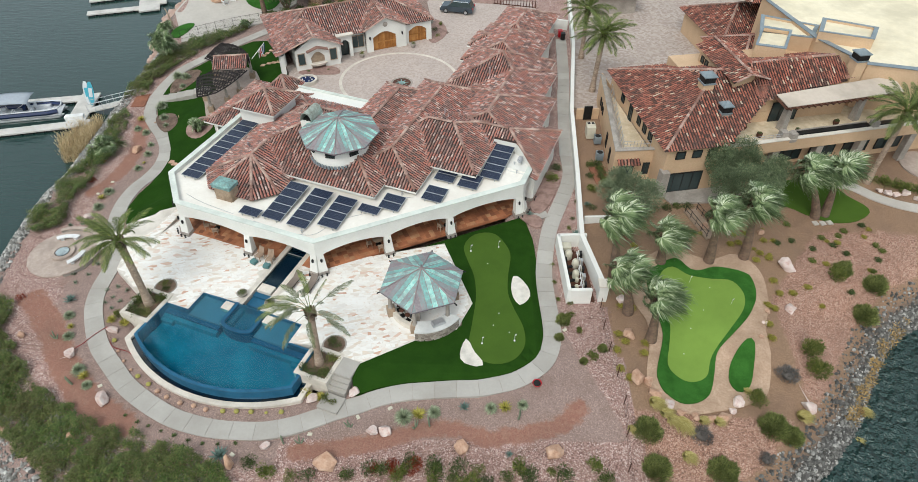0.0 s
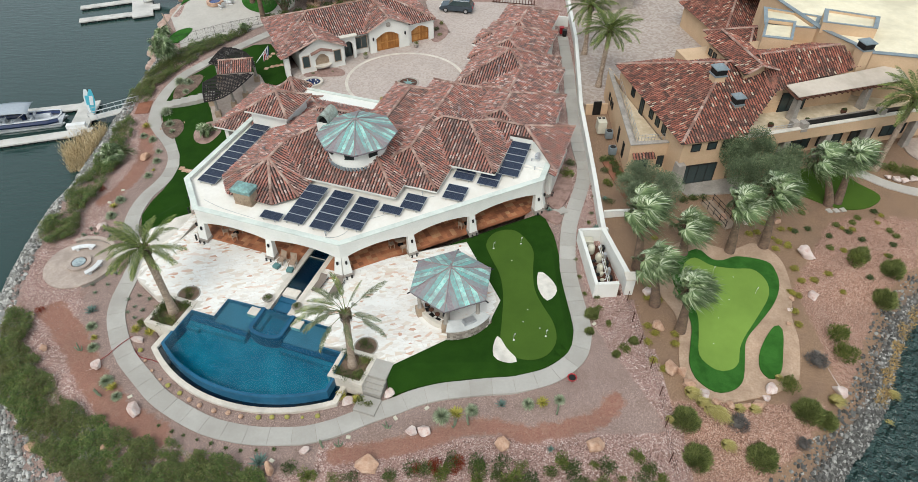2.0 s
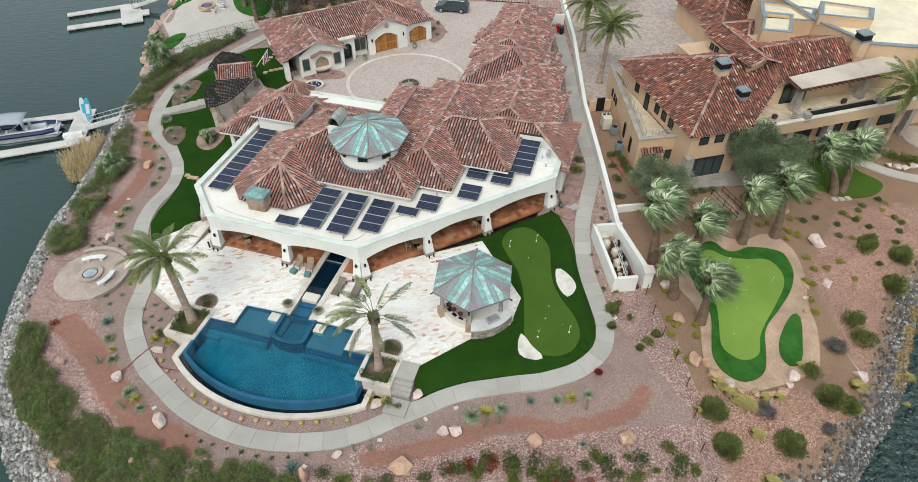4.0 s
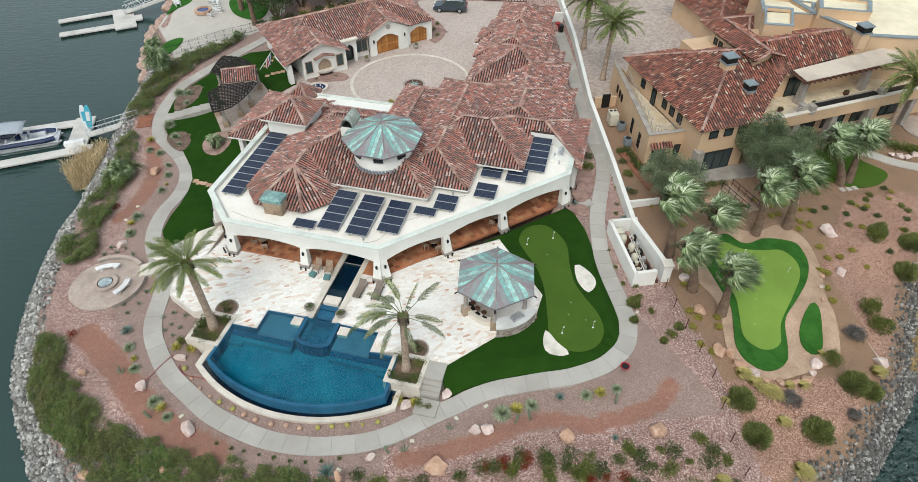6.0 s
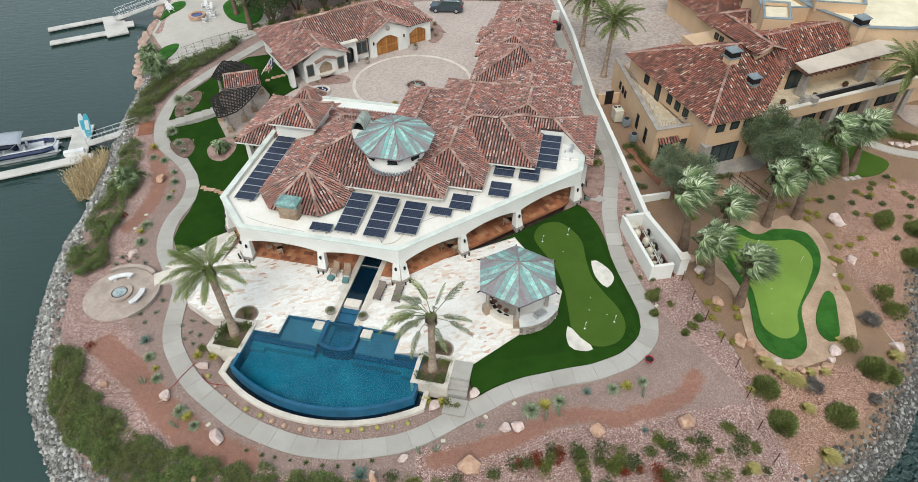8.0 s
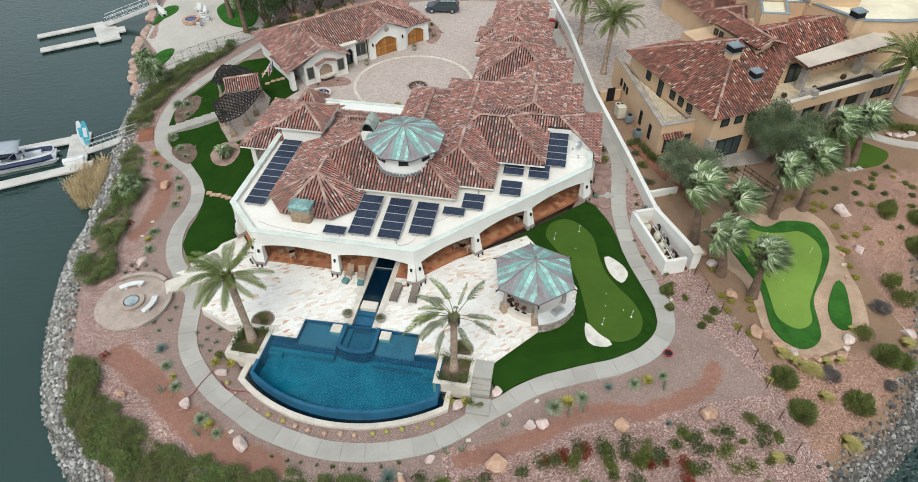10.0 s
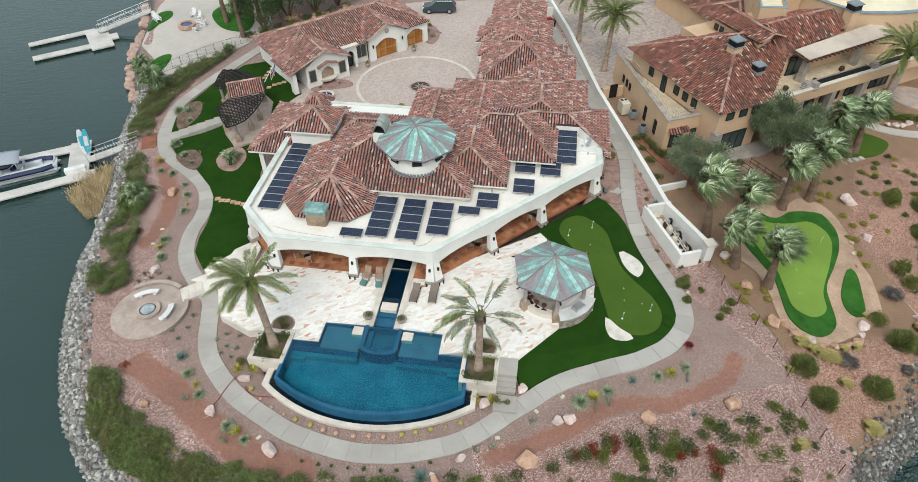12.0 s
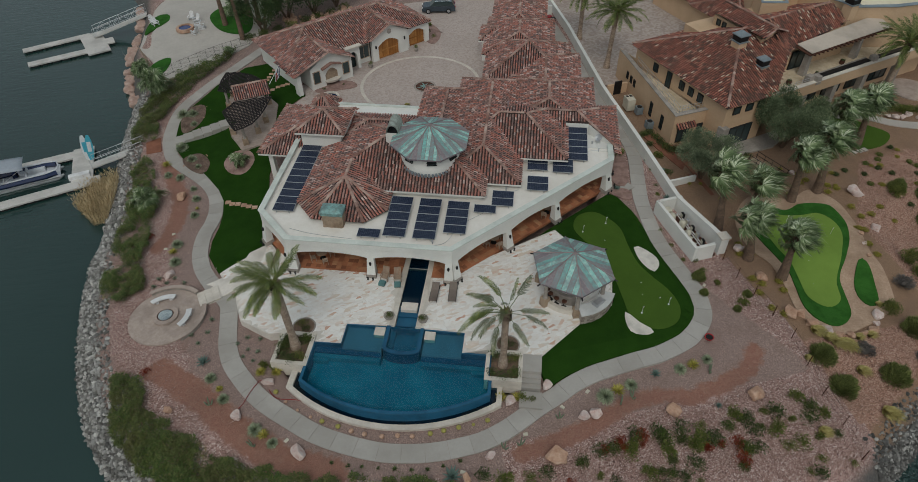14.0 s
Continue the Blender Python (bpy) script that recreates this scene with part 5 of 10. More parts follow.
Kit().box((-8.0, 11.2, 3.35), (11.5, 0.35, 0.14)).part("parapet_cap", GREENCAP, house)

# flat roof over the porch with its parapet, arches and battered columns
RIM = [(-14.5, 4.8), (-14.5, -7.7), (-11.0, -11.17), (3.4, -11.17), (17.5, 3.2), (17.5, 5.9)]
RIM_IN = [(-14.15, 4.8), (-14.15, -7.55), (-10.85, -10.82), (3.25, -10.82), (17.15, 3.35), (17.15, 5.9)]
DECKPOLY = RIM_IN + [(16.3, 7.2), (12, 9), (4, 9), (-8, 5)]
Kit().prism(DECKPOLY, 2.95, 3.2).part("flat_roof", DECK, house, "cream coated flat roof")
Kit().band(RIM, RIM_IN, 2.95, 3.56).part("parapet", STUCCO, house)
CAPO = [(-14.58, 4.8), (-14.58, -7.74), (-11.04, -11.25), (3.43, -11.25), (17.58, 3.16), (17.58, 5.9)]
CAPI = [(-14.05, 4.8), (-14.05, -7.5), (-10.82, -10.72), (3.21, -10.72), (17.05, 3.4), (17.05, 5.9)]
Kit().band(CAPO, CAPI, 3.56, 3.63).part("parapet_cap", GREENCAP, house, "pale green parapet cap")


def arcade(a, b, piers, crown, spring):
    """The wall over the porch from a to b with flat arches between the piers, given as distances from a."""
    A, B = np.array(a), np.array(b)
    ln = np.linalg.norm(B - A)
    d = (B - A) / ln
    nrm = np.array((d[1], -d[0]))
    stops = []
    for i in range(len(piers) - 1):
        s0, s1 = piers[i] + 0.28, piers[i + 1] - 0.28
        for t in np.linspace(0, 1, 13):
            stops.append((s0 + (s1 - s0) * t, spring + (crown - spring) * math.sin(math.pi * t) ** 0.75))
    stops = [(0.0, spring)] + stops + [(ln, spring)]
    k = Kit()
    n = len(stops)
    v = []
    for off in (0.0, -0.4):
        for s, z in stops:
            p = A + d * s + nrm * off
            v.append((p[0], p[1], z))
        for s, z in stops:
            p = A + d * s + nrm * off
            v.append((p[0], p[1], 3.0))
    f = []
    for i in range(n - 1):
        f += [(i, i + 1, n + i + 1, n + i), (2 * n + i + 1, 2 * n + i, 3 * n + i, 3 * n + i + 1), (i + 1, i, 2 * n + i, 2 * n + i + 1)]
    k.put(v, f).part("arch_wall", STUCCO, house, "white stucco wall with shallow arches")
    for s in piers:
        p = A + d * s - nrm * 0.2
        col = Kit()
        rot = math.degrees(math.atan2(d[1], d[0]))
        m = pose(p[0], p[1], 0, 0, 0, rot)
        q = [(-.42, -.62, -.1), (.42, -.62, -.1), (.36, .2, -.1), (-.36, .2, -.1), (-.28, -.2, spring + .1), (.28, -.2, spring + .1), (.28, .2, spring + .1), (-.28, .2, spring + .1)]
        col.put([m @ Vector(c) for c in q], [(3, 2, 1, 0), (4, 5, 6, 7), (0, 1, 5, 4), (1, 2, 6, 5), (2, 3, 7, 6), (3, 0, 4, 7)])
        c = col.part("column", STUCCO, house, "battered white stucco column")
        base = Kit()
        base.put([m @ Vector(w) for w in [(-.46, -.68, -.1), (.46, -.68, -.1), (.4, .24, -.1), (-.4, .24, -.1), (-.44, -.64, .3), (.44, -.64, .3), (.38, .22, .3), (-.38, .22, .3)]], [(4, 5, 6, 7), (0, 1, 5, 4), (1, 2, 6, 5), (2, 3, 7, 6), (3, 0, 4, 7)])
        base.part("column_base", STONE_COL, c, "grey stone column base")
        lamp = Kit()
        lc = m @ Vector((0.0, -0.42, spring - 0.5))
        lamp.lathe([(0.02, -0.2), (0.09, -0.12), (0.11, 0.12), (0.05, 0.22), (0.01, 0.26)], lc, 8)
        lamp.part("wall_lantern", STEELDARK, c, "black iron wall lantern")
        for off in (-0.25, 0.2):
            spot, sc = Kit(), m @ Vector((off, -0.85, 0.0))
            spot.lathe([(0.09, 0.0), (0.09, 0.04), (0.03, 0.05), (0.03, 0.15), (0.08, 0.18), (0.08, 0.27), (0.02, 0.3)], sc, 8)
            spot.part("floor_lamp", STEELDARK, c, "dark round floor fixture at the column foot")


arcade(RIM[1], RIM[2], [0.3, 4.65], 2.4, 2.1)
arcade(RIM[2], RIM[3], [0.3, 7.3, 14.1], 2.4, 2.0)
arcade(RIM[3], RIM[4], [0.35, 6.5, 12.6, 19.7], 2.42, 2.0)
arcade(RIM[4], RIM[5], [0.3, 2.5], 2.6, 2.1)
Kit().prism([(-14.3, -7.6), (-10.9, -11.0), (-1.15, -11.0), (-1.15, -4), (-14.3, -4)], -0.3, 0.012).part("porch_floor", TERRA, house, "orange terracotta porch floor")
Kit().prism([(1.5, -11.0), (3.3, -11.0), (17.3, 3.3), (17.3, 6), (8, 2), (1.5, -4)], -0.3, 0.012).part("porch_floor", TERRA, house, "orange terracotta porch floor")


def porch_tiles():
    k = Kit()
    rng = random.Random(5)
    s = 0.46
    regions = ([(-14.2, -7.4), (-10.9, -10.7), (-1.2, -10.7), (-1.2, -6), (-14.2, -6)], [(1.55, -10.7), (3.2, -10.7), (17.2, 3.4), (17.2, 6), (10, 2), (1.55, -6)])
    ca, sa = math.cos(math.pi / 4), math.sin(math.pi / 4)
    for reg in regions:
        for i in range(-60, 60):
            for j in range(-60, 60):
                if reg is regions[1]:
                    x, y = (i * ca - j * sa) * s, (i * sa + j * ca) * s
                    rot = 45
                else:
                    x, y, rot = i * s, j * s, 0
                if inside((x, y), reg):
                    k.box((x, y, 0.0), (s - 0.02, s - 0.02, 0.02 + 0.004 * rng.random()), rot)
    k.part("terracotta_tiles", TERRA, house, "mixed orange and brown floor tiles", kind="stuff")


porch_tiles()
for pts in ([(-11.4, -6), (-9.4, -8.2), (-1.5, -8.2)], [(1.9, -7.0), (12.4, 3.0), (12.4, 6)]):
    for (x0, y0), (x1, y1) in zip(pts, pts[1:]):
        ln = math.hypot(x1 - x0, y1 - y0)
        rot = math.degrees(math.atan2(y1 - y0, x1 - x0))
        m = pose((x0 + x1) / 2, (y0 + y1) / 2, 0, 0, 0, rot)
        Kit().box((0, 0, 0), (ln, 0.2, 2.96)).part("porch_wall", STUCCO, house, at=m)
        for i in range(int(ln / 2.4)):
            w = Kit().box((0, 0, 0.1), (1.6, 0.06, 2.1)).part("glass_door", GLASS, house, "tall dark glazed porch door", at=m @ pose(-ln / 2 + 1.3 + 2.4 * i, -0.13, 0))
            Kit().ring([(-.86, -.05), (.86, -.05), (.86, .05), (-.86, .05)], [(-.8, -.03), (.8, -.03), (.8, .03), (-.8, .03)], 0.06, 2.26).part("door_frame", STEELDARK, w)

# the tower with its copper cap
tower = Kit().lathe([(2.8, 3.2), (2.8, 6.95)], sides=32).part("tower_drum", STUCCO, house, "round white stucco tower", smooth=True)
flash = Kit()
for i in range(56):
    t = 2 * math.pi * i / 56
    flash.box((2.93 * math.cos(t), 2.93 * math.sin(t), 4.95 + 0.2 * math.sin(t)), (0.16, 0.2, 0.3), math.degrees(t))
flash.part("scalloped_flashing", BLUECAP, house, "scalloped grey flashing round the tower foot", kind="stuff")
for i in range(8):
    t = math.radians(-90 + 45 * i + 12)
    c = (2.75 * math.cos(t), 2.75 * math.sin(t), 6.05)
    w = Kit().box(c, (0.25, 0.85, 0.42), math.degrees(t)).part("tower_window", GLASS, house, "small dark tower window")
    g = Kit()
    for j in (-0.4, -0.2, 0, 0.2, 0.4):
        g.box((2.91 * math.cos(t) - j * math.sin(t), 2.91 * math.sin(t) + j * math.cos(t), 6.0), (0.04, 0.04, 0.5), math.degrees(t))
    for zz in (6.02, 6.3):
        g.box((2.93 * math.cos(t), 2.93 * math.sin(t), zz), (0.05, 0.95, 0.05), math.degrees(t))
    g.part("window_grille", STEELDARK, w)


def copper_cone(parent, c, r, z0, z1, sides, strips, turn):
    """A faceted standing-seam copper roof: each facet of narrow strips, ribs on the hips."""
    apex = Vector((c[0], c[1], z1))
    ring = [Vector((c[0] + r * math.cos(turn + 2 * math.pi * i / sides), c[1] + r * math.sin(turn + 2 * math.pi * i / sides), z0)) for i in range(sides)]
    for i in range(sides):
        panels, seams = Kit(), Kit()
        a, b = ring[i], ring[(i + 1) % sides]
        mid = (a + b) / 2
        out = (mid - apex).normalized()

        def up(pt):
            k = abs((pt - mid).length / ((a - b).length / 2))
            return pt - out * ((mid - apex).length * (1 - k))
        for s in range(strips):
            t0, t1 = s / strips, (s + 1) / strips
            # strips run down the facet parallel to its middle line
            p, q = a.lerp(b, t0 + 0.006), a.lerp(b, t1 - 0.006)
            if t0 < 0.5 < t1:
                panels.put([p, mid, apex, up(p)], [(0, 1, 2, 3)])
                panels.put([mid, q, up(q), apex], [(0, 1, 2, 3)])
            else:
                panels.put([p, q, up(q), up(p)], [(0, 1, 2, 3)])
            if s:
                e = a.lerp(b, t0)
                seams.tube([e, up(e)], 0.022, 4)
        seams.tube([a + Vector((0, 0, .03)), apex + Vector((0, 0, .03))], 0.055, 5)
        panels.put([a, b, b - Vector((0, 0, .16)), a - Vector((0, 0, .16))], [(0, 1, 2, 3)])
        panels.put([a - Vector((0, 0, .16)), b - Vector((0, 0, .16)), Vector((c[0], c[1], z0 - 0.05))], [(0, 1, 2)])
        facet = panels.part("roof_facet", COPPER, parent, "weathered copper facet with green verdigris")
        seams.part("standing_seam", COPPER_SEAM, facet)


copper_cone(house, (0.05, 0.1), 3.82, 7.05, 8.5, 8, 8, math.pi / 8)
# chimney with a curved copper hood beside the tower
ch = Kit().box((-3.5, 1.1, 3.5), (1.3, 2.0, 3.7)).part("tower_chimney", STUCCO, house, "white stucco chimney with arched copper hood")
hood = Kit()
N = 10
v = []
for yy in (-1.05, 1.05):
    for i in range(N + 1):
        t = math.pi * i / N
        v.append((-3.5 + 0.62 * math.cos(t), 1.1 + yy, 7.2 + 0.95 * math.sin(t)))
for yy in (-0.95, 0.95):
    for i in range(N + 1):
        t = math.pi * i / N
        v.append((-3.5 + 0.55 * math.cos(t), 1.1 + yy, 7.15 + 0.88 * math.sin(t)))
m = N + 1
hood.put(v, [(i, i + 1, m + i + 1, m + i) for i in range(N)] + [(2 * m + i + 1, 2 * m + i, 3 * m + i, 3 * m + i + 1) for i in range(N)] + [(i + 1, i, 2 * m + i, 2 * m + i + 1) for i in range(N)])
hood.part("copper_hood", PALEGREEN, ch, "green copper barrel hood")
Kit().box((-3.5, 1.1, 6.8), (1.0, 1.6, 0.5)).part("flue_mouth", STEELDARK, ch)
# stone chimney on the west wing
sc = empty("stone_chimney", HOUSE @ pose(-7.35, -8.35, 3.2), "ledgestone chimney with a verdigris copper cap", "chimney")
rng = random.Random(8)
for lv in range(9):
    for side in range(4):
        for j in range(3 if side % 2 == 0 else 2):
            ln = 1.7 if side % 2 == 0 else 1.05
            cnt = 3 if side % 2 == 0 else 2
            pos = -ln / 2 + (j + 0.5) * ln / cnt + rng.uniform(-.04, .04)
            c = [(pos, -0.5), (0.82, pos), (pos, 0.5), (-0.82, pos)][side]
            Kit().box((c[0], c[1], lv * 0.15), ((ln / cnt - 0.02, 0.16, 0.135) if side % 2 == 0 else (0.16, ln / cnt - 0.02, 0.135)), rng.uniform(-2, 2)).part("stone", STONE, sc)
Kit().box((0, 0, 0), (1.6, 0.95, 1.3)).part("core", STONE_COL, sc)
cp = Kit().box((0, 0, 1.34), (1.95, 1.3, 0.30)).box((0, 0, 1.64), (2.05, 1.4, 0.05)).box((0, 0, 1.69), (2.0, 1.35, 0.26), 0, 0.62)
cp.part("copper_cap", VERDIGRIS, sc, "green verdigris copper cap")


# ---- solar panels on the flat roof ----
def panel_mat():
    m, nt, b = node_mat("solar_cells")
    co = coords(nt)
    br = nt.nodes.new("ShaderNodeTexBrick")
    br.offset = 0.0
    br.inputs["Color1"].default_value = (0.015, 0.022, 0.045, 1)
    br.inputs["Color2"].default_value = (0.021, 0.030, 0.058, 1)
    br.inputs["Mortar"].default_value = (0.075, 0.09, 0.12, 1)
    br.inputs["Scale"].default_value = 1.0
    br.inputs["Mortar Size"].default_value = 0.006
    br.inputs["Brick Width"].default_value = 0.163
    br.inputs["Row Height"].default_value = 0.163
    nt.links.new(co, br.inputs["Vector"])
    nt.links.new(br.outputs[0], b.inputs["Base Color"])
    b.inputs["Roughness"].default_value = 0.2
    b.inputs["Specular IOR Level"].default_value = 0.25
    return m


CELLS = panel_mat()


def solar_array(e, u, count, tilt=6.0):
    """A column of landscape panels on a rack; e, u: its south-west corner on the roof."""
    arr = empty("solar_array", HOUSE @ pose(e, u, 3.42, tilt, 0, 0), "dark blue solar panels in silver frames on the flat roof", "solar panel", "roof solar arrays")
    for i in range(count):
        y = 0.5 + i * 1.005
        f = Kit().ring([(0, y - .5), (1.97, y - .5), (1.97, y + .49), (0, y + .49)], [(.035, y - .465), (1.935, y - .465), (1.935, y + .455), (.035, y + .455)], 0, 0.05).part("panel_frame", ALU, arr)
        Kit().prism([(.03, y - .47), (1.94, y - .47), (1.94, y + .46), (.03, y + .46)], 0.01, 0.042).part("panel_glass", CELLS, f)
    for x in (0.4, 1.57):
        rail = Kit().box((x, count * 0.5, -0.06), (0.05, count * 1.0 + 0.1, 0.06)).part("mounting_rail", ALU, arr)
        for q in range(count + 1):
            drop = 0.1 * q * math.sin(radians(tilt))
            Kit().box((x, q * 1.0, -0.24 - drop), (0.06, 0.06, 0.24 + drop)).part("rail_foot", ALU, rail)


for e, u, n in ((-13.4, -7.4, 10), (-5.0, -10.05, 1), (-2.82, -9.75, 5), (-0.2, -9.8, 5), (2.33, -8.85, 4), (4.7, -5.85, 1), (6.2, -4.75, 2), (9.22, 0.95, 2), (11.65, 0.8, 2), (9.3, -2.2, 2), (13.1, 2.95, 5)):
    solar_array(e, u, n, 1.5 if n > 5 else 6.5 if e > 13 else 4.0)


def arched_wall(parent, m, length, openings, ztop, mat, z0=-0.2, thick=0.35, name="wall", gable=None, label=""):
    """A wall along local x with arched openings (s0, s1, spring, crown); gable: (s, z) of a peak on top."""
    marks = [(0.0, z0)]
    for s0, s1, spring, crown in openings:
        marks += [(s0, z0), (s0, spring)]
        for t in np.linspace(0, 1, 11)[1:-1]:
            marks.append((s0 + (s1 - s0) * t, spring + (crown - spring) * math.sin(math.pi * t)))
        marks += [(s1, spring), (s1, z0)]
    marks.append((length, z0))
    top = []
    for s, _ in marks:
        z = ztop
        if gable:
            g0 = gable[0]
            z = ztop + (gable[1] - ztop) * max(0.0, 1 - abs(s - g0) / (g0 if s < g0 else length - g0))
        top.append(z)
    v, f, n = [], [], len(marks)
    for y in (0.0, thick):
        v += [(s, y, z) for s, z in marks] + [(s, y, t) for (s, _), t in zip(marks, top)]
    for i in range(n - 1):
        if abs(marks[i][0] - marks[i + 1][0]) > 1e-6:
            f += [(i, i + 1, n + i + 1, n + i), (2 * n + i + 1, 2 * n + i, 3 * n + i, 3 * n + i + 1), (n + i, n + i + 1, 3 * n + i + 1, 3 * n + i)]
        f.append((i + 1, i, 2 * n + i, 2 * n + i + 1))
    f += [(0, n, 3 * n, 2 * n), (n - 1, 3 * n - 1, 4 * n - 1, 2 * n - 1)]
    k = Kit().put(v, f)
    return k.part(name, mat, parent, label, at=m)


def window(parent, m, w, h, frame_mat=STEELDARK, depth=0.12, mullions=1, name="window", label="dark glazed window with a thin frame"):
    """A framed window standing on its sill point, facing local -y."""
    f = Kit()
    t = 0.07
    for c, s in (((-w / 2 + t / 2, 0, 0), (t, depth, h)), ((w / 2 - t / 2, 0, 0), (t, depth, h)), ((0, 0, 0), (w - 2 * t, depth, t)), ((0, 0, h - t), (w - 2 * t, depth, t))):
        f.box(c, s)
    for i in range(mullions):
        f.box((-w / 2 + w * (i + 1) / (mullions + 1), 0, t), (0.05, depth * 0.8, h - 2 * t))
    fr = f.part(name, frame_mat, parent, label, at=m)
    Kit().box((0, 0.01, t), (w - 2 * t, 0.03, h - 2 * t)).part("pane", GLASS, fr)
    return fr


# ---- guest house with two garages beside the courtyard ----
CAS = pose(-15.03, 51.26, 0, 0, 0, 25.05)
casita = empty("guest_house", CAS, "white stucco guest house with timber garage doors and tiled roof", "house")
G = Roofs(TILES)
G.hip(-0.9, 20.9, 28.0, 38.6, 2.85, (4.4, 33.3), (15.6, 33.3), 5.0)
for sx, ex in ((-1.3, 7.3),):
    G.slope([(sx, 25.9, 2.65), (3.65, 25.9, 4.45), (3.65, 31.5, 4.75), (sx, 31.0, 2.75)])
    G.slope([(3.65, 25.9, 4.45), (ex, 25.9, 2.65), (ex, 30.0, 2.75), (3.65, 31.5, 4.75)])
    G.cap((3.65, 25.9, 4.45), (3.65, 31.2, 4.75))
    G.cap((3.65, 25.9, 4.4), (sx, 25.9, 2.62))
    G.cap((3.65, 25.9, 4.4), (ex, 25.9, 2.62))
G.slope([(10.4, 27.45, 3.02), (13.7, 27.45, 4.6), (13.7, 33, 4.95), (10.4, 31, 3.3)])
G.slope([(13.7, 27.45, 4.6), (17.1, 27.45, 3.02), (17.1, 31, 3.3), (13.7, 33, 4.95)])
G.cap((13.7, 27.45, 4.6), (13.7, 33, 4.9))
G.cap((13.7, 27.45, 4.55), (10.4, 27.45, 2.97))
G.cap((13.7, 27.45, 4.55), (17.1, 27.45, 2.97))
G.w.kits.clear()
G.w.box((10.2, 36.3, -0.2), (20.4, 3.9, 3.0))
G.w.box((0.0, 31.5, -0.2), (0.35, 6.0, 3.0)).box((20.35, 33.3, -0.2), (0.35, 9.2, 3.0))
G.build(casita, STUCCO)
arched_wall(casita, pose(1.1, 26.35, 0), 5.8, [(1.95, 3.75, 1.5, 2.2)], 2.7, STUCCO, gable=(2.6, 4.3), label="white gabled front with an arched wall niche")
Kit().box((3.95, 26.6, 0.5), (2.0, 0.1, 2.2)).part("niche_back", STONE, casita, "mosaic stone panel in the niche")
Kit().lathe([(0.2, 0.0), (0.85, 0.12), (0.95, 0.32), (0.98, 0.38), (0.3, 0.38)], (3.95, 26.25, 0.35), 16, 1.15, 0.5).part("niche_basin", COPING, casita, "half-round stone fountain basin")
Kit().put([(2.55, 25.95, 2.35), (3.95, 25.95, 2.8), (5.35, 25.95, 2.35), (2.55, 26.4, 2.42), (3.95, 26.4, 2.87), (5.35, 26.4, 2.42), (2.55, 25.95, 2.5), (3.95, 25.95, 2.95), (5.35, 25.95, 2.5), (2.55, 26.4, 2.57), (3.95, 26.4, 3.02), (5.35, 26.4, 2.57)],
          [(6, 7, 10, 9), (7, 8, 11, 10), (0, 1, 7, 6), (1, 2, 8, 7), (1, 0, 3, 4), (2, 1, 4, 5), (0, 6, 9, 3), (2, 5, 11, 8)]).part("niche_hood", RIDGE, casita, "small tiled hood over the niche")
for v in (1.85, 6.0):
    window(casita, pose(v, 26.3, 0.75), 0.95, 1.6, WOODGREY, mullions=0)
Kit().box((1.3, 29.2, -0.2), (0.3, 5.5, 2.9)).part("side_wall", STUCCO, casita)
Kit().box((6.75, 28.0, -0.2), (0.3, 3.4, 2.9)).part("side_wall", STUCCO, casita)
Kit().box((-0.6, 26.6, -0.2), (0.55, 0.9, 2.75)).part("porch_post", STUCCO, casita, "white stucco porch post")
arched_wall(casita, pose(7.0, 27.7, 0), 2.0, [(0.4, 1.6, 1.9, 2.45)], 3.15, STUCCO, label="white arched entry")
Kit().box((8.0, 27.6, 3.15), (2.3, 0.7, 0.15)).part("entry_cap", COPING, casita)
window(casita, pose(8.0, 28.5, 0.0), 1.2, 2.3, STEELDARK, name="door", label="dark glazed entry door")
arched_wall(casita, pose(8.9, 28.6, 0), 2.1, [], 2.85, STUCCO)
window(casita, pose(10.0, 28.5, 0.7), 1.6, 1.7, WOODGREY)
arched_wall(casita, pose(11.0, 27.8, 0), 5.6, [(0.9, 4.2, 1.9, 2.6)], 3.02, STUCCO, thick=0.5, gable=(2.7, 4.45), label="white gabled garage front")
arched_wall(casita, pose(16.6, 28.3, 0), 3.9, [(0.55, 3.2, 1.7, 2.3)], 2.85, STUCCO, thick=0.5)
Kit().lathe([(0.05, 0.0), (0.3, 0.0), (0.34, 0.05), (0.05, 0.07)], (0, 0, 0), 14).part("gable_rosette", STONE_COL, casita, "round stone rosette", at=pose(13.7, 27.75, 3.6, 90, 0, 0))


def garage_door(v, w, width, height):
    d = empty("garage_door", CAS @ pose(v, w, 0), "arched oiled timber garage door of vertical planks", "garage door", "guest house garage doors")
    n = int(width / 0.19)
    for i in range(n):
        x = -width / 2 + (i + 0.5) * width / n
        h = height - 0.75 * (2 * x / width) ** 2
        Kit().box((x, 0, 0.0), (width / n - 0.012, 0.07, h)).part("plank", WOODGAR, d)
    for z in (0.05, 1.0):
        Kit().box((0, -0.06, z), (width, 0.05, 0.14)).part("rail", WOODGAR, d)
    Kit().box((0, -0.06, 0.05), (0.16, 0.05, height - 0.1)).part("stile", WOODGAR, d)


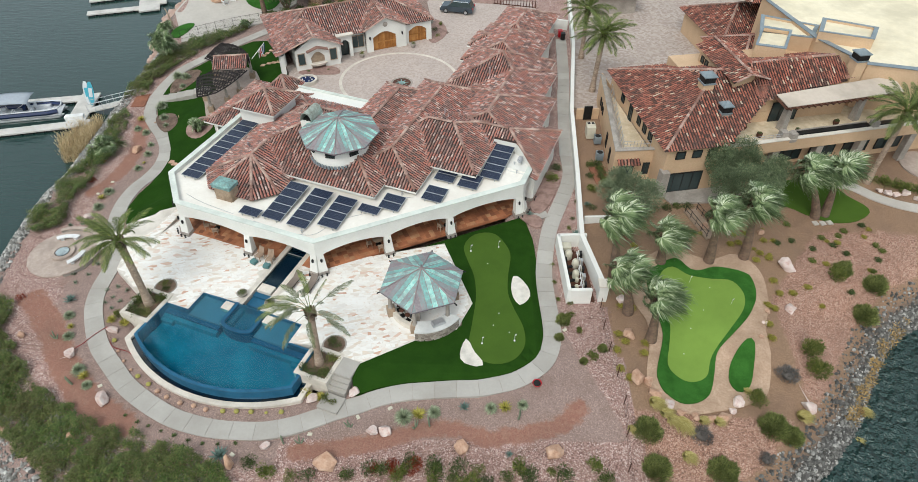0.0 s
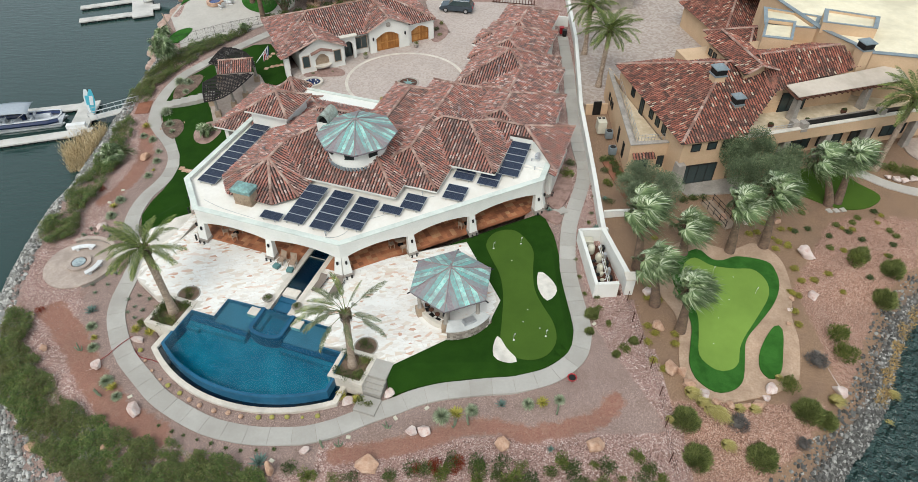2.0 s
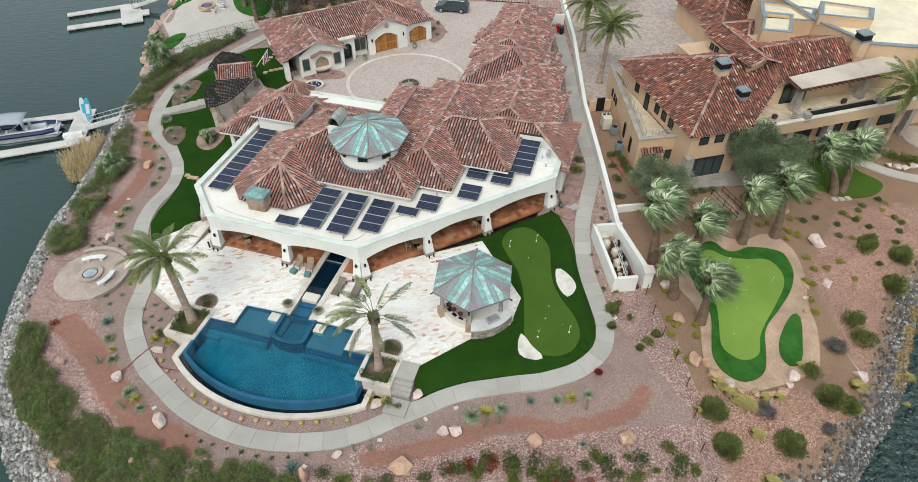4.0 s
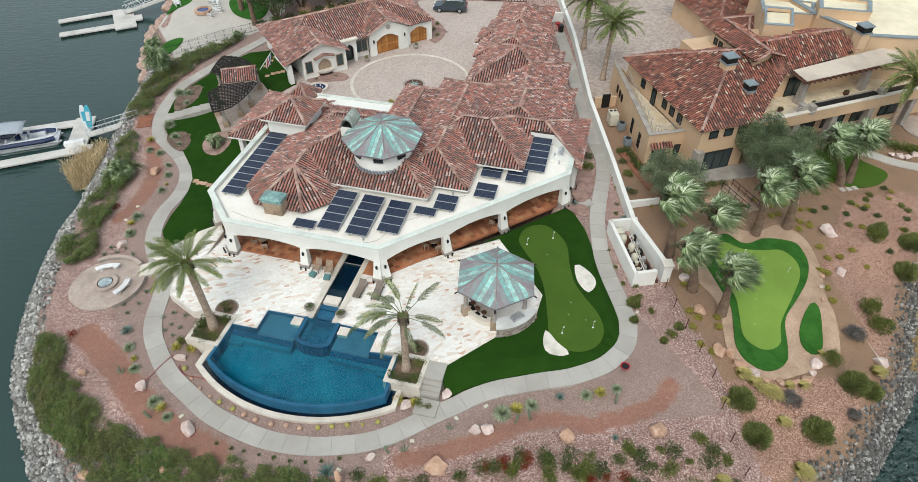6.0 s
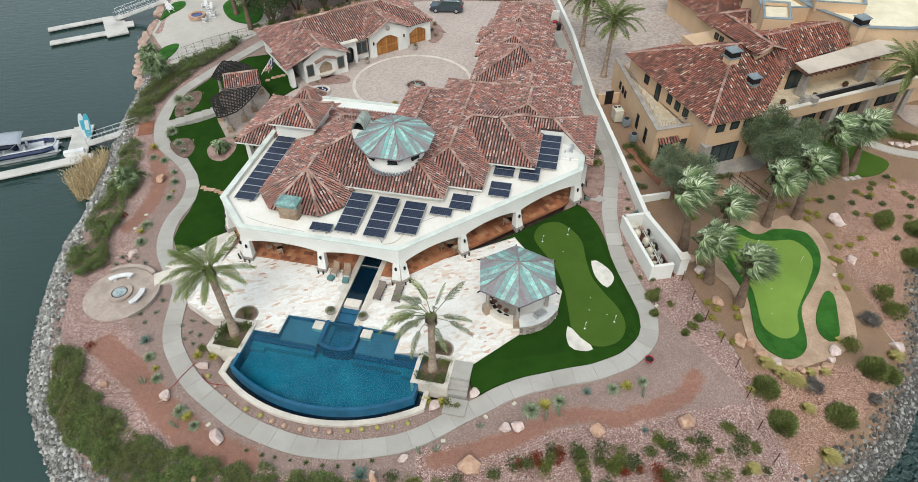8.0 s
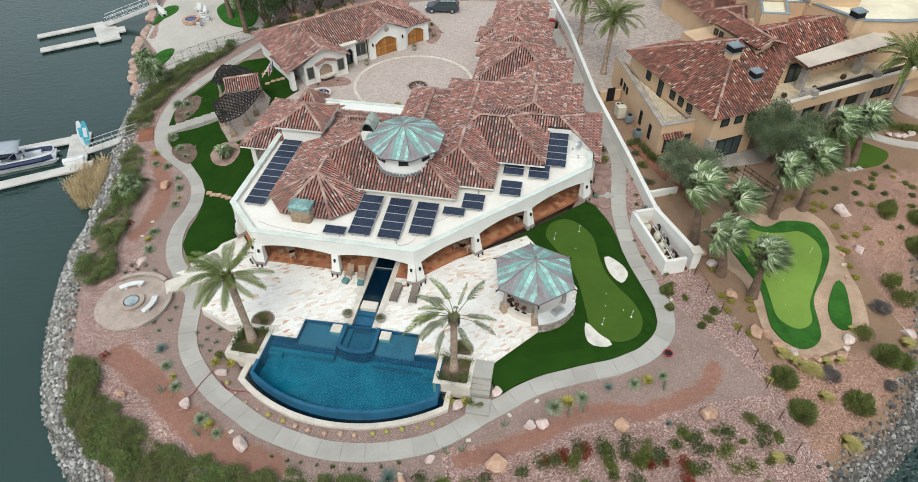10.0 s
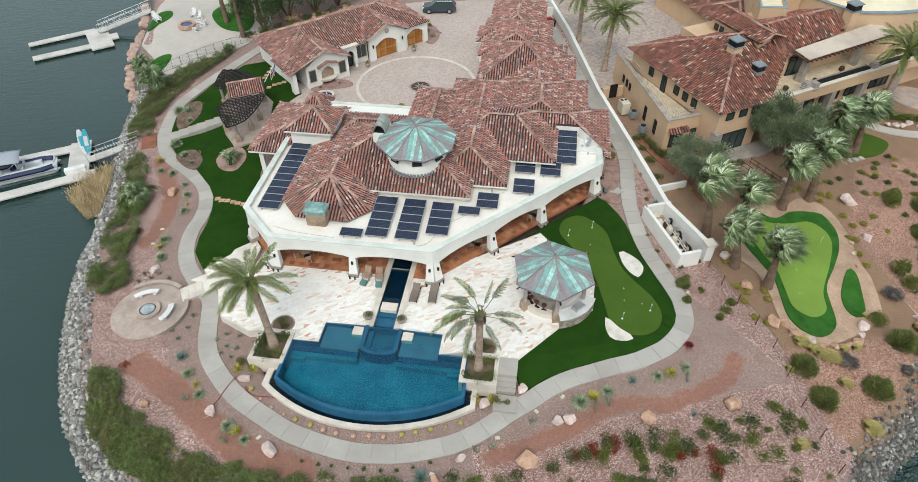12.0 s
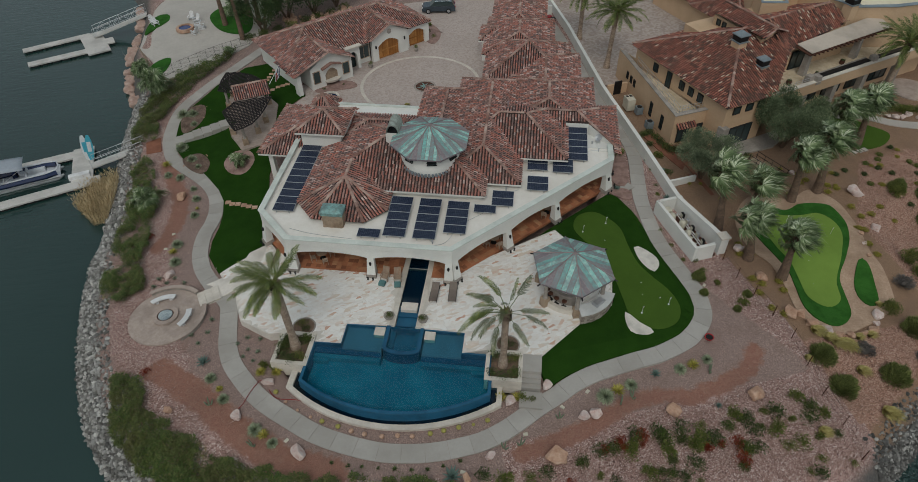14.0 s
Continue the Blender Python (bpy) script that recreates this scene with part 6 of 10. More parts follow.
garage_door(13.55, 28.2, 3.4, 2.65)
garage_door(18.5, 28.7, 2.75, 2.35)
for v in (11.45, 16.0):
    Kit().lathe([(0.02, -0.25), (0.1, -0.15), (0.12, 0.15), (0.05, 0.25), (0.01, 0.3)], (v, 27.65, 2.0), 8).part("wall_lantern", STEELDARK, casita, "black iron wall lantern")

# ---- neighbour's two-storey tan house ----
NBR = pose(15.8, 51.0, 0, 0, 0, 11.5)
nbr = empty("neighbour_house", NBR, "tan stucco two-storey house with flashed red tile roofs", "house")
Q = Roofs(TILES_N, 0.29)
Q.slope([(0, 0, 5.55), (6.5, 0, 5.55), (12.5, 4.6, 7.5), (14, 8.2, 9.05), (8.2, 8.2, 9.05)])
Q.slope([(0, 16.4, 5.55), (0, 0, 5.55), (8.2, 8.2, 9.05)])
Q.slope([(16.4, 16.4, 5.55), (0, 16.4, 5.55), (8.2, 8.2, 9.05), (14, 8.2, 9.05)])
for a, b in (((8.2, 8.2, 9.05), (0, 0, 5.55)), ((8.2, 8.2, 9.05), (0, 16.4, 5.55)), ((8.2, 8.2, 9.05), (12, 8.2, 9.05))):
    Q.cap(a, b)
Q.slope([(11.4, 4.35, 7.3), (23.1, 6.45, 7.6), (21.6, 8.3, 9.5), (11.4, 8.2, 9.45)])
Q.slope([(21.5, 8.4, 9.5), (21.5, 12.2, 7.8), (11.4, 12.2, 7.8), (11.4, 8.2, 9.45)])
Q.cap((11.6, 8.2, 9.45), (21.5, 8.4, 9.5))
Q.slope([(8.65, 5.25, 9.05), (10.5, 5.65, 9.72), (10.5, 13.8, 9.8), (8.7, 13.8, 9.05)])
Q.slope([(10.5, 5.65, 9.72), (13.25, 6.35, 8.5), (13.25, 13.8, 8.6), (10.5, 13.8, 9.8)])
Q.cap((10.5, 5.65, 9.74), (10.5, 13.8, 9.82))
Q.cap((10.5, 5.65, 9.62), (8.65, 5.25, 9.0))
Q.cap((10.5, 5.65, 9.62), (13.25, 6.35, 8.45))
# roofs behind
Q.hip(15.2, 25.0, 14.0, 24.0, 4.6, (18.5, 19.0), (20.5, 19.0), 6.9)
Q.hip(18.0, 32.0, 23.5, 36.0, 3.3, (23, 30), (27, 30), 6.0)
Q.hip(22.0, 40.0, 26.0, 36.0, 7.6, (27, 31), (35, 31), 9.9)
Q.w.kits.clear()
Q.w.prism([(0.6, 0.5), (6.3, 0.5), (6.3, 5.2), (15.8, 5.2), (15.8, 15.8), (0.6, 15.8)], -0.3, 5.5)
Q.w.prism([(6.4, 5.2), (22.4, 5.4), (22.4, 15), (6.4, 15)], 3.5, 7.35)
Q.w.prism([(15.8, 15), (24, 15), (24, 23.5), (15.8, 23.5)], -0.3, 4.5).prism([(18.6, 24), (31, 24), (31, 35), (18.6, 35)], -0.3, 3.25)
Q.w.prism([(9.1, 6.0), (12.9, 6.85), (12.9, 13.4), (9.1, 13.4)], 6.5, 8.55)
Q.w.put([(9.1, 6.0, 8.5), (12.9, 6.85, 8.5), (10.55, 6.3, 9.6)], [(0, 1, 2)])
Q.build(nbr, TAN)


def flat_block(pts, z0, z1, cap=0.5, drop=0.35):
    """A flat-roofed block with a raised blue-grey rim."""
    cx, cy = sum(p[0] for p in pts) / len(pts), sum(p[1] for p in pts) / len(pts)
    inn = [(x + (cx - x) * cap / max(0.1, math.hypot(cx - x, cy - y)) * 1.3, y + (cy - y) * cap / max(0.1, math.hypot(cx - x, cy - y)) * 1.3) for x, y in pts]
    Kit().prism(pts, z0, z1 - drop - 0.02).part("block_wall", TAN, nbr, "tan stucco block")
    Kit().prism(inn, z1 - drop - 0.06, z1 - drop).part("flat_roof", CREAMROOF, nbr, "cream coated flat roof")
    Kit().ring(pts, inn, z1 - drop - 0.05, z1 - 0.07).part("parapet", TAN, nbr)
    o = [(x - (cx - x) * 0.01, y - (cy - y) * 0.01) for x, y in pts]
    Kit().ring(o, inn, z1 - 0.07, z1).part("parapet_cap", BLUECAP, nbr, "blue-grey metal parapet cap")


flat_block([(22.1, 12.7), (23.9, 6.4), (28, 4.5), (46, 0.5), (47, 20), (36, 25), (22, 24)], 3.0, 9.3, 0.45, 0.3)
flat_block([(24.3, 15.6), (21.9, 12.5), (26.6, 9.75), (28.9, 12.3)], 8.9, 10.2, 0.4, 0.3)
flat_block([(14.3, 11.8), (17.0, 10.35), (20.1, 14.4), (17.4, 16.0)], 6.0, 9.6, 0.4, 0.45)
flat_block([(16.9, 15.4), (22.0, 13.1), (24.5, 15.9), (19.5, 19.7)], 5.0, 9.15, 0.4, 0.3)


def chimney(p, q, z0, z1, size, mat):
    c = empty("chimney", NBR @ pose(p, q, z0), "stucco chimney with a dark glazed metal cap", "chimney", "neighbour chimneys")
    Kit().box((0, 0, 0), (size, size, z1 - z0)).part("shaft", mat, c)
    Kit().box((0, 0, z1 - z0), (size * 1.18, size * 1.18, 0.12)).part("shoulder", BLUECAP, c)
    Kit().box((0, 0, z1 - z0 + 0.14), (size * 1.0, size * 1.0, 0.6)).part("cage", STEELDARK, c, "black mesh cage")
    k = Kit()
    s = size * 0.6
    k.put([(-s, -s, 0), (s, -s, 0), (s, s, 0), (-s, s, 0), (0, 0, 0.42), (-s, -s, -.1), (s, -s, -.1), (s, s, -.1), (-s, s, -.1)], [(0, 1, 4), (1, 2, 4), (2, 3, 4), (3, 0, 4), (5, 6, 1, 0), (6, 7, 2, 1), (7, 8, 3, 2), (8, 5, 0, 3)])
    k.part("hood", BLUECAP, c, "grey metal pyramid hood", at=pose(0, 0, z1 - z0 + 0.84))


chimney(6.45, 6.55, 6.8, 8.75, 1.15, TAN)
chimney(7.3, 3.5, 4.0, 7.1, 0.95, STONE_COL)
chimney(22.9, 6.7, 7.0, 9.7, 1.15, TAN)
# west wing with its roof terrace
WING = [(-3.3, 3.4), (0.7, 3.0), (0.7, 18.8), (0.5, 18.8)]
WING_IN = [(-2.85, 3.75), (0.62, 3.4), (0.62, 17.6), (0.55, 17.6)]
WALK_IN = [(-2.25, 4.1), (0.6, 3.75), (0.6, 15.4), (0.5, 15.4)]
Kit().prism(WING, -0.3, 3.0).part("wing_wall", TAN, nbr)
Kit().prism(WALK_IN, 2.98, 3.08).part("terrace_floor", PAVERS_N, nbr, "buff tiled roof terrace")
Kit().ring(WING, WING_IN, 3.0, 3.75).part("terrace_parapet", TAN, nbr)
Kit().ring(WING_IN, WALK_IN, 3.0, 3.3).part("gutter_strip", STONE_COL, nbr, "dark slatted strip inside the parapet")
Kit().band([(-3.4, 3.3), (0.4, 18.8)], [(-2.8, 3.75), (0.68, 17.8)], 3.75, 3.83).part("parapet_cap", STONE_COL, nbr)
Kit().band([(-3.4, 3.3), (0.7, 2.9)], [(-2.8, 3.75), (0.7, 3.4)], 3.752, 3.832).part("parapet_cap", STONE_COL, nbr)
RAIL = [(0.5, 15.2), (-2.25, 4.1), (0.5, 3.78)]
for (p0, q0), (p1, q1) in zip(RAIL, RAIL[1:]):
    for h in (3.55, 3.95, 4.3):
        Kit().tube([(p0, q0, h), (p1, q1, h)], 0.022, 5).part("terrace_rail", ALU, nbr, "thin grey terrace railing")
    for k_ in range(9):
        x_, y_ = p0 + (p1 - p0) * k_ / 8, q0 + (q1 - q0) * k_ / 8
        Kit().tube([(x_, y_, 3.0), (x_, y_, 4.3)], 0.02, 5).part("baluster", ALU, nbr)
for f_, w_, h in ((0.16, 0.6, 1.7), (0.34, 0.6, 1.7), (0.66, 0.5, 0.9), (0.72, 0.5, 0.9), (0.79, 0.5, 0.9)):
    window(nbr, pose(-3.3 + 3.8 * f_ - 0.03, 3.4 + 15.4 * f_, 0.6 if h > 1 else 1.5, 0, 0, -103.9), w_, h)
window(nbr, pose(-1.9, 3.25, 0.3, 0, 0, -6), 1.5, 1.8, name="arched_window")
aw, awb = Kit(), Kit()
tile_slope(aw, awb, [(-3.0, 2.75, 2.3), (-0.7, 2.5, 2.3), (-0.7, 3.2, 2.75), (-3.0, 3.45, 2.75)], 0.33)
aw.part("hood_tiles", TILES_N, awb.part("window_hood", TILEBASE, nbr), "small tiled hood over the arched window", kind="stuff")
window(nbr, pose(0.1, 3.05, 0.8, 0, 0, -6), 0.7, 1.4)
for q in (4.4, 5.9, 7.4, 9.6, 12.0):
    window(nbr, pose(0.55, q, 3.9 if q != 9.6 else 3.1, 0, 0, -90), 0.8, 1.0 if q != 9.6 else 1.9)
for p in (2.0, 3.7, 5.3):
    window(nbr, pose(p, 0.45, 4.2), 0.95, 0.85, mullions=0)
window(nbr, pose(2.9, 0.45, 0.2), 4.0, 2.3, mullions=3, name="sliding_door", label="wide dark glazed sliding doors")
Kit().box((0.75, 0.35, -0.2), (0.85, 1.0, 3.2), 0, 0.9).part("stone_pier", STONE_COL, nbr, "grey stone corner pier")
# raised terrace towards the lake
def edge_q(p):
    """The lake-side edge of the upper terrace."""
    return 0.9 + 0.036 * (p - 7)


TZ = 4.3
Kit().prism([(6.4, edge_q(6.4) + 0.3), (36, edge_q(36) + 0.3), (36, 6.8), (23.4, 6.8), (6.4, 6.0)], 3.75, TZ).part("terrace_slab", PAVERS_N, nbr, "buff flagged upper terrace")
Kit().prism([(6.4, 3.0), (36, 3.6), (36, 6.6), (6.4, 6)], -0.3, 3.75).part("lower_wall", TAN, nbr)
Kit().prism([(6.4, edge_q(6.4)), (36, edge_q(36)), (36, edge_q(36) + 0.38), (6.4, edge_q(6.4) + 0.38)], 3.35, 4.62).part("terrace_fascia", TAN, nbr, "tan stucco terrace edge")
Kit().prism([(6.35, edge_q(6.4) - 0.06), (36, edge_q(36) - 0.06), (36, edge_q(36) + 0.44), (6.35, edge_q(6.4) + 0.44)], 4.62, 4.7).part("terrace_coping", COPING, nbr, "pale coping on the terrace edge")
for p, dq in ((13.5, 0.75), (14.25, 0.3), (23.7, 0.55)):
    Kit().box((p, edge_q(p) + dq, TZ), (0.72, 0.72, 0.95), 2, 0.96).part("stone_post", STONE_COL, nbr, "stone parapet post")
for p, q in ((14.4, 3.6), (22.9, 4.05)):
    Kit().box((p, q, TZ), (0.75, 0.75, 3.0), 10, 0.72).part("stone_column", STONE_COL, nbr, "rough stone veranda column")
Kit().box((19.0, edge_q(19) + 0.85, TZ), (8.7, 0.55, 0.45), 2.1).part("planter_trough", STEELDARK, nbr, "dark metal trough along the terrace")
Kit().box((19.0, edge_q(19) + 1.25, TZ + 0.4), (8.7, 0.16, 0.1), 2.1).part("trough_rail", STONE_COL, nbr, "pale rail behind the trough")
Kit().box((28.0, edge_q(28) + 0.85, TZ), (7.6, 0.55, 0.45), 2.1).part("planter_trough", STEELDARK, nbr, "dark metal trough along the terrace")
for p0, p1 in ((7.2, 13.2),):
    for h in (0.55, 0.8):
        Kit().tube([(p0, edge_q(p0) + 0.5, TZ + h), (p1, edge_q(p1) + 0.5, TZ + h)], 0.025, 5).part("terrace_rail", ALU, nbr, "thin grey terrace railing")
    for k_ in range(7):
        x_ = p0 + (p1 - p0) * k_ / 6
        Kit().tube([(x_, edge_q(x_) + 0.5, TZ), (x_, edge_q(x_) + 0.5, TZ + 0.8)], 0.022, 5).part("baluster", ALU, nbr)
A4 = [(13.25, 4.6, 7.82), (13.5, 2.65, 7.5), (26.8, 3.5, 7.5), (27.0, 5.9, 8.0)]
awn = Kit().put(A4 + [(x, y, z - 0.07) for x, y, z in A4], [(0, 1, 2, 3), (7, 6, 5, 4), (0, 4, 5, 1), (1, 5, 6, 2), (2, 6, 7, 3), (3, 7, 4, 0)])
awn.part("awning", AWNING, nbr, "large flat beige shade awning")
Kit().tube([(13.45, 2.72, 7.25), (26.7, 3.57, 7.25)], 0.15, 4).part("awning_beam", IRON, nbr, "dark red timber beam")
Kit().tube([(13.25, 4.6, 7.5), (13.45, 2.7, 7.25)], 0.15, 4).part("awning_beam", IRON, nbr, "dark red timber beam")
for i in range(20):
    t = i / 19
    Kit().box((13.6 + 12.9 * t, 2.72 + 0.83 * t, 7.3), (0.1, 0.95, 0.15), 4).part("rafter_tail", IRON, nbr, "dark red timber rafter tail")
window(nbr, pose(9.4, 5.1, 4.31), 3.2, 2.2, mullions=2, name="terrace_door", label="dark glazed terrace door")
window(nbr, pose(15.2, 5.1, 4.31), 3.0, 2.2, mullions=2, name="terrace_door", label="dark glazed terrace door")
for p in (16, 20, 24, 28):
    window(nbr, pose(p, 2.93 + 0.02 * (p - 6), 0.6, 0, 0, 1.2), 3.0, 2.2, mullions=2)
for p in (13, 18, 23, 29):
    Kit().box((p, edge_q(p) + 0.45, -0.3), (0.7, 0.7, 3.63)).part("stone_pier", STONE_COL, nbr, "grey stone pier under the terrace")
for q in (6.6, 7.5):
    window(nbr, pose(9.05, q + 5.0, 7.6, 0, 0, -90), 0.6, 0.7, mullions=0)
Kit().prism([(0.9, 0.0), (1.3, -1.4), (6.5, -1.8), (9.5, -0.8), (9.5, 0.4), (0.9, 0.4)], -0.3, 0.24).part("lower_patio", STONE_COL, nbr, "grey stone ground-floor patio")
# the next house along the drive, only its near corner in view
gate = empty("gatehouse", pose(15.5, 93.5, 0, 0, 0, 8), "small stone outbuilding with a red tile roof", "house")
K = Roofs(TILES_N, 0.29)
K.hip(-1, 7, 0, 8, 3.0, (3, 4), (3, 4), 4.8)
K.w.kits.clear()
K.build(gate, STONE_COL)
Kit().prism([(-0.2, 0.8), (6.2, 0.8), (6.2, 7.2), (-0.2, 7.2)], -0.2, 2.9).part("stone_wall", STONE_COL, gate)

# ---- boundary wall and pump enclosure ----
wl = empty("boundary_wall", pose(0, 0, 0), "long white stucco boundary wall between the two gardens", "wall", kind="structure")
for step, ((x0, y0), (x1, y1)) in enumerate(zip(WALL_LINE, WALL_LINE[1:])):
    ln = math.hypot(x1 - x0, y1 - y0)
    m = pose((x0 + x1) / 2, (y0 + y1) / 2, 0, 0, 0, math.degrees(math.atan2(y1 - y0, x1 - x0)))
    Kit().box((0, 0, -0.8), (ln + 0.2, 0.32 + 0.008 * step, 2.05)).part("wall_run", STUCCO, wl, at=m)
    Kit().box((0, 0, 1.25 + 0.008 * step), (ln + 0.2, 0.42, 0.09)).part("wall_cap", STUCCO, wl, at=m)
Kit().box((8.9, 37.7, -0.8), (0.75, 0.75, 2.2)).part("end_pier", STUCCO, wl, "white stucco end pier")
Kit().box((8.9, 37.7, 1.4), (0.95, 0.95, 0.14)).part("pier_cap", COPING, wl)
pump = empty("pump_enclosure", pose(6.9, 40.6, 0, 0, 0, 3), "open white stucco enclosure for the pool pumps", "enclosure")
Kit().box((-1.1, 0, -0.8), (0.3, 7.0, 2.0)).part("side_wall", STUCCO, pump)
Kit().box((-0.1, -3.4, -0.8), (1.8, 0.3, 2.0)).part("end_wall", STUCCO, pump)
Kit().box((0.2, 3.4, -0.8), (2.6, 0.3, 2.0)).part("end_wall", STUCCO, pump)
Kit().box((0.0, 0, -0.6), (2.4, 6.8, 0.32)).part("slab", IRON, pump, "dark brown equipment slab")


def pool_pump(x, y, rot):
    p = empty("pool_pump", pose(x, y, -0.28, 0, 0, rot), "cream and black pool pump on the enclosure slab", "pump", "pool pumps")
    Kit().tube([(-0.3, 0, 0.2), (0.15, 0, 0.2)], 0.13, 10).part("motor", STEELDARK, p)
    Kit().lathe([(0.17, 0.0), (0.19, 0.1), (0.19, 0.35), (0.15, 0.42), (0.05, 0.45)], (0.32, 0, 0), 12).part("strainer", PALEPOLY, p, "cream plastic strainer pot")
    Kit().tube([(0.32, 0, 0.3), (0.62, 0, 0.3), (0.62, 0, 0.75)], 0.045, 8).part("pipe", WHITE, p, "white plastic pipe")


for i in range(4):
    pool_pump(6.55 + 0.1 * (i % 2), 38.6 + 0.85 * i, 10)
for x, y, r, h in ((6.5, 42.4, 0.36, 1.0), (7.0, 41.3, 0.32, 0.95), (6.9, 40.0, 0.3, 0.9)):
    t = Kit().lathe([(r * .9, 0), (r, 0.1), (r, h * 0.7), (r * 0.75, h * 0.9), (r * 0.2, h), (0.02, h + .05)], (0, 0, 0), 14).thing("filter_tank", PALEPOLY, "cream plastic pool filter tank", "filter", "filter tanks", at=pose(x, y, -0.28), smooth=True)
Kit().box((0, 0, 0), (0.8, 0.7, 0.8)).thing("pool_heater", PALEPOLY, "cream boxy pool heater in the enclosure", "heater", at=pose(6.4, 43.3, -0.28))
for i, x in enumerate((6.15, 7.35)):
    pipe = Kit()
    for q in range(2):
        pipe.tube([(x + 0.12 * q, 38.2, 0.0 + 0.12 * q), (x + 0.12 * q, 40.5, 0.02 + 0.12 * q), (x + 0.12 * q, 43.0, 0.0 + 0.12 * q), (x + 0.12 * q, 43.0, -0.28)], 0.05, 8)
    pipe.thing("pipe_run", WHITE if i else RUBBER, "run of plumbing pipes along the enclosure wall", "pipes", "enclosure pipes")
for i in range(5):
    cab = empty("control_cabinet", pose(7.55, 38.5 + 0.95 * i, 0.05), "grey electrical control box on the enclosure wall", "control box", "enclosure control boxes")
    Kit().box((0, 0, 0), (0.22, 0.4, 0.55)).part("box", ALU if i % 2 else STEELDARK, cab)
    Kit().box((-0.12, 0, 0.05), (0.02, 0.34, 0.45)).part("door", PALEPOLY, cab)
for x, y in ((11.4, 60.4), (11.2, 57.3)):
    ac = empty("air_conditioner", pose(x, y, 0.2), "dark grey round-topped air conditioning unit", "air conditioner", "neighbour air conditioners")
    Kit().box((0, 0, 0), (0.74, 0.74, 0.85)).part("casing", BLUECAP, ac)
    Kit().lathe([(0.3, 0), (0.3, 0.04), (0.24, 0.06), (0.02, 0.05)], (0, 0, 0.85), 14).part("fan_grille", STEELDARK, ac, "black fan grille")
gen = empty("generator", pose(10.75, 61.75, 0.2), "cream metal standby generator cabinet", "generator")
Kit().box((0, 0, 0), (0.95, 1.3, 1.4)).part("cabinet", PALEPOLY, gen)
for i in (-0.3, 0.3):
    Kit().box((i * 0.75, 0.3, 1.4), (0.3, 0.3, 0.05)).part("vent", STEELDARK, gen, "black exhaust vent")
Kit().box((12.0, 49.0, 0.1), (0.4, 9.0, 0.12), 0).box((11.4, 52, 0.05), (1.6, 8.0, 0.12), 10).thing("brick_path", REDBRICK, "red brick path beside the tan house", "path", kind="structure")
Kit().box((0, 0, -0.3), (2.6, 0.3, 1.6)).thing("garden_wall", TAN, "short tan stucco garden wall with gate", "wall", kind="structure", at=pose(10.9, 65.6, 0, 0, 0, 4))
Kit().box((0, 0, 0), (0.95, 0.12, 1.75)).thing("garden_gate", STEELDARK, "dark steel garden gate between walls", "gate", at=pose(10.9, 65.4, 0, 0, 0, 4))
Kit().box((0, 0, -0.3), (3.0, 0.25, 1.2)).thing("garden_wall", STUCCO, "short white stucco cross wall", "wall", kind="structure", at=pose(9.9, 47.0, 0, 0, 0, 4))

# ---- poolside gazebo with curved bar ----
GZ = pose(-6.23, 35.98, 0, 0, 0, 0)
gaz = empty("gazebo", GZ, "hexagonal gazebo with stone posts and weathered copper roof", "gazebo")
turn = radians(-99.5)
copper_cone(gaz, (0, 0), 3.5, 3.08, 4.55, 6, 8, turn)
Kit().lathe([(0.06, 0), (0.12, 0.05), (0.05, 0.15), (0.07, 0.25), (0.01, 0.5)], (0, 0, 4.55), 8).part("finial", COPPER_SEAM, gaz)
for i in range(6):
    t = turn + i * math.pi / 3
    x, y = 2.75 * math.cos(t), 2.75 * math.sin(t)
    post = Kit().box((x, y, 0), (0.62, 0.62, 0.9), math.degrees(t)).part("stone_pedestal", STONE, gaz, "ledgestone pedestal")
    Kit().lathe([(0.22, 0.9), (0.2, 1.0), (0.17, 1.1), (0.15, 2.6), (0.2, 2.7), (0.22, 2.85)], (x, y, 0), 12).part("post", STONE_COL, post, "tapered cast stone post")
    a, b = (x, y), (2.75 * math.cos(t + math.pi / 3), 2.75 * math.sin(t + math.pi / 3))
    Kit().tube([(*a, 2.9), (*b, 2.9)], 0.12, 4).part("beam", WOODGREY, gaz, "timber ring beam")
    Kit().tube([(3.35 * math.cos(t), 3.35 * math.sin(t), 3.0), (3.75 * math.cos(t), 3.75 * math.sin(t), 2.9)], 0.07, 4).part("rafter_tip", STEELDARK, gaz, "dark rafter tip")
Kit().lathe([(3.0, -0.4), (3.0, 0.03), (0.1, 0.035)], (0, 0, 0), 24).part("gazebo_floor", FLAG, gaz, "pale stone floor")


def bar_arc(r0, r1, a0, a1, z0, z1, n=14):
    A = [(r0 * math.cos(t), r0 * math.sin(t)) for t in np.linspace(radians(a0), radians(a1), n)]
    B = [(r1 * math.cos(t), r1 * math.sin(t)) for t in np.linspace(radians(a0), radians(a1), n)]
    return Kit().band(B, A, z0, z1)


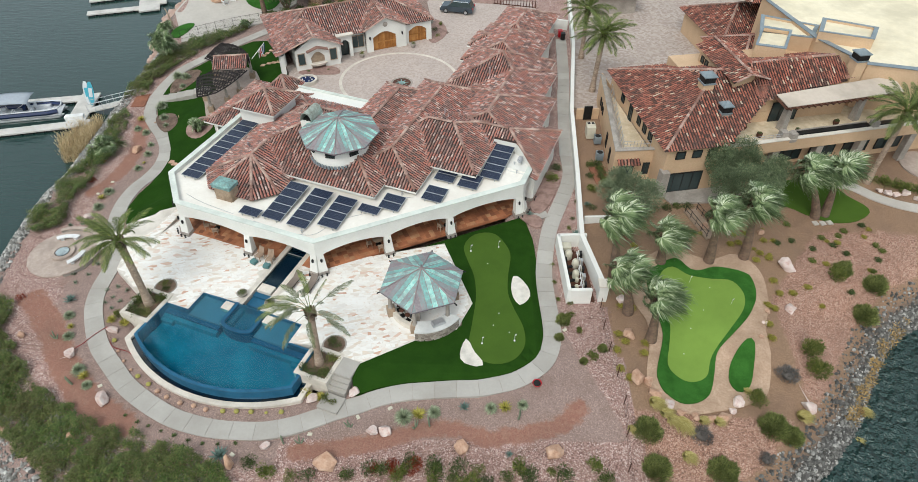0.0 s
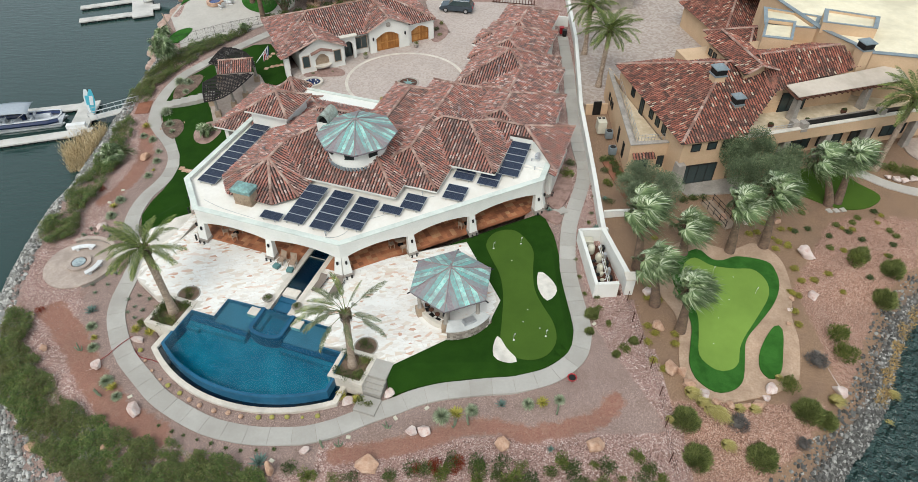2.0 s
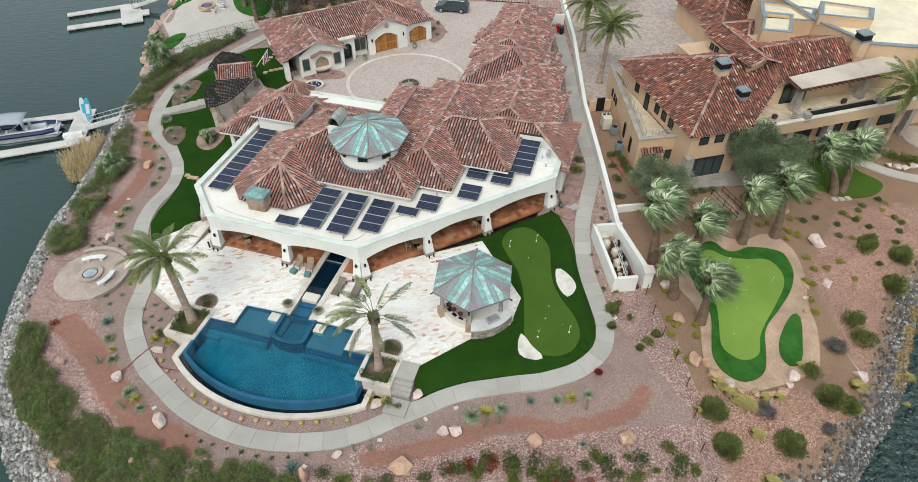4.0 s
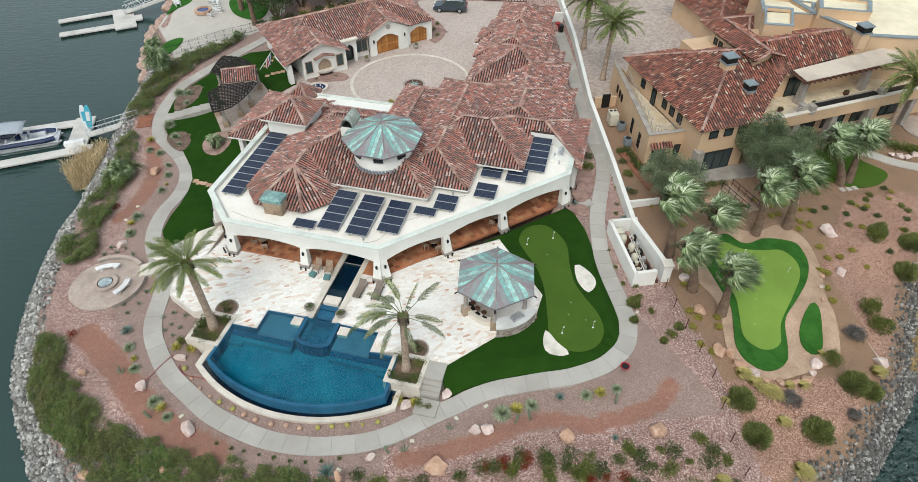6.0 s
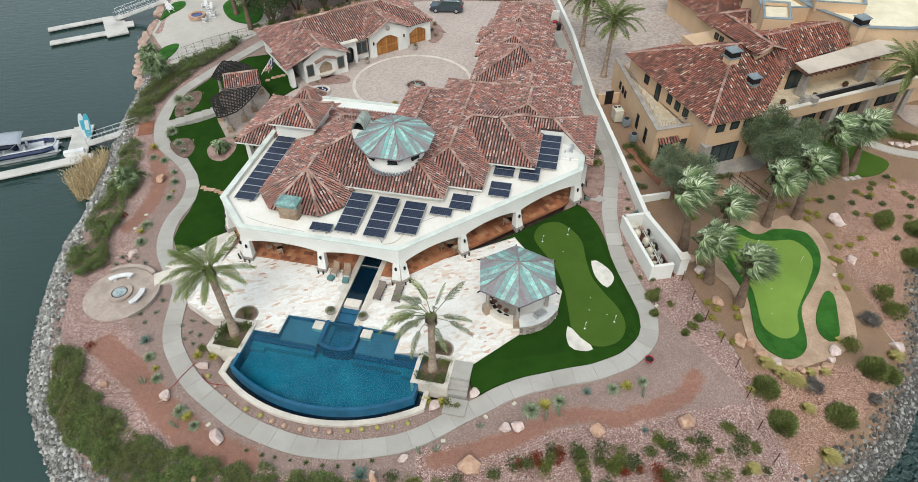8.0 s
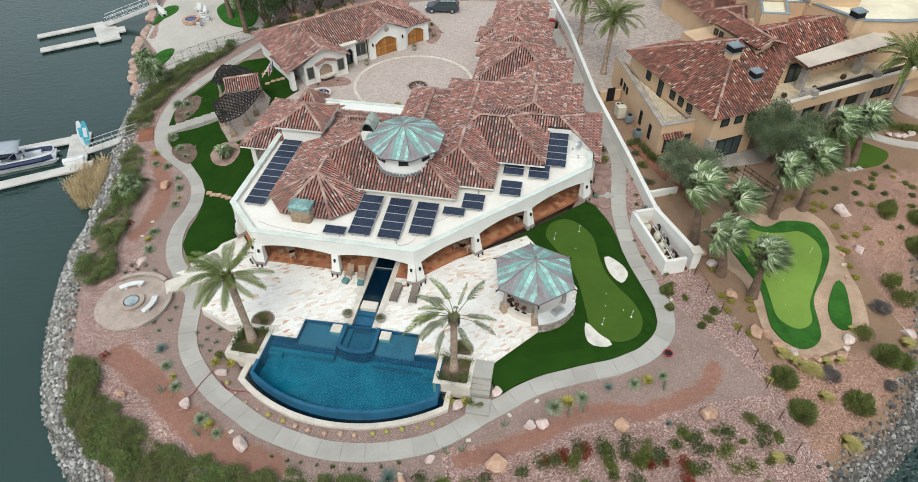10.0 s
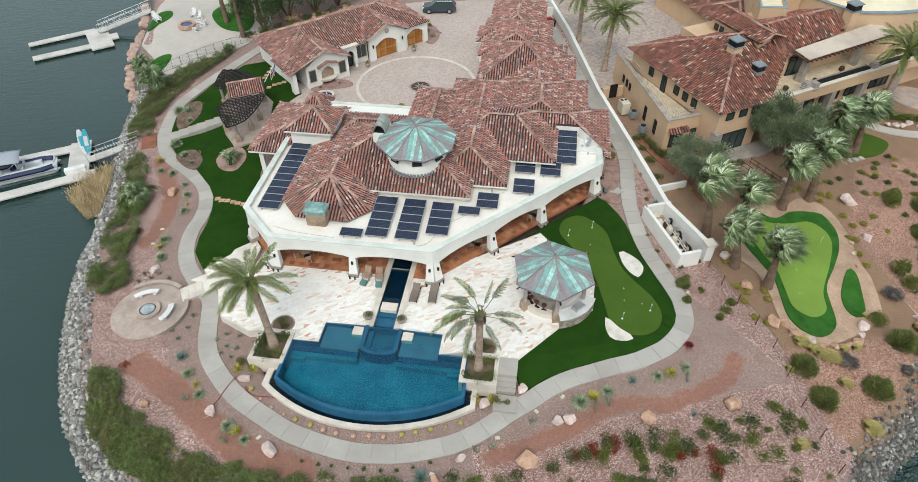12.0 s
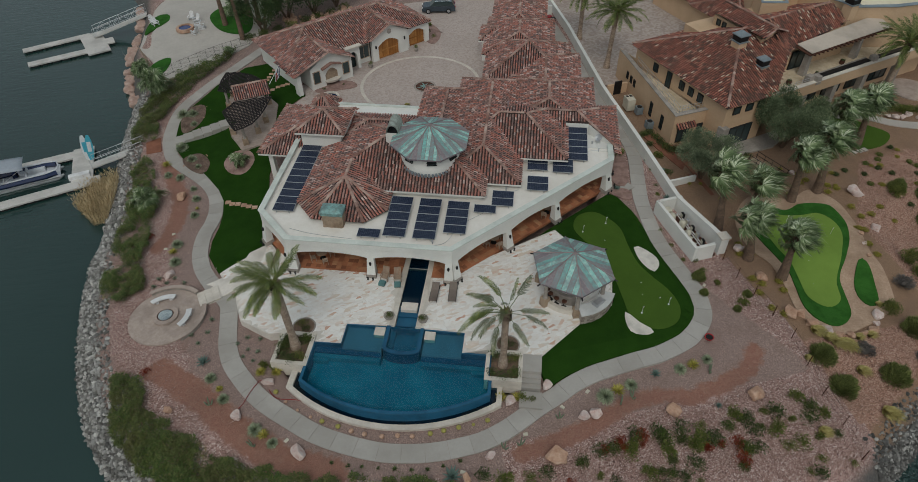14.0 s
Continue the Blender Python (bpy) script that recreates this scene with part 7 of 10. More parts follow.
bar = empty("outdoor_bar", GZ, "curved ledgestone bar with white stone counter and grill", "bar")
bar_arc(2.6, 3.6, -96, -34, 0, 0.95).part("bar_front", STONE_BAR, bar, "stacked ledgestone front")
rng = random.Random(21)
for lv in range(6):
    for i in range(16):
        t = radians(-96 + (i + 0.5 + rng.uniform(-.2, .2)) * 62 / 16)
        Kit().box((3.6 * math.cos(t), 3.6 * math.sin(t), -0.12 + lv * 0.17), (0.12, 0.24, 0.155), math.degrees(t) + rng.uniform(-3, 3)).part("stone", STONE_BAR, bar)
bar_arc(2.5, 3.72, -97, -33, 0.95, 1.02).part("countertop", QUARTZ, bar, "white stone countertop")
t = radians(-62)
Kit().box((3.0 * math.cos(t), 3.0 * math.sin(t), 1.02), (0.6, 1.1, 0.25), math.degrees(t), 0.85).part("grill_hood", ALU, bar, "stainless grill lid")
bar_arc(1.35, 1.7, 150, 265, 0, 1.0).part("inner_counter", STONE_COL, bar, "low curved stone counter")
bar_arc(2.35, 2.7, 185, 262, 0, 0.55).part("curved_bench", COPING, bar, "low curved stone bench wall")
for a in (195, 215, 235, 180):
    t = radians(a)
    st = empty("bar_stool", pose(-6.23 + 2.0 * math.cos(t), 35.98 + 2.0 * math.sin(t), 0.04), "brown swivel bar stool at the gazebo counter", "stool", "bar stools")
    Kit().box((0, 0, 0), (0.42, 0.42, 0.05), a).part("foot_plate", STEELDARK, st)
    Kit().tube([(0, 0, 0), (0, 0, 0.7)], 0.04, 6).part("stem", STEELDARK, st)
    Kit().lathe([(0.05, 0), (0.21, 0.02), (0.22, 0.08), (0.18, 0.12), (0.02, 0.13)], (0, 0, 0.68), 12).part("seat", IRON, st, "brown padded seat")

# ---- fire pit terrace ----
FP = pose(-39.9, 42.0, -0.72)
fp = empty("fire_terrace", FP, "round stamped concrete fire pit terrace with low curved walls", "terrace", kind="structure")
Kit().lathe([(3.05, -0.6), (3.05, 0.06), (0.05, 0.07)], (0, 0, 0), 40).part("terrace_floor", BUFF, fp, "sand-coloured stamped concrete")


def curved(name, r0, r1, a0, a1, z0, z1, mat, label, parent=fp, n=16):
    return bar_arc(r0, r1, a0, a1, z0, z1, n).part(name, mat, parent, label)


for a0, a1 in ((40, 117), (-64, 7)):
    low = curved("low_wall", 3.05, 3.3, a0, a1, -0.5, 0.3, STONE_COL, "low curved garden wall with a pinkish cap")
    bar_arc(3.0, 3.36, a0 - 0.6, a1 + 0.6, 0.3, 0.38, 16).part("wall_cap", BUFF, low)
fire = empty("fire_pit", FP, "round stone fire pit filled with blue fire glass", "fire pit")
Kit().ring([(1.05 * math.cos(t), 1.05 * math.sin(t)) for t in np.linspace(0, 2 * math.pi, 28, False)], [(0.68 * math.cos(t), 0.68 * math.sin(t)) for t in np.linspace(0, 2 * math.pi, 28, False)], 0.05, 0.3).part("pit_rim", BUFF, fire)
Kit().lathe([(0.7, 0.05), (0.7, 0.22), (0.02, 0.24)], (0, 0, 0), 24).part("lava_rock", IRON, fire, "dark lava rock ring")
Kit().lathe([(0.58, 0.2), (0.58, 0.3), (0.02, 0.33)], (0, 0, 0), 24).part("burner_pan", FIREGLASS, fire, "pale blue burner pan")
for a0, a1 in ((70, 128), (-52, 2)):
    b = empty("curved_bench", FP, "white curved concrete garden bench on two feet", "bench", "fire pit benches")
    bar_arc(1.75, 2.2, a0, a1, 0.36, 0.46).part("bench_seat", WHITE, b)
    for f_ in (0.2, 0.8):
        t = radians(a0 + (a1 - a0) * f_)
        Kit().box((1.97 * math.cos(t), 1.97 * math.sin(t), 0.05), (0.3, 0.25, 0.32), math.degrees(t)).part("foot", WHITE, b)
steps = empty("white_steps", pose(-36.45, 43.5, -0.75, 0, 0, 14), "pale stone steps from patio to fire terrace", "steps", kind="structure")
for i in range(3):
    Kit().box((-0.62 + 0.62 * i, 0, -0.4), (0.6, 1.65, 0.53 + 0.055 * i)).part("step", COPING, steps)

# ---- pergola on the side lawn ----
PG = pose(-32.05, 71.4, -0.05, 0, 0, 8.4)
pg = empty("pergola", PG, "dark curved timber pergola with a small tiled roof and stone piers", "pergola")


def pg_local(pts):
    m = PG.inverted()
    return [tuple((m @ Vector((x, y, 0)))[:2]) for x, y in pts]


PG_SOUTH = pg_local([(-34.1, 70.2), (-35.3, 68.65), (-34.65, 66.4), (-33.9, 64.35), (-32.95, 64.7), (-32.04, 65.35), (-31.2, 66.8), (-30.6, 68.38), (-29.9, 70.7)])
PG_NORTH = pg_local([(-34.4, 72.6), (-35.95, 73.6), (-35.65, 76.0), (-35.2, 77.65), (-34.2, 77.5), (-33.05, 77.05), (-31.9, 76.1), (-30.9, 74.75), (-30.1, 72.6)])
Kit().prism(pg_local([(-35.1, 68.3), (-33.7, 64.6), (-31.6, 65.2), (-30.0, 69.5), (-29.6, 73.5), (-30.6, 75.5), (-33.0, 77.2), (-35.3, 77.0), (-35.8, 73.5), (-34.3, 71.5)]), -1.0, 0.05).part("pergola_floor", BUFF, pg, "buff flagged pergola floor")
for x, y in pg_local([(-33.3, 65.7), (-31.95, 67.75), (-31.05, 69.8), (-30.6, 73.9), (-34.75, 68.2), (-35.3, 74.0), (-34.9, 76.8), (-32.6, 76.4)]):
    ped = Kit().box((x, y, 0), (0.62, 0.62, 0.8)).part("stone_pier", STONE, pg, "ledgestone pier")
    Kit().lathe([(0.2, 0.8), (0.17, 0.9), (0.15, 2.6), (0.2, 2.72)], (x, y, 0), 10).part("post", STONE_COL, ped, "round pale post")


def lattice(outline, bow, spread):
    """Two crossing layers of bars inside an outline: rafters that spread apart, battens that bow."""
    xs, ys = [p[0] for p in outline], [p[1] for p in outline]
    x0, x1, y0, y1 = min(xs), max(xs), min(ys), max(ys)
    xm = (x0 + x1) / 2
    ref = y1 if abs(y1) < abs(y0) else y0
    lines = []
    n = int((x1 - x0) / 0.36) + 5
    for i in range(-4, n):
        b = x0 + 0.36 * i
        lines.append(("rafter", 2.78, 0.06, [(b + (b - xm) * spread * abs(y - ref), y) for y in np.linspace(y0, y1, 30)]))
    n = int((y1 - y0) / 0.33) + 8
    for i in range(-6, n):
        b = y0 + 0.33 * i
        lines.append(("batten", 2.9, 0.07, [(x, b + bow * ((x - xm) / (x1 - x0) * 2) ** 2) for x in np.linspace(x0, x1, 30)]))
    for name, z, r, pts in lines:
        run = []
        for p in pts + [(1e3, 1e3)]:
            if inside(p, outline):
                run.append((p[0], p[1], z))
            else:
                if len(run) > 2:
                    Kit().tube(run[::4] + [run[-1]] if (len(run) - 1) % 4 else run[::4], r, 4).part(name, WOODDARK, pg)
                run = []
    rim = [(x, y, 2.74) for x, y in outline]
    Kit().tube(rim, 0.09, 4).part("edge_beam", WOODDARK, pg)


lattice(PG_SOUTH, 0.5, -0.05)
lattice(PG_NORTH, -0.5, -0.05)
pr = Roofs(TILES, 0.25)
pr.slope([(-2.05, -1.05, 3.08), (2.05, -1.05, 3.08), (2.05, 1.05, 3.75), (-2.05, 1.05, 3.75)])
pr.slope([(2.05, 1.85, 3.42), (-2.05, 1.85, 3.42), (-2.05, 1.05, 3.75), (2.05, 1.05, 3.75)])
pr.cap((-2.05, 1.05, 3.75), (2.05, 1.05, 3.75))
pr.build(pg, STUCCO)
lawn_steps = empty("lawn_steps", pose(-38.8, 70.9, 0, 0, 0, 12), "broad pale stone steps across the side lawn", "steps", kind="structure")
for i in range(6):
    Kit().box((-2.4 + 1.05 * i, 0, -2.0), (1.03, 1.5, 0.86 + 0.14 * i)).part("step", CONCRETE, lawn_steps)


def bed(outline, mat, label, lift=0.13):
    draped("planting_bed", outline, mat, lift, label, "planting bed", cell=0.6)


bed([(-35.9, 64), (-34.7, 65.2), (-33, 64.6), (-32.5, 62.8), (-33.7, 61.2), (-35.3, 62)], PINKSTONE, "round bed of pink gravel in the lawn")
bed([(-40.6, 66.4), (-39, 67.2), (-38.0, 66.2), (-37.5, 64.5), (-38.1, 63), (-39.6, 64.2)], MULCH, "brown mulch bed in the lawn")
bed([(-40.9, 71.8), (-39.5, 72.4), (-38.6, 74), (-38.4, 76), (-38.9, 77.4), (-40.4, 76.8), (-41.2, 74.3)], MULCH, "brown mulch bed in the lawn")
for x, y in ((-35.35, 56.95), (-34.9, 56.5), (-34.3, 56.25), (-33.7, 55.8), (-33.2, 55.4), (-32.6, 55.0)):
    Kit().prism([(x - .28, y - .22), (x + .25, y - .3), (x + .33, y + .2), (x - .2, y + .3)], land(x, y), land(x, y) + 0.16).thing("stepping_stone", ROCKT, "flat red sandstone stepping stone in turf", "stepping stone", "lawn stepping stones")
for x, y in ((-29.9, 82.9), (-30.3, 81.95), (-30.6, 81.1), (-30.85, 80.4), (-30.2, 77.3), (-29.5, 77.75), (-28.9, 77.95), (-28.3, 78.15)):
    Kit().prism([(x - .3, y - .24), (x + .26, y - .3), (x + .31, y + .24), (x - .24, y + .3)], -0.3, land(x, y) + 0.15).thing("stepping_stone", ROCKT, "flat red sandstone stepping stone in turf", "stepping stone", "lawn stepping stones")
draped("landing_paving", [(-45.0, 71.0), (-43.4, 71.6), (-43.1, 68.8), (-44.7, 68.6)], REDBRICK, 0.08, "red paved landing at the dock ramp", "paving", closed=False)

# ---- courtyard: border ring, compass medallion, fountain, car, gate ----
RING = [(-11.9 + 7.6 * math.cos(t), 74.0 + 7.4 * math.sin(t)) for t in np.linspace(0, 2 * math.pi, 60, False)]
RING2 = [(-11.9 + 7.2 * math.cos(t), 74.0 + 7.0 * math.sin(t)) for t in np.linspace(0, 2 * math.pi, 60, False)]
Kit().ring(RING, RING2, -0.2, 0.012).thing("paving_border", COPING, "pale stone ring set in the courtyard paving", "paving", kind="structure")
med = empty("compass_medallion", pose(-11.5, 73.2, 0, 0, 0, 10), "round stone compass medallion set in the paving", "medallion", kind="structure")
Kit().lathe([(1.4, -0.1), (1.4, 0.014), (0.05, 0.014)], (0, 0, 0), 32).part("medallion_disc", IRON, med, "brown stone disc")
Kit().ring([(1.4 * math.cos(t), 1.4 * math.sin(t)) for t in np.linspace(0, 2 * math.pi, 32, False)], [(1.15 * math.cos(t), 1.15 * math.sin(t)) for t in np.linspace(0, 2 * math.pi, 32, False)], 0.0, 0.02).part("medallion_rim", STONE_COL, med)
star = []
for i in range(16):
    t = 2 * math.pi * i / 16
    star.append(((1.12 if i % 4 == 0 else 0.85 if i % 2 == 0 else 0.3) * math.cos(t), (1.12 if i % 4 == 0 else 0.85 if i % 2 == 0 else 0.3) * math.sin(t)))
Kit().prism(star, 0.0, 0.024).part("compass_star", VERDIGRIS, med, "pale blue-green compass star")
fo = empty("fountain", pose(-23.4, 73.0, 0), "round white fountain basin with dark blue water", "fountain")
Kit().ring([(1.25 * math.cos(t), 1.2 * math.sin(t)) for t in np.linspace(0, 2 * math.pi, 28, False)], [(0.98 * math.cos(t), 0.93 * math.sin(t)) for t in np.linspace(0, 2 * math.pi, 28, False)], -0.1, 0.45).part("basin_rim", COPING, fo)
Kit().prism([(1.0 * math.cos(t), 0.95 * math.sin(t)) for t in np.linspace(0, 2 * math.pi, 28, False)], 0.0, 0.3).part("fountain_water", NAVY, fo, "dark blue fountain water")
for t in np.linspace(0, 2 * math.pi, 6, False):
    Kit().lathe([(0.05, 0), (0.09, 0.06), (0.01, 0.2)], (0.6 * math.cos(t), 0.5 * math.sin(t), 0.3), 6).part("water_jet", WHITE, fo, "small white bubbling jet")
fence = empty("courtyard_gate", pose(3.5, 97.2, 0, 0, 0, -12), "dark red sliding drive gate", "gate")
for i in range(15):
    Kit().box((-3 + i * 0.45, 0, 0.05), (0.1, 0.06, 1.6)).part("slat", IRON, fence)
for z in (0.1, 1.55):
    Kit().box((0.1, 0, z), (6.6, 0.1, 0.1)).part("rail", IRON, fence)
Kit().box((0, 0, -0.1), (2.6, 0.3, 1.5)).thing("bin_wall", STUCCO, "low white stucco bin enclosure wall", "wall", kind="structure", at=pose(9.6, 89.5, 0, 0, 0, -15))
Kit().box((0, 0, -0.1), (0.3, 3.2, 1.5)).thing("bin_wall", STUCCO, "low white stucco bin enclosure wall", "wall", kind="structure", at=pose(8.4, 88.0, 0, 0, 0, -10))
for x, y, mt, lb in ((9.6, 86.8, RED, "red plastic wheeled bin beside the wall"), (9.9, 85.9, STEELDARK, "black plastic wheeled bin beside the wall")):
    b = empty("wheeled_bin", pose(x, y, 0.02), lb, "bin", "wheeled bins")
    Kit().box((0, 0, 0.08), (0.5, 0.55, 0.85), 0, 1.15).part("body", mt, b)
    Kit().box((0, 0, 0.93), (0.62, 0.68, 0.08)).part("lid", mt, b)
    for s in (-0.26, 0.26):
        Kit().tube([(s - 0.03, 0.25, 0.1), (s + 0.03, 0.25, 0.1)], 0.1, 10).part("wheel", RUBBER, b)
for o in ([(-8.2, 92), (-6.7, 89.8), (-6.5, 86.9), (-7.9, 84.4), (-8.9, 85.5), (-9.2, 89.5)], [(-25.0, 75.6), (-22.5, 77.2), (-20.3, 76.8), (-19.8, 75.2), (-22.0, 74.9), (-24.2, 74.8)], [(-4, 98.5), (1.0, 98.0), (1.4, 99.5), (-4, 100)], [(4.6, 53.6), (5.9, 54.8), (6.3, 52.4), (5.4, 49.8), (4.2, 48.2), (3.4, 49.6)], [(2.9, 48.3), (4.4, 47.6), (4.2, 46.2), (3.4, 46.4), (2.4, 47.6)]):
    Kit().prism(spline(o, 0.5, True), -0.4, 0.045).thing("planting_bed", PINKSTONE, "kerbed bed of pink gravel", "planting bed", kind="structure")
Kit().box((0, 0, -0.3), (1.6, 0.9, 0.3)).thing("branch_path", CONCRETE, "short concrete link from walkway to porch", "path", kind="structure", at=pose(4.3, 48.0, 0.0, 0, 0, 20))


def suv(m):
    c = empty("parked_car", m, "dark grey-blue sport utility car parked in the courtyard", "car")
    for nm, prf, half, mt, inset in (("body", [(-2.45, 0.35), (-2.52, 0.8), (-2.4, 1.08), (1.3, 1.1), (2.25, 0.98), (2.5, 0.72), (2.5, 0.35)], 0.97, CARPAINT, 0.0), ("cabin", [(-2.35, 1.06), (-2.0, 1.68), (-1.6, 1.75), (0.5, 1.74), (1.3, 1.06)], 0.86, GLASS, 0.12)):
        v, n = [], len(prf)
        for y in (-half, half):
            for x, z in prf:
                ins = inset * max(0, (z - 1.06)) / 0.7
                v.append((x, y - math.copysign(ins, y) * 1.0, z))
        f = [tuple(range(n)), tuple(range(2 * n - 1, n - 1, -1))] + [((i + 1) % n, i, n + i, n + (i + 1) % n) for i in range(n)]
        Kit().put(v, f).part(nm, mt, c)
    Kit().box((-0.75, 0, 1.735), (2.5, 1.42, 0.06), 0, 0.94).part("roof", CARPAINT, c)
    for y in (-0.68, 0.68):
        Kit().box((-0.75, y, 1.8), (2.1, 0.05, 0.05)).part("roof_rail", ALU, c, "silver roof rail")
    for x, y in ((-1.5, -0.9), (-1.5, 0.9), (1.55, -0.9), (1.55, 0.9)):
        w = Kit().tube([(x, y - 0.11, 0.37), (x, y + 0.11, 0.37)], 0.37, 16).part("wheel", RUBBER, c)
        Kit().tube([(x, y - 0.13, 0.37), (x, y + 0.13, 0.37)], 0.23, 10).part("rim", ALU, w)
    for y in (-0.7, 0.7):
        Kit().box((2.42, y, 0.72), (0.16, 0.4, 0.16)).part("headlight", WHITE, c, "clear headlight")
        Kit().box((-2.48, y, 0.85), (0.1, 0.3, 0.2)).part("tail_light", RED, c, "red tail light")


suv(pose(-5.1, 94.9, 0.0, 0, 0, 168))

# ---- docks and boat ----
def floats(parent, boxes):
    for step, (x, y, rot, lx, ly) in enumerate(boxes):
        Kit().box((x, y, -0.18), (lx, ly, 0.18 + 0.012 * step), rot).part("deck", DOCKW, parent, "pale dock decking")
        n = max(2, int(lx / 1.3))
        for i in range(n):
            c, s = math.cos(radians(rot)), math.sin(radians(rot))
            o = -lx / 2 + (i + 0.5) * lx / n
            Kit().box((x + o * c, y + o * s, -0.55), (lx / n * 0.72, ly * 0.92, 0.4), rot).part("float", RUBBER, parent, "black plastic float")


dk = empty("boat_dock", pose(0, 0, -3.39), "pale floating boat dock in a U shape", "dock")
floats(dk, [(-56.6, 66.5, 15.0, 13.0, 1.45), (-57.6, 73.1, 12.0, 10.5, 1.5), (-52.75, 71.5, 98, 7.2, 2.3)])
Kit().box((-52.6, 68.9, 0), (2.2, 0.7, 0.45), 12).part("dock_box", WHITE, dk, "white storage box")
dk2 = empty("far_dock", pose(0, 0, -3.39), "pale floating dock with two fingers", "dock")
floats(dk2, [(-62.7, 106.65, 20.0, 9.6, 1.3), (-60.6, 101.5, 18.0, 9.9, 1.45), (-57.0, 105.0, 110, 7.6, 3.2), (-55.1, 105.2, 18, 1.7, 2.0)])


def gangway(a, b, width, rail):
    g = empty("gangway", pose(0, 0, 0), "aluminium gangway with railings down to the dock", "gangway", "dock gangways")
    A, B = Vector(a), Vector(b)
    d = (B - A).normalized()
    s = d.cross(Vector((0, 0, 1))).normalized() * (width / 2)
    Kit().put([A + s, B + s, B - s, A - s, A + s - Vector((0, 0, .15)), B + s - Vector((0, 0, .15)), B - s - Vector((0, 0, .15)), A - s - Vector((0, 0, .15))], [(0, 1, 2, 3), (7, 6, 5, 4), (0, 4, 5, 1), (2, 6, 7, 3), (1, 5, 6, 2), (3, 7, 4, 0)]).part("deck", DOCKW, g)
    up = Vector((0, 0, rail))
    for sd in (s, -s):
        Kit().tube([A + sd, A + sd + up, B + sd + up, B + sd], 0.035, 6).part("handrail", ALU, g)
        Kit().tube([A + sd + up * .5, B + sd + up * .5], 0.025, 5).part("mid_rail", ALU, g)
        n = 6
        for i in range(n):
            p, q = A.lerp(B, i / n) + sd, A.lerp(B, (i + 1) / n) + sd
            Kit().tube([p, p + up], 0.028, 5).part("baluster", ALU, g)
            if rail > 1.1:
                Kit().tube([p + (up if i % 2 else Vector()), q + (Vector() if i % 2 else up)], 0.025, 5).part("brace", ALU, g)


gangway((-51.5, 70.9, -3.3), (-45.4, 71.2, -1.85), 1.25, 1.0)
gangway((-57.3, 107.2, -3.2), (-49.0, 108.1, -1.0), 1.5, 1.3)
bt = empty("pontoon_boat", pose(-58.9, 69.9, -3.75, 0, 0, 12.5), "white and navy pontoon boat with a grey bimini top", "boat")
for y in (-0.85, 0.85):
    Kit().tube([(-4.4, y, 0.1), (-4.0, y, 0.05), (3.6, y, 0.05), (4.3, y, 0.35)], [0.2, 0.32, 0.32, 0.1], 10).part("pontoon", ALU, bt)
Kit().box((-0.2, 0, 0.4), (8.4, 2.5, 0.14)).part("deck", HULL, bt)
for y in (-1.2, 1.2):
    Kit().tube([(-4.1, y, 0.85), (2.6, y, 0.85), (3.7, y * 0.75, 0.85)], 0.30, 6).part("side_panel", NAVY, bt, "navy side fence panel")
    Kit().tube([(-4.1, y, 1.2), (2.6, y, 1.2), (3.8, y * 0.75, 1.2), (4.0, 0, 1.2)], 0.09, 6).part("top_rail", HULL, bt, "white padded rail")
for x, y, s in ((-3.3, 0.6, (1.2, 0.8)), (-3.3, -0.6, (1.2, 0.8)), (-1.2, -0.7, (0.7, 0.7)), (0.2, 0.7, (0.7, 0.7)), (1.6, 0.75, (1.9, 0.6)), (1.6, -0.75, (1.9, 0.6))):
    st = Kit().box((x, y, 0.54), (*s, 0.4), 0, 0.94).part("seat", HULL, bt, "white vinyl seat")
    Kit().box((x - s[0] / 2 + 0.08, y, 0.9), (0.18, s[1] * 0.95, 0.45), 0, 0.9).part("backrest", HULL, st)
Kit().box((-0.6, 0.75, 0.54), (0.5, 0.6, 0.8), 0, 0.8).part("console", NAVY, bt)
cv = [(-4.3 + 5.2 * i / 8, 0.0, 2.6 + 0.22 * math.sin(math.pi * i / 8)) for i in range(9)]
k = Kit()
v = []
for x, _, z in cv:
    for j in range(5):
        yy = -1.45 + 2.9 * j / 4
        v.append((x, yy, z - 0.18 * ((yy / 1.45) ** 2)))
k.put(v, [(i * 5 + j, (i + 1) * 5 + j, (i + 1) * 5 + j + 1, i * 5 + j + 1) for i in range(8) for j in range(4)])
cano = k.part("bimini_top", CANVAS, bt, "light grey canvas bimini top", smooth=True)
sol = cano.modifiers.new("thickness", 'SOLIDIFY')
sol.thickness = 0.03
for x in (-3.7, -1.6, 0.5):
    Kit().tube([(-1.6, -1.25, 1.2), (x, -1.4, 2.45), (x, 1.4, 2.45), (-1.6, 1.25, 1.2)], 0.03, 5).part("bimini_bow", ALU, bt)
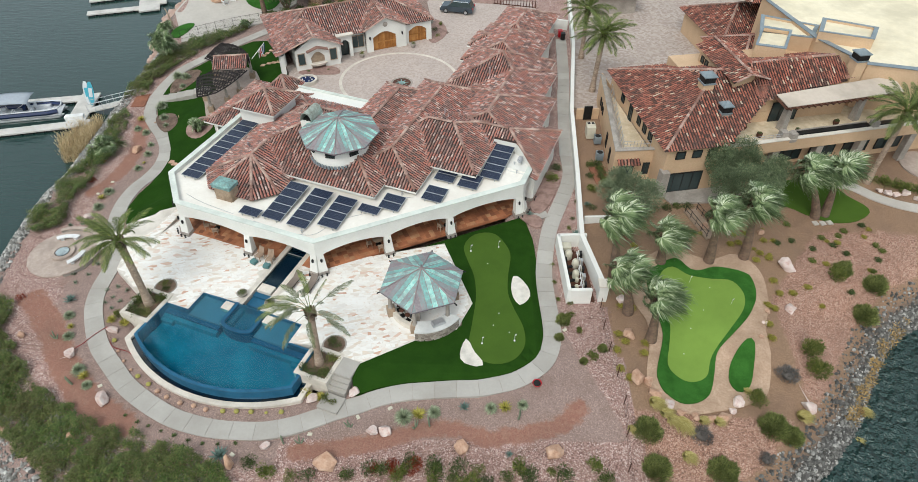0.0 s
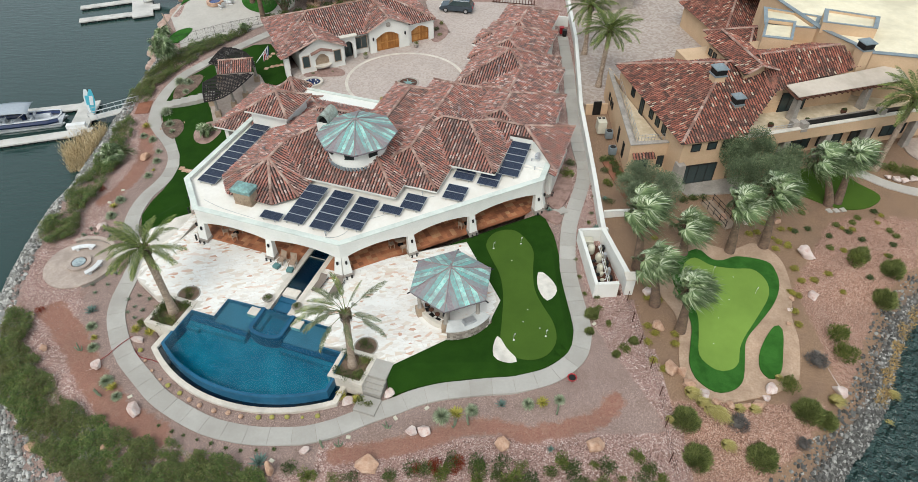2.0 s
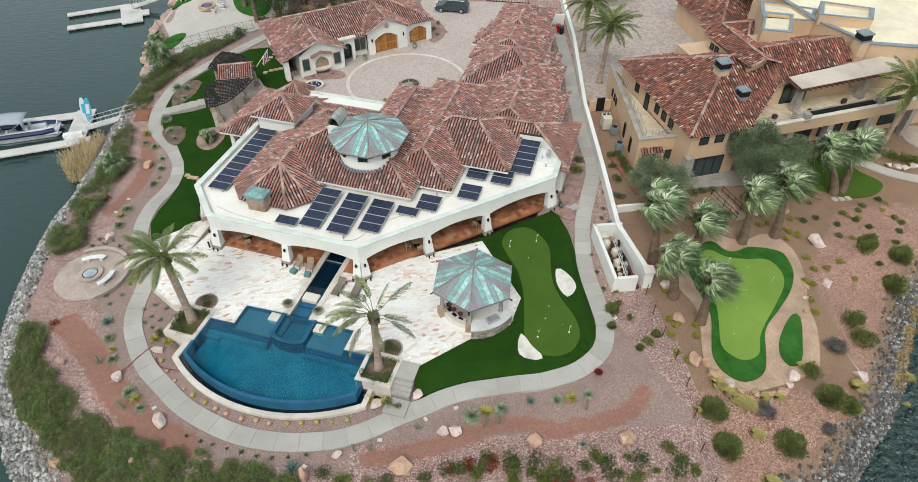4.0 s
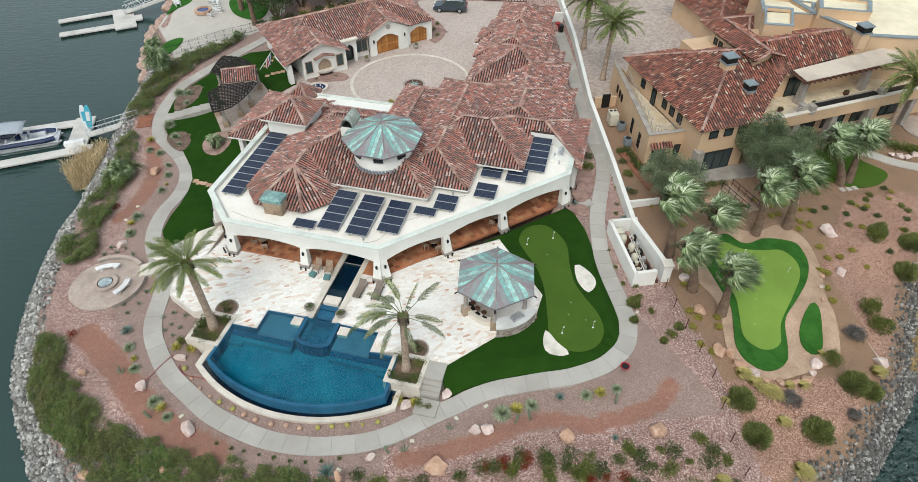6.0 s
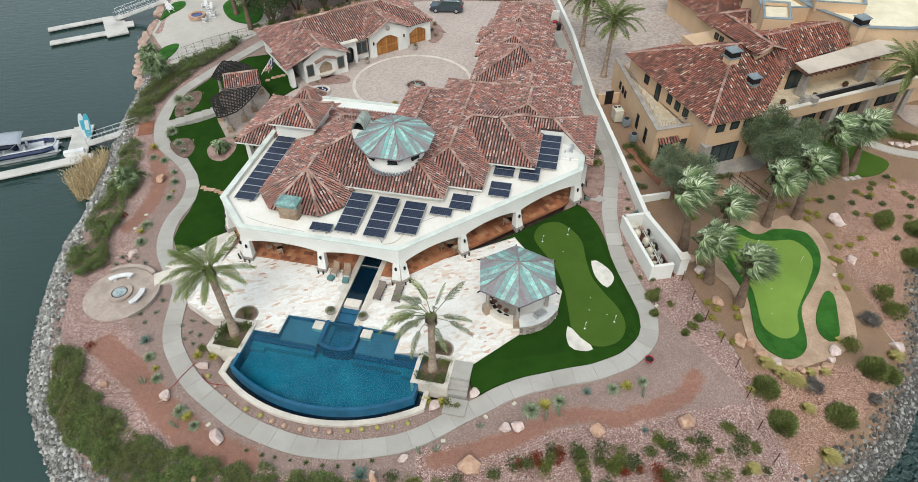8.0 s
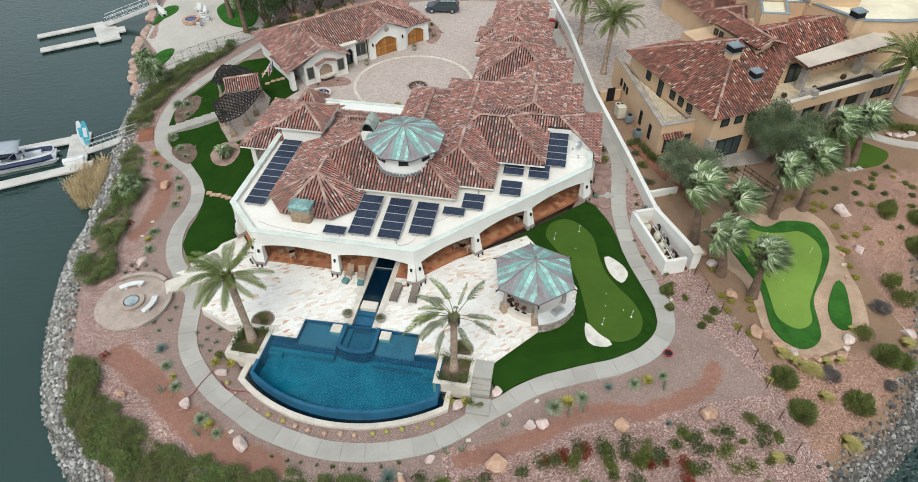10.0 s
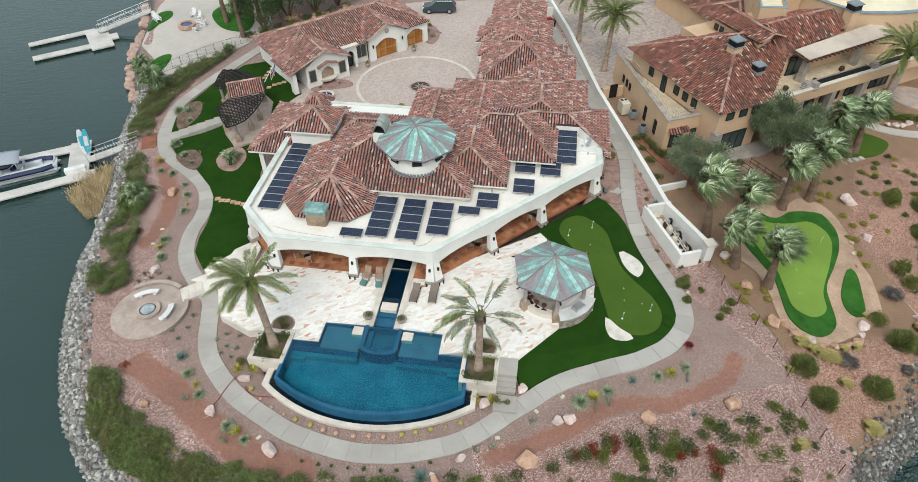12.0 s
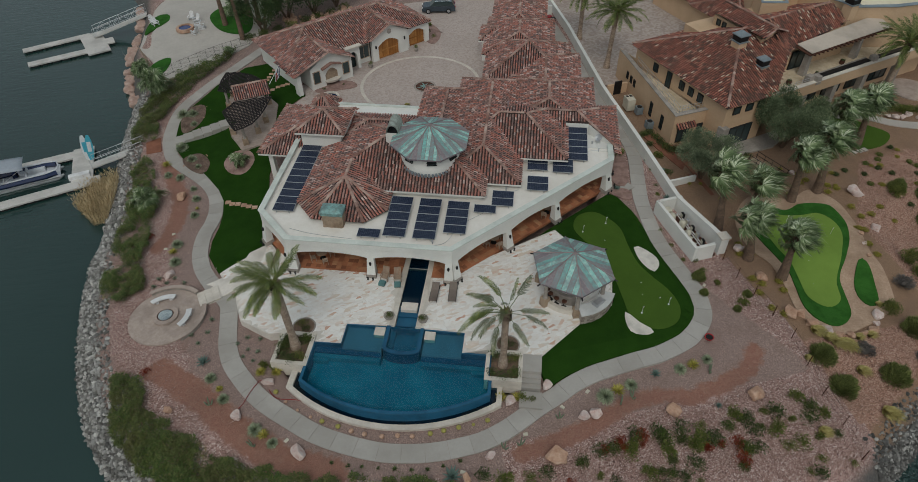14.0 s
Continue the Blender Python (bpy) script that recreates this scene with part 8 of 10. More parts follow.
for x, rx, mt, lb in ((0.0, 0, BOARDW, "white paddle board with aqua deck, upright in a rack"), (0.35, 5, AQUA, "aqua paddle board upright in a dock rack")):
    pb = Kit()
    v, n = [], 13
    for i in range(n):
        t = i / (n - 1)
        w = 0.40 * math.sin(math.pi * (0.06 + 0.88 * t)) ** 0.6
        v += [(-w, 0, 3.1 * t), (w, 0, 3.1 * t), (w * .8, 0.11, 3.1 * t), (-w * .8, 0.11, 3.1 * t)]
    f = []
    for i in range(n - 1):
        for j in range(4):
            q = (j + 1) % 4
            f.append((4 * i + j, 4 * i + q, 4 * i + 4 + q, 4 * i + 4 + j))
    f += [(3, 2, 1, 0), (4 * n - 4, 4 * n - 3, 4 * n - 2, 4 * n - 1)]
    pb.put(v, f)
    b = empty("paddle_board", pose(-52.2 + x, 72.2 - 0.25 * x, -3.39, -8, rx + 6, 15), lb, "paddle board", "dock paddle boards")
    pb.part("board", mt, b, smooth=False)
    Kit().box((0, -0.03, 1.1), (0.42, 0.03, 1.2)).part("deck_pad", AQUA if mt is BOARDW else BOARDW, b, "foam deck pad")

# ---- boulders, riprap and gravel ----


def rock_mesh(name, mat, seed, squash=0.7):
    """An angular quarried boulder of about unit width, its edges worn."""
    bm = bmesh.new()
    rng = random.Random(seed)
    for _ in range(15):
        d = Vector((rng.gauss(0, 1), rng.gauss(0, 1), rng.gauss(0, 1))).normalized()
        big = max(abs(d.x), abs(d.y), abs(d.z))
        d = d * (0.46 / big) * rng.uniform(0.82, 1.0) * 0.55 + d * 0.22
        bm.verts.new((d.x, d.y, (d.z + 0.28) * squash))
    bmesh.ops.convex_hull(bm, input=bm.verts[:])
    bmesh.ops.delete(bm, geom=[v for v in bm.verts if not v.link_faces], context='VERTS')
    bmesh.ops.bevel(bm, geom=bm.edges[:], offset=0.03, segments=1, affect='EDGES')
    bmesh.ops.triangulate(bm, faces=bm.faces[:])
    bmesh.ops.subdivide_edges(bm, edges=[e for e in bm.edges if e.calc_length() > 0.16], cuts=1)
    o = Vector((seed % 37, seed % 11, 0.0))
    for v in bm.verts:
        v.co += v.co.normalized() * 0.07 * noise.noise(v.co * 4 + o)
    me = bpy.data.meshes.new(name)
    bm.to_mesh(me)
    bm.free()
    me.materials.append(mat)
    return me


def place(name, me, x, y, scale, label, category, group="", z=None, rot=None, rng=random.Random(77)):
    ob = new(name, me)
    zz = land(x, y) if z is None else z
    s = scale if isinstance(scale, tuple) else (scale, scale, scale)
    ob.matrix_world = Matrix.LocRotScale((x, y, zz), Euler((0, 0, rng.uniform(0, 6.28) if rot is None else rot)), s)
    return tagged(ob, label, category, group)


BW = [(-34.0, 30.8, .9), (-29.7, 26.8, 1.15), (-10.9, 28.0, .95), (-8.3, 24.9, .95)]
BP = [(-40.2, 47.4, 1.0), (-31.7, 33.2, .9), (-9.2, 24.8, .85), (-16.6, 23.5, .75), (-14.0, 27.3, .9), (24.6, 36.8, .95)]
BT = [(-12.2, 22.3, 1.5), (-2.7, 23.6, 1.1), (3.8, 23.3, 1.2), (-39.0, 32.7, .65), (-40.1, 59.2, 1.15), (-30.7, 23.9, .75), (-36.4, 24.4, .85)]
BN = [(25.8, 41.4, 1.45), (10.6, 33.6, 1.15), (10.5, 29.2, 1.25), (10.6, 37.4, .95), (10.4, 38.9, .85), (11.5, 27.9, 1.0), (12.4, 27.1, .95), (14.3, 26.5, .85), (16.4, 26.5, .95), (17.8, 27.8, .9), (19.6, 46.5, .95), (16.4, 46.7, 1.1),
      (21.8, 45.9, .65), (24.9, 46.1, .75), (22.3, 36.1, .5), (21.7, 34.8, .45), (21.0, 33.3, .5), (11.2, 28.9, .8), (22.9, 27.5, 1.2), (13.3, 26.7, .7), (15.4, 26.4, .7), (17.2, 27.1, .6)]
for rows, mt, lb, gp in ((BW, ROCKW, "white quartz boulder on the gravel beside the path", "garden boulders"), (BP, ROCKW, "pinkish white boulder set in the gravel", "garden boulders"), (BT, ROCKT, "tan sandstone boulder on pink gravel", "garden boulders"), (BN, ROCKT, "pale tan boulder in the neighbouring garden", "neighbour boulders")):
    for i, (x, y, s) in enumerate(rows):
        me = rock_mesh("boulder", mt if not (gp[0] == "n" and i % 3 == 0) else ROCKW, int(x * 13 + y * 7), 0.75)
        place("boulder", me, x, y, (s * 1.25, s * 1.0, s * 1.1), lb, "boulder", gp)
sl = rock_mesh("standing_stone", ROCKT, 5, 1.0)
place("standing_stone", sl, -18.7, 22.0, (0.85, 0.6, 2.0), "upright orange sandstone slab beside the shrubs", "boulder")


def scatter_rocks(name, mat, count, area, pick, size, label, seed):
    """Loose stones joined in one mesh, dropped on the land where pick allows."""
    rng = random.Random(seed)
    bm = bmesh.new()
    bmesh.ops.create_icosphere(bm, subdivisions=1, radius=0.5)
    bv = [v.co.copy() for v in bm.verts]
    bf = [tuple(v.index for v in f.verts) for f in bm.faces]
    bm.free()
    if size[1] < 0.2:
        bv = [Vector(p) * 0.5 for p in ((1, 0, 0), (-1, 0, 0), (0, 1, 0), (0, -1, 0), (0, 0, 1), (0, 0, -1))]
        bf = [(0, 2, 4), (2, 1, 4), (1, 3, 4), (3, 0, 4), (2, 0, 5), (1, 2, 5), (3, 1, 5), (0, 3, 5)]
    k = Kit()
    made = tries = 0
    while made < count and tries < count * 12:
        tries += 1
        x, y = rng.uniform(area[0], area[1]), rng.uniform(area[2], area[3])
        w = pick(x, y)
        if rng.random() > w:
            continue
        s = size[0] + (size[1] - size[0]) * rng.random() ** 2.2
        q = Euler((rng.uniform(0, 6), rng.uniform(0, 6), rng.uniform(0, 6))).to_matrix()
        sc = (s * rng.uniform(.8, 1.3), s * rng.uniform(.7, 1.1), s * rng.uniform(.6, .9))
        z = land(x, y) + s * 0.12
        k.put([Vector((x, y, z)) + q @ Vector((p.x * sc[0] * rng.uniform(.8, 1.15), p.y * sc[1] * rng.uniform(.8, 1.15), p.z * sc[2])) for p in bv], bf)
        made += 1
    return k.thing(name, mat, label, "rocks", kind="stuff")


def bank(x, y):
    g = shore_gap(x, y)
    return 1.0 if -0.7 < g < 2.6 else (0.35 if 2.6 <= g < 3.8 else 0.0)


def bank_east(x, y):
    g = shore_gap(x, y)
    return 1.0 if -1.0 < g < 1.7 else (0.28 * (3.6 - g) / 1.9 if 1.7 <= g < 3.6 else 0.0)


scatter_rocks("riprap", ROCKG, 17000, (-52, -30, 15, 84), bank, (0.11, 0.50), "grey broken riprap stones along the waterline", 11)
scatter_rocks("riprap", ROCKD, 20000, (10, 42, 14, 44), bank_east, (0.10, 0.42), "grey broken riprap stones along the waterline", 12)
rng = random.Random(13)
ROCKP = surface("pale_pink_boulder", [(0.34, 0.22, 0.175), (0.48, 0.35, 0.295), (0.60, 0.49, 0.43)], 3, 0.9, 0.9, 0.8, dist=0.06)
FARROCKS = [rock_mesh("shore_boulder", ROCKP, 600 + i, 0.7) for i in range(5)]
for i, (x, y) in enumerate(spline([(-49.2, 84.0), (-50.2, 90.3), (-50.9, 94.5), (-50.4, 100.0), (-50.4, 104.7), (-51.0, 110.7), (-52.0, 116.0)], 1.15)):
    sz = rng.uniform(1.5, 2.3)
    place("shore_boulder", FARROCKS[i % 5], x + rng.uniform(0.2, 0.9), y, (sz, sz * 0.85, sz * 0.9), "big pale pink boulder lining the far shore", "boulder", "far shore boulders")


def pink_zone(x, y):
    g = shore_gap(x, y)
    if x > 9.5:
        return 0.0
    if y < 24 and x > -15:
        return 1.0 if np.min(np.hypot(WASHES[:, 0] - x, WASHES[:, 1] - y) - WASHES[:, 2]) > 0.1 else 0.0
    if x > 5.6 + max(0.0, 34 - y) * 0.4 and y < 37:
        return 0.7
    return 0.5 if 3.2 < g < 7.5 and x < -38 and y < 48 else 0.0


scatter_rocks("gravel", PINKSTONE, 13000, (-48, 30, 17, 48), pink_zone, (0.06, 0.14), "loose pink and white crushed gravel stones", 14)
scatter_rocks("gravel", REDSTONE, 5000, (9.8, 36, 17, 48), lambda x, y: 1.0 if 3.2 < shore_gap(x, y) < 12 and not inside((x, y), NGREEN) and (x > 23 + 0.8 * max(0.0, y - 37.5) or y < 26.5) else 0.0, (0.06, 0.14), "loose red crushed gravel stones", 16)


# ---- plants ----
def clump_mesh(name, mat, seed, leaves=260, leaf=0.12, flat=0.8, lumps=9, aspect=2.0, up=0.3):
    """A shrub of unit radius: leaves gathered round several lumps, with an uneven outline."""
    rng = random.Random(seed)
    k = Kit()
    cs = []
    for i in range(lumps):
        a, r = rng.uniform(0, 6.283), rng.uniform(0.1, 0.62)
        cs.append((Vector((r * math.cos(a), r * math.sin(a), rng.uniform(0.25, 0.75) * flat)), rng.uniform(0.3, 0.52)))
    for i in range(leaves):
        c, r = rng.choice(cs)
        d = Vector((rng.gauss(0, 1), rng.gauss(0, 1), rng.gauss(0.35, 0.9))).normalized()
        p = c + d * r * rng.uniform(0.65, 1.05)
        if p.z < 0.02:
            p.z = rng.uniform(0.02, 0.2)
        s = leaf * rng.uniform(0.6, 1.4)
        t = (d + Vector((rng.uniform(-.7, .7), rng.uniform(-.7, .7), rng.uniform(-.2, .7) + up))).normalized()
        w = t.cross(Vector((rng.uniform(-1, 1), rng.uniform(-1, 1), rng.uniform(-1, 1)))).normalized() * s * 0.5
        k.put([p - w * 0.4, p + t * s * aspect * 0.5 - w, p + t * s * aspect, p + t * s * aspect * 0.5 + w], [(0, 1, 2, 3)])
    for i in range(6):
        c, r = cs[i % len(cs)]
        k.tube([(0, 0, 0), tuple(c * 0.6), tuple(c)], [0.035, 0.02, 0.008], 4)
    return k.mesh(name, mat)


def blade_ball(name, mat, seed, blades=120, length=1.0, width=0.03, droop=0.25, low=0.0, blow=(0, 0, 0)):
    """A rosette of thin stiff blades of unit reach."""
    rng = random.Random(seed)
    k = Kit()
    for i in range(blades):
        a, e = rng.uniform(0, 6.283), math.asin(rng.uniform(math.sin(low), 0.98))
        d = Vector((math.cos(a) * math.cos(e), math.sin(a) * math.cos(e), math.sin(e)))
        l = length * rng.uniform(0.75, 1.1)
        sd = d.cross(Vector((0, 0, 1))).normalized() * width
        base = Vector((0, 0, 0.08)) + d * 0.06
        mid = base + d * l * 0.55 + Vector(blow) * l * 0.25
        tip = base + d * l - Vector((0, 0, droop * l * math.cos(e))) + Vector(blow) * l
        k.put([base - sd * .6, mid - sd, tip, mid + sd, base + sd * .6], [(0, 1, 2, 3, 4)])
    return k.mesh(name, mat)


def agave_leaves(mat):
    """The leaf meshes of one rosette of unit reach."""
    out, n = [], 26
    for i in range(n):
        a = i * 2.4
        e = radians(12 + 62 * i / n)
        d = Vector((math.cos(a) * math.cos(e), math.sin(a) * math.cos(e), math.sin(e)))
        s = d.cross(Vector((0, 0, 1))).normalized()
        u = s.cross(d)
        l = 1.0 * (1 - 0.35 * i / n)
        pts = []
        for t, w in ((0.0, 0.05), (0.35, 0.10), (0.7, 0.075), (1.0, 0.004)):
            c = d * l * t + Vector((0, 0, 0.05)) + u * 0.1 * t * t
            pts += [c - s * w + u * 0.02, c - u * 0.02, c + s * w + u * 0.02]
        f = []
        for q in range(3):
            f += [(3 * q, 3 * q + 1, 3 * q + 4, 3 * q + 3), (3 * q + 1, 3 * q + 2, 3 * q + 5, 3 * q + 4)]
        out.append(Kit().put(pts, f).mesh("leaf", mat))
    return out


def dome_mesh(name, mat, seed, leaves=2200, leaf=0.05, height=1.0, aspect=4.5):
    """A clipped-looking rounded shrub of unit radius covered in fine upright leaves."""
    rng = random.Random(seed)
    k = Kit()
    for i in range(leaves):
        z = rng.random() ** 0.8
        a = rng.uniform(0, 6.283)
        d = Vector((math.cos(a) * math.sqrt(1 - z * z), math.sin(a) * math.sqrt(1 - z * z), z))
        r = (0.82 + 0.30 * noise.noise(d * 2.2 + Vector((seed, 0, 0)))) * rng.uniform(0.66, 1.06)
        p = Vector((d.x * r, d.y * r, max(0.02, d.z * r * height)))
        t = (d + Vector((rng.uniform(-.6, .6), rng.uniform(-.6, .6), rng.uniform(0, .8)))).normalized()
        s = leaf * rng.uniform(0.6, 1.5)
        w = t.cross(Vector((rng.uniform(-1, 1), rng.uniform(-1, 1), rng.uniform(-1, 1)))).normalized() * s * 0.4
        k.put([p - w * .5, p + t * s * aspect * .5 - w, p + t * s * aspect, p + t * s * aspect * .5 + w], [(0, 1, 2, 3)])
    k.lathe([(0.05, 0), (0.5, 0.06), (0.48, height * .35), (0.3, height * .5), (0.05, height * .58)], (0, 0, 0), 9)
    return k.mesh(name, mat)


SHRUBS = [clump_mesh("shrub", (BUSH, COVER, BUSH, BUSHY)[i], 100 + i, (520, 620, 420, 380)[i], 0.075, 0.55, lumps=16, aspect=2.2, up=0.5) for i in range(4)]
SHRUBSY = [clump_mesh("shrub", BUSHY, 110 + i, 600, 0.09, 0.75) for i in range(2)]
SHRUBSG = [dome_mesh("shrub", BUSHDEAD, 120 + i, 1500, 0.05, 0.7, 3.5) for i in range(2)]
SHRUBSR = [clump_mesh("shrub", BUSHR, 130 + i, 420, 0.09, 0.7) for i in range(2)]
ROUNDS = [dome_mesh("shrub", DOME, 140 + i, 6500, 0.034, aspect=7.0) for i in range(3)]
SPOONS = [blade_ball("desert_spoon", SPOON, 150 + i, 520, 1.0, 0.020, 0.2, -0.12) for i in range(3)]
STRAWS = [blade_ball("straw_grass", STRAW, 160 + i, 700, 0.95, 0.016, 0.35, 0.55, (0.6, -0.35, -0.25)) for i in range(3)]
ALOES = [blade_ball("aloe", CUSHION, 170 + i, 60, 0.9, 0.05, 0.1, 0.3) for i in range(2)]
LEAVES = agave_leaves(AGAVE)
TINIES = [blade_ball("aloe", BUSHG, 190 + i, 40, 0.9, 0.05, 0.1, 0.25) for i in range(2)]
TINYG = [blade_ball("aloe", BUSH, 194 + i, 40, 0.9, 0.06, 0.1, 0.2) for i in range(2)]
BARREL = Kit()
ribs = []
for j in range(9):
    ph = math.pi * j / 8
    ribs.append([(0.5 * math.sin(ph) * (1 + 0.10 * (i % 2)) * math.cos(2 * math.pi * i / 20), 0.5 * math.sin(ph) * (1 + 0.10 * (i % 2)) * math.sin(2 * math.pi * i / 20), 0.42 - 0.45 * math.cos(ph)) for i in range(20)])
BARREL.put([p for r in ribs for p in r], [(j * 20 + i, j * 20 + (i + 1) % 20, (j + 1) * 20 + (i + 1) % 20, (j + 1) * 20 + i) for j in range(8) for i in range(20)])
BARRELS = BARREL.mesh("barrel_cactus", CACTUS)
BARRELP = BARREL.mesh("garden_sphere", ROCKT)


def set_out(name, meshes, rows, label, category, group, lift=0.0, tall=1.0):
    for i, r in enumerate(rows):
        s = r[2] if len(r) > 2 else 0.3
        s = (s, s, s * tall)
        ob = place(name, meshes[i % len(meshes)], r[0], r[1], s, label, category, group, rot=0.5 * math.sin(i * 2.4) if name == "straw_grass" else None)
        ob.location.z += lift


set_out("desert_spoon", SPOONS, [(-39.5, 66.0, .75), (-38.7, 64.4, .5), (-39.9, 75.2, .8), (-39.6, 73.0, .6), (-33.6, 63.6, .4), (-35.0, 32.6, .55), (-32.7, 29.4, .65), (-36.0, 34.8, .55), (-31.5, 28.1, .5), (-7.0, 26.0, .8), (-4.8, 26.4, .6), (-.6, 26.7, .55), (1.7, 26.9, .5), (-39.8, 51.4, .65), (-39.8, 48.9, .65), (-40.6, 63, .6), (-38.6, 58.5, .55), (-38.6, 55.8, .55), (-39, 60.4, .45), (-41.9, 63.8, .55), (-41.0, 75.4, .9), (-40.8, 68.6, .9)], "grey-green desert spoon rosette in the gravel", "shrub", "desert spoons")
set_out("aloe", ALOES, [(-32.1, 28.9, .6), (-35.3, 33.6, .42), (-5.9, 26.2, .75), (.4, 26.7, .65), (-38.4, 56.9, .35), (-42.2, 65.7, .7), (-40.1, 50.4, .6), (-32.2, 34.4, .6), (-31.0, 34.1, .6), (-14.6, 27.9, .6), (-13.4, 27.6, .6)], "yellow-green aloe clump in the gravel", "succulent", "aloes")
for x, y, r in [(-36.6, 36.4, .7), (-19.6, 22.6, .85), (-2.6, 26.8, .55), (.6, 23.1, .38), (3.7, 51.2, .6), (3.3, 48.0, .55), (9.0, 49.5, .5), (7.5, 45.3, .6), (-8.9, 90.5, .7)]:
    ag = empty("agave", Matrix.LocRotScale((x, y, land(x, y) + 0.04), Euler((0, 0, x * 7)), (r, r, r)), "blue-grey agave rosette in the gravel", "agave", "agaves")
    for me in LEAVES:
        new("leaf", me).parent = ag
set_out("aloe", TINYG, [(-27.5, 25.6, .25), (-26.4, 25.1, .28), (-25.5, 24.8, .22), (-24.4, 24.4, .22), (-23.3, 24.1, .3), (-22.2, 23.7, .26), (-21.1, 23.5, .26), (-20, 23.5, .24), (-18.8, 23.6, .26)], "small dark green succulent in a row by the walkway", "succulent", "row succulents")
set_out("aloe", TINIES, [(-33.2, 38.1, .35), (-32.2, 37.7, .35), (-33.2, 36.9, .3), (-33.6, 36.3, .3), (-32.4, 36.5, .35), (-32.8, 35.7, .3), (-34, 37.7, .3), (-41.1, 47.2, .4), (-40.4, 46.5, .35), (-39.7, 46.9, .35), (-38.8, 46, .35), (-41.5, 46.3, .4), (-37.7, 39.4, .35), (-37.1, 38.4, .35), (-36.4, 39.4, .35), (-36.1, 40.7, .4)], "small grey-green aloe in mauve gravel", "succulent", "bed aloes")
for i, (x, y) in enumerate([(-31.1, 32.3), (-30.4, 31.3), (-29.6, 30.4), (-28.7, 29.6), (-27.9, 29.0), (-26.8, 28.3), (-25.9, 27.7), (-25, 27.2), (-23.8, 26.7), (-22.7, 26.5), (-21.7, 26.2), (-20.4, 26.1), (-19.4, 26.1), (-18.3, 26.1), (-17.2, 26.1), (-16.1, 26.2)]):
    pinkish = i in (1, 2, 3, 6, 7, 8, 9, 10)
    place("garden_ball", BARRELP if pinkish else BARRELS, x, y, 0.24 if i in (1, 2, 3, 14) else 0.36, "small round cactus row inside the curving walkway", "cactus", "barrel cacti")
for x, y in [(-15.5, 23.9), (-14.3, 23.9), (-5.1, 25.4), (1.4, 25.9), (-36, 32.4), (-32.9, 28.3), (-6.1, 25.2), (-10.9, 25.2)]:
    c = empty("column_cactus", pose(x, y, land(x, y), 0, 0, x * 50), "slender green column cactus in the gravel", "cactus", "column cacti")
    for dx, h, ln in ((0, 1.0, 0.08), (0.12, 0.6, 0.25), (-0.1, 0.5, -0.2)):
        Kit().tube([(dx, 0, 0), (dx + ln * 0.5, 0, h * 0.5), (dx + ln, 0.03, h)], [0.06, 0.065, 0.03], 7).part("stem", BUSHG, c)
set_out("shrub", SHRUBS + SHRUBSY[:1], [(-6.1, 22.5, .75), (-4.5, 21.7, .9), (-2.9, 22.1, .8), (-1.5, 22, .6), (1.2, 22.1, .75), (1.9, 21.7, .85), (.4, 21.5, .6), (2, 20.7, .75), (3.4, 20.4, .8), (-2.2, 20.8, .95), (-1.2, 20.7, .9), (-8.1, 21.9, .75), (-9.1, 21.9, .7), (-7, 21.2, .8), (-4.6, 20.8, .8), (4.4, 21.7, .8), (7.2, 21.5, .75), (6.6, 20.7, .8), (3.8, 20.6, .75), (5.8, 53.6, .85), (6.6, 55.6, .7), (-10.5, 21.5, .65), (-13.2, 21.4, .7), (-14.5, 21.3, .7), (-16.2, 21.6, .8), (-17.4, 22.2, .7), (0.8, 19.6, .8), (-3.2, 19.4, .8), (5.2, 19.2, .8), (-6.4, 19.6, .7)], "low green shrub on pink gravel", "shrub", "bank shrubs")
set_out("shrub", SHRUBSR, [(-7.5, 22.3, .55), (-1.9, 20.4, .5), (-8.7, 22, .45), (-.7, 20.3, .45), (-42.6, 53.4, .5), (-43.0, 57.0, .45), (-41.0, 36.5, .45), (-43.6, 50.6, .5)], "small red-leaved shrub on pink gravel", "shrub", "red shrubs")
set_out("shrub", ROUNDS, [(10.5, 25, 1.0), (10.8, 22.5, 1.0), (15.3, 22.4, 1.05), (19.7, 25.7, 1.05), (21.0, 25.2, .8), (31.7, 37.5, 1.05), (30.7, 41.4, .85), (33.2, 40, 1.0), (5.4, 35, .6), (4.9, 33.2, .4), (8.2, 32.0, .4), (6.6, 30.8, .35)], "rounded olive-green shrub in the neighbouring garden", "shrub", "round shrubs", tall=1.35)
set_out("shrub", SHRUBSG, [(14.4, 25, .85), (22.1, 30.1, .95), (18.6, 23.5, .65), (17.4, 43.6, .4)], "bare grey twiggy shrub on red gravel", "shrub", "bare shrubs")
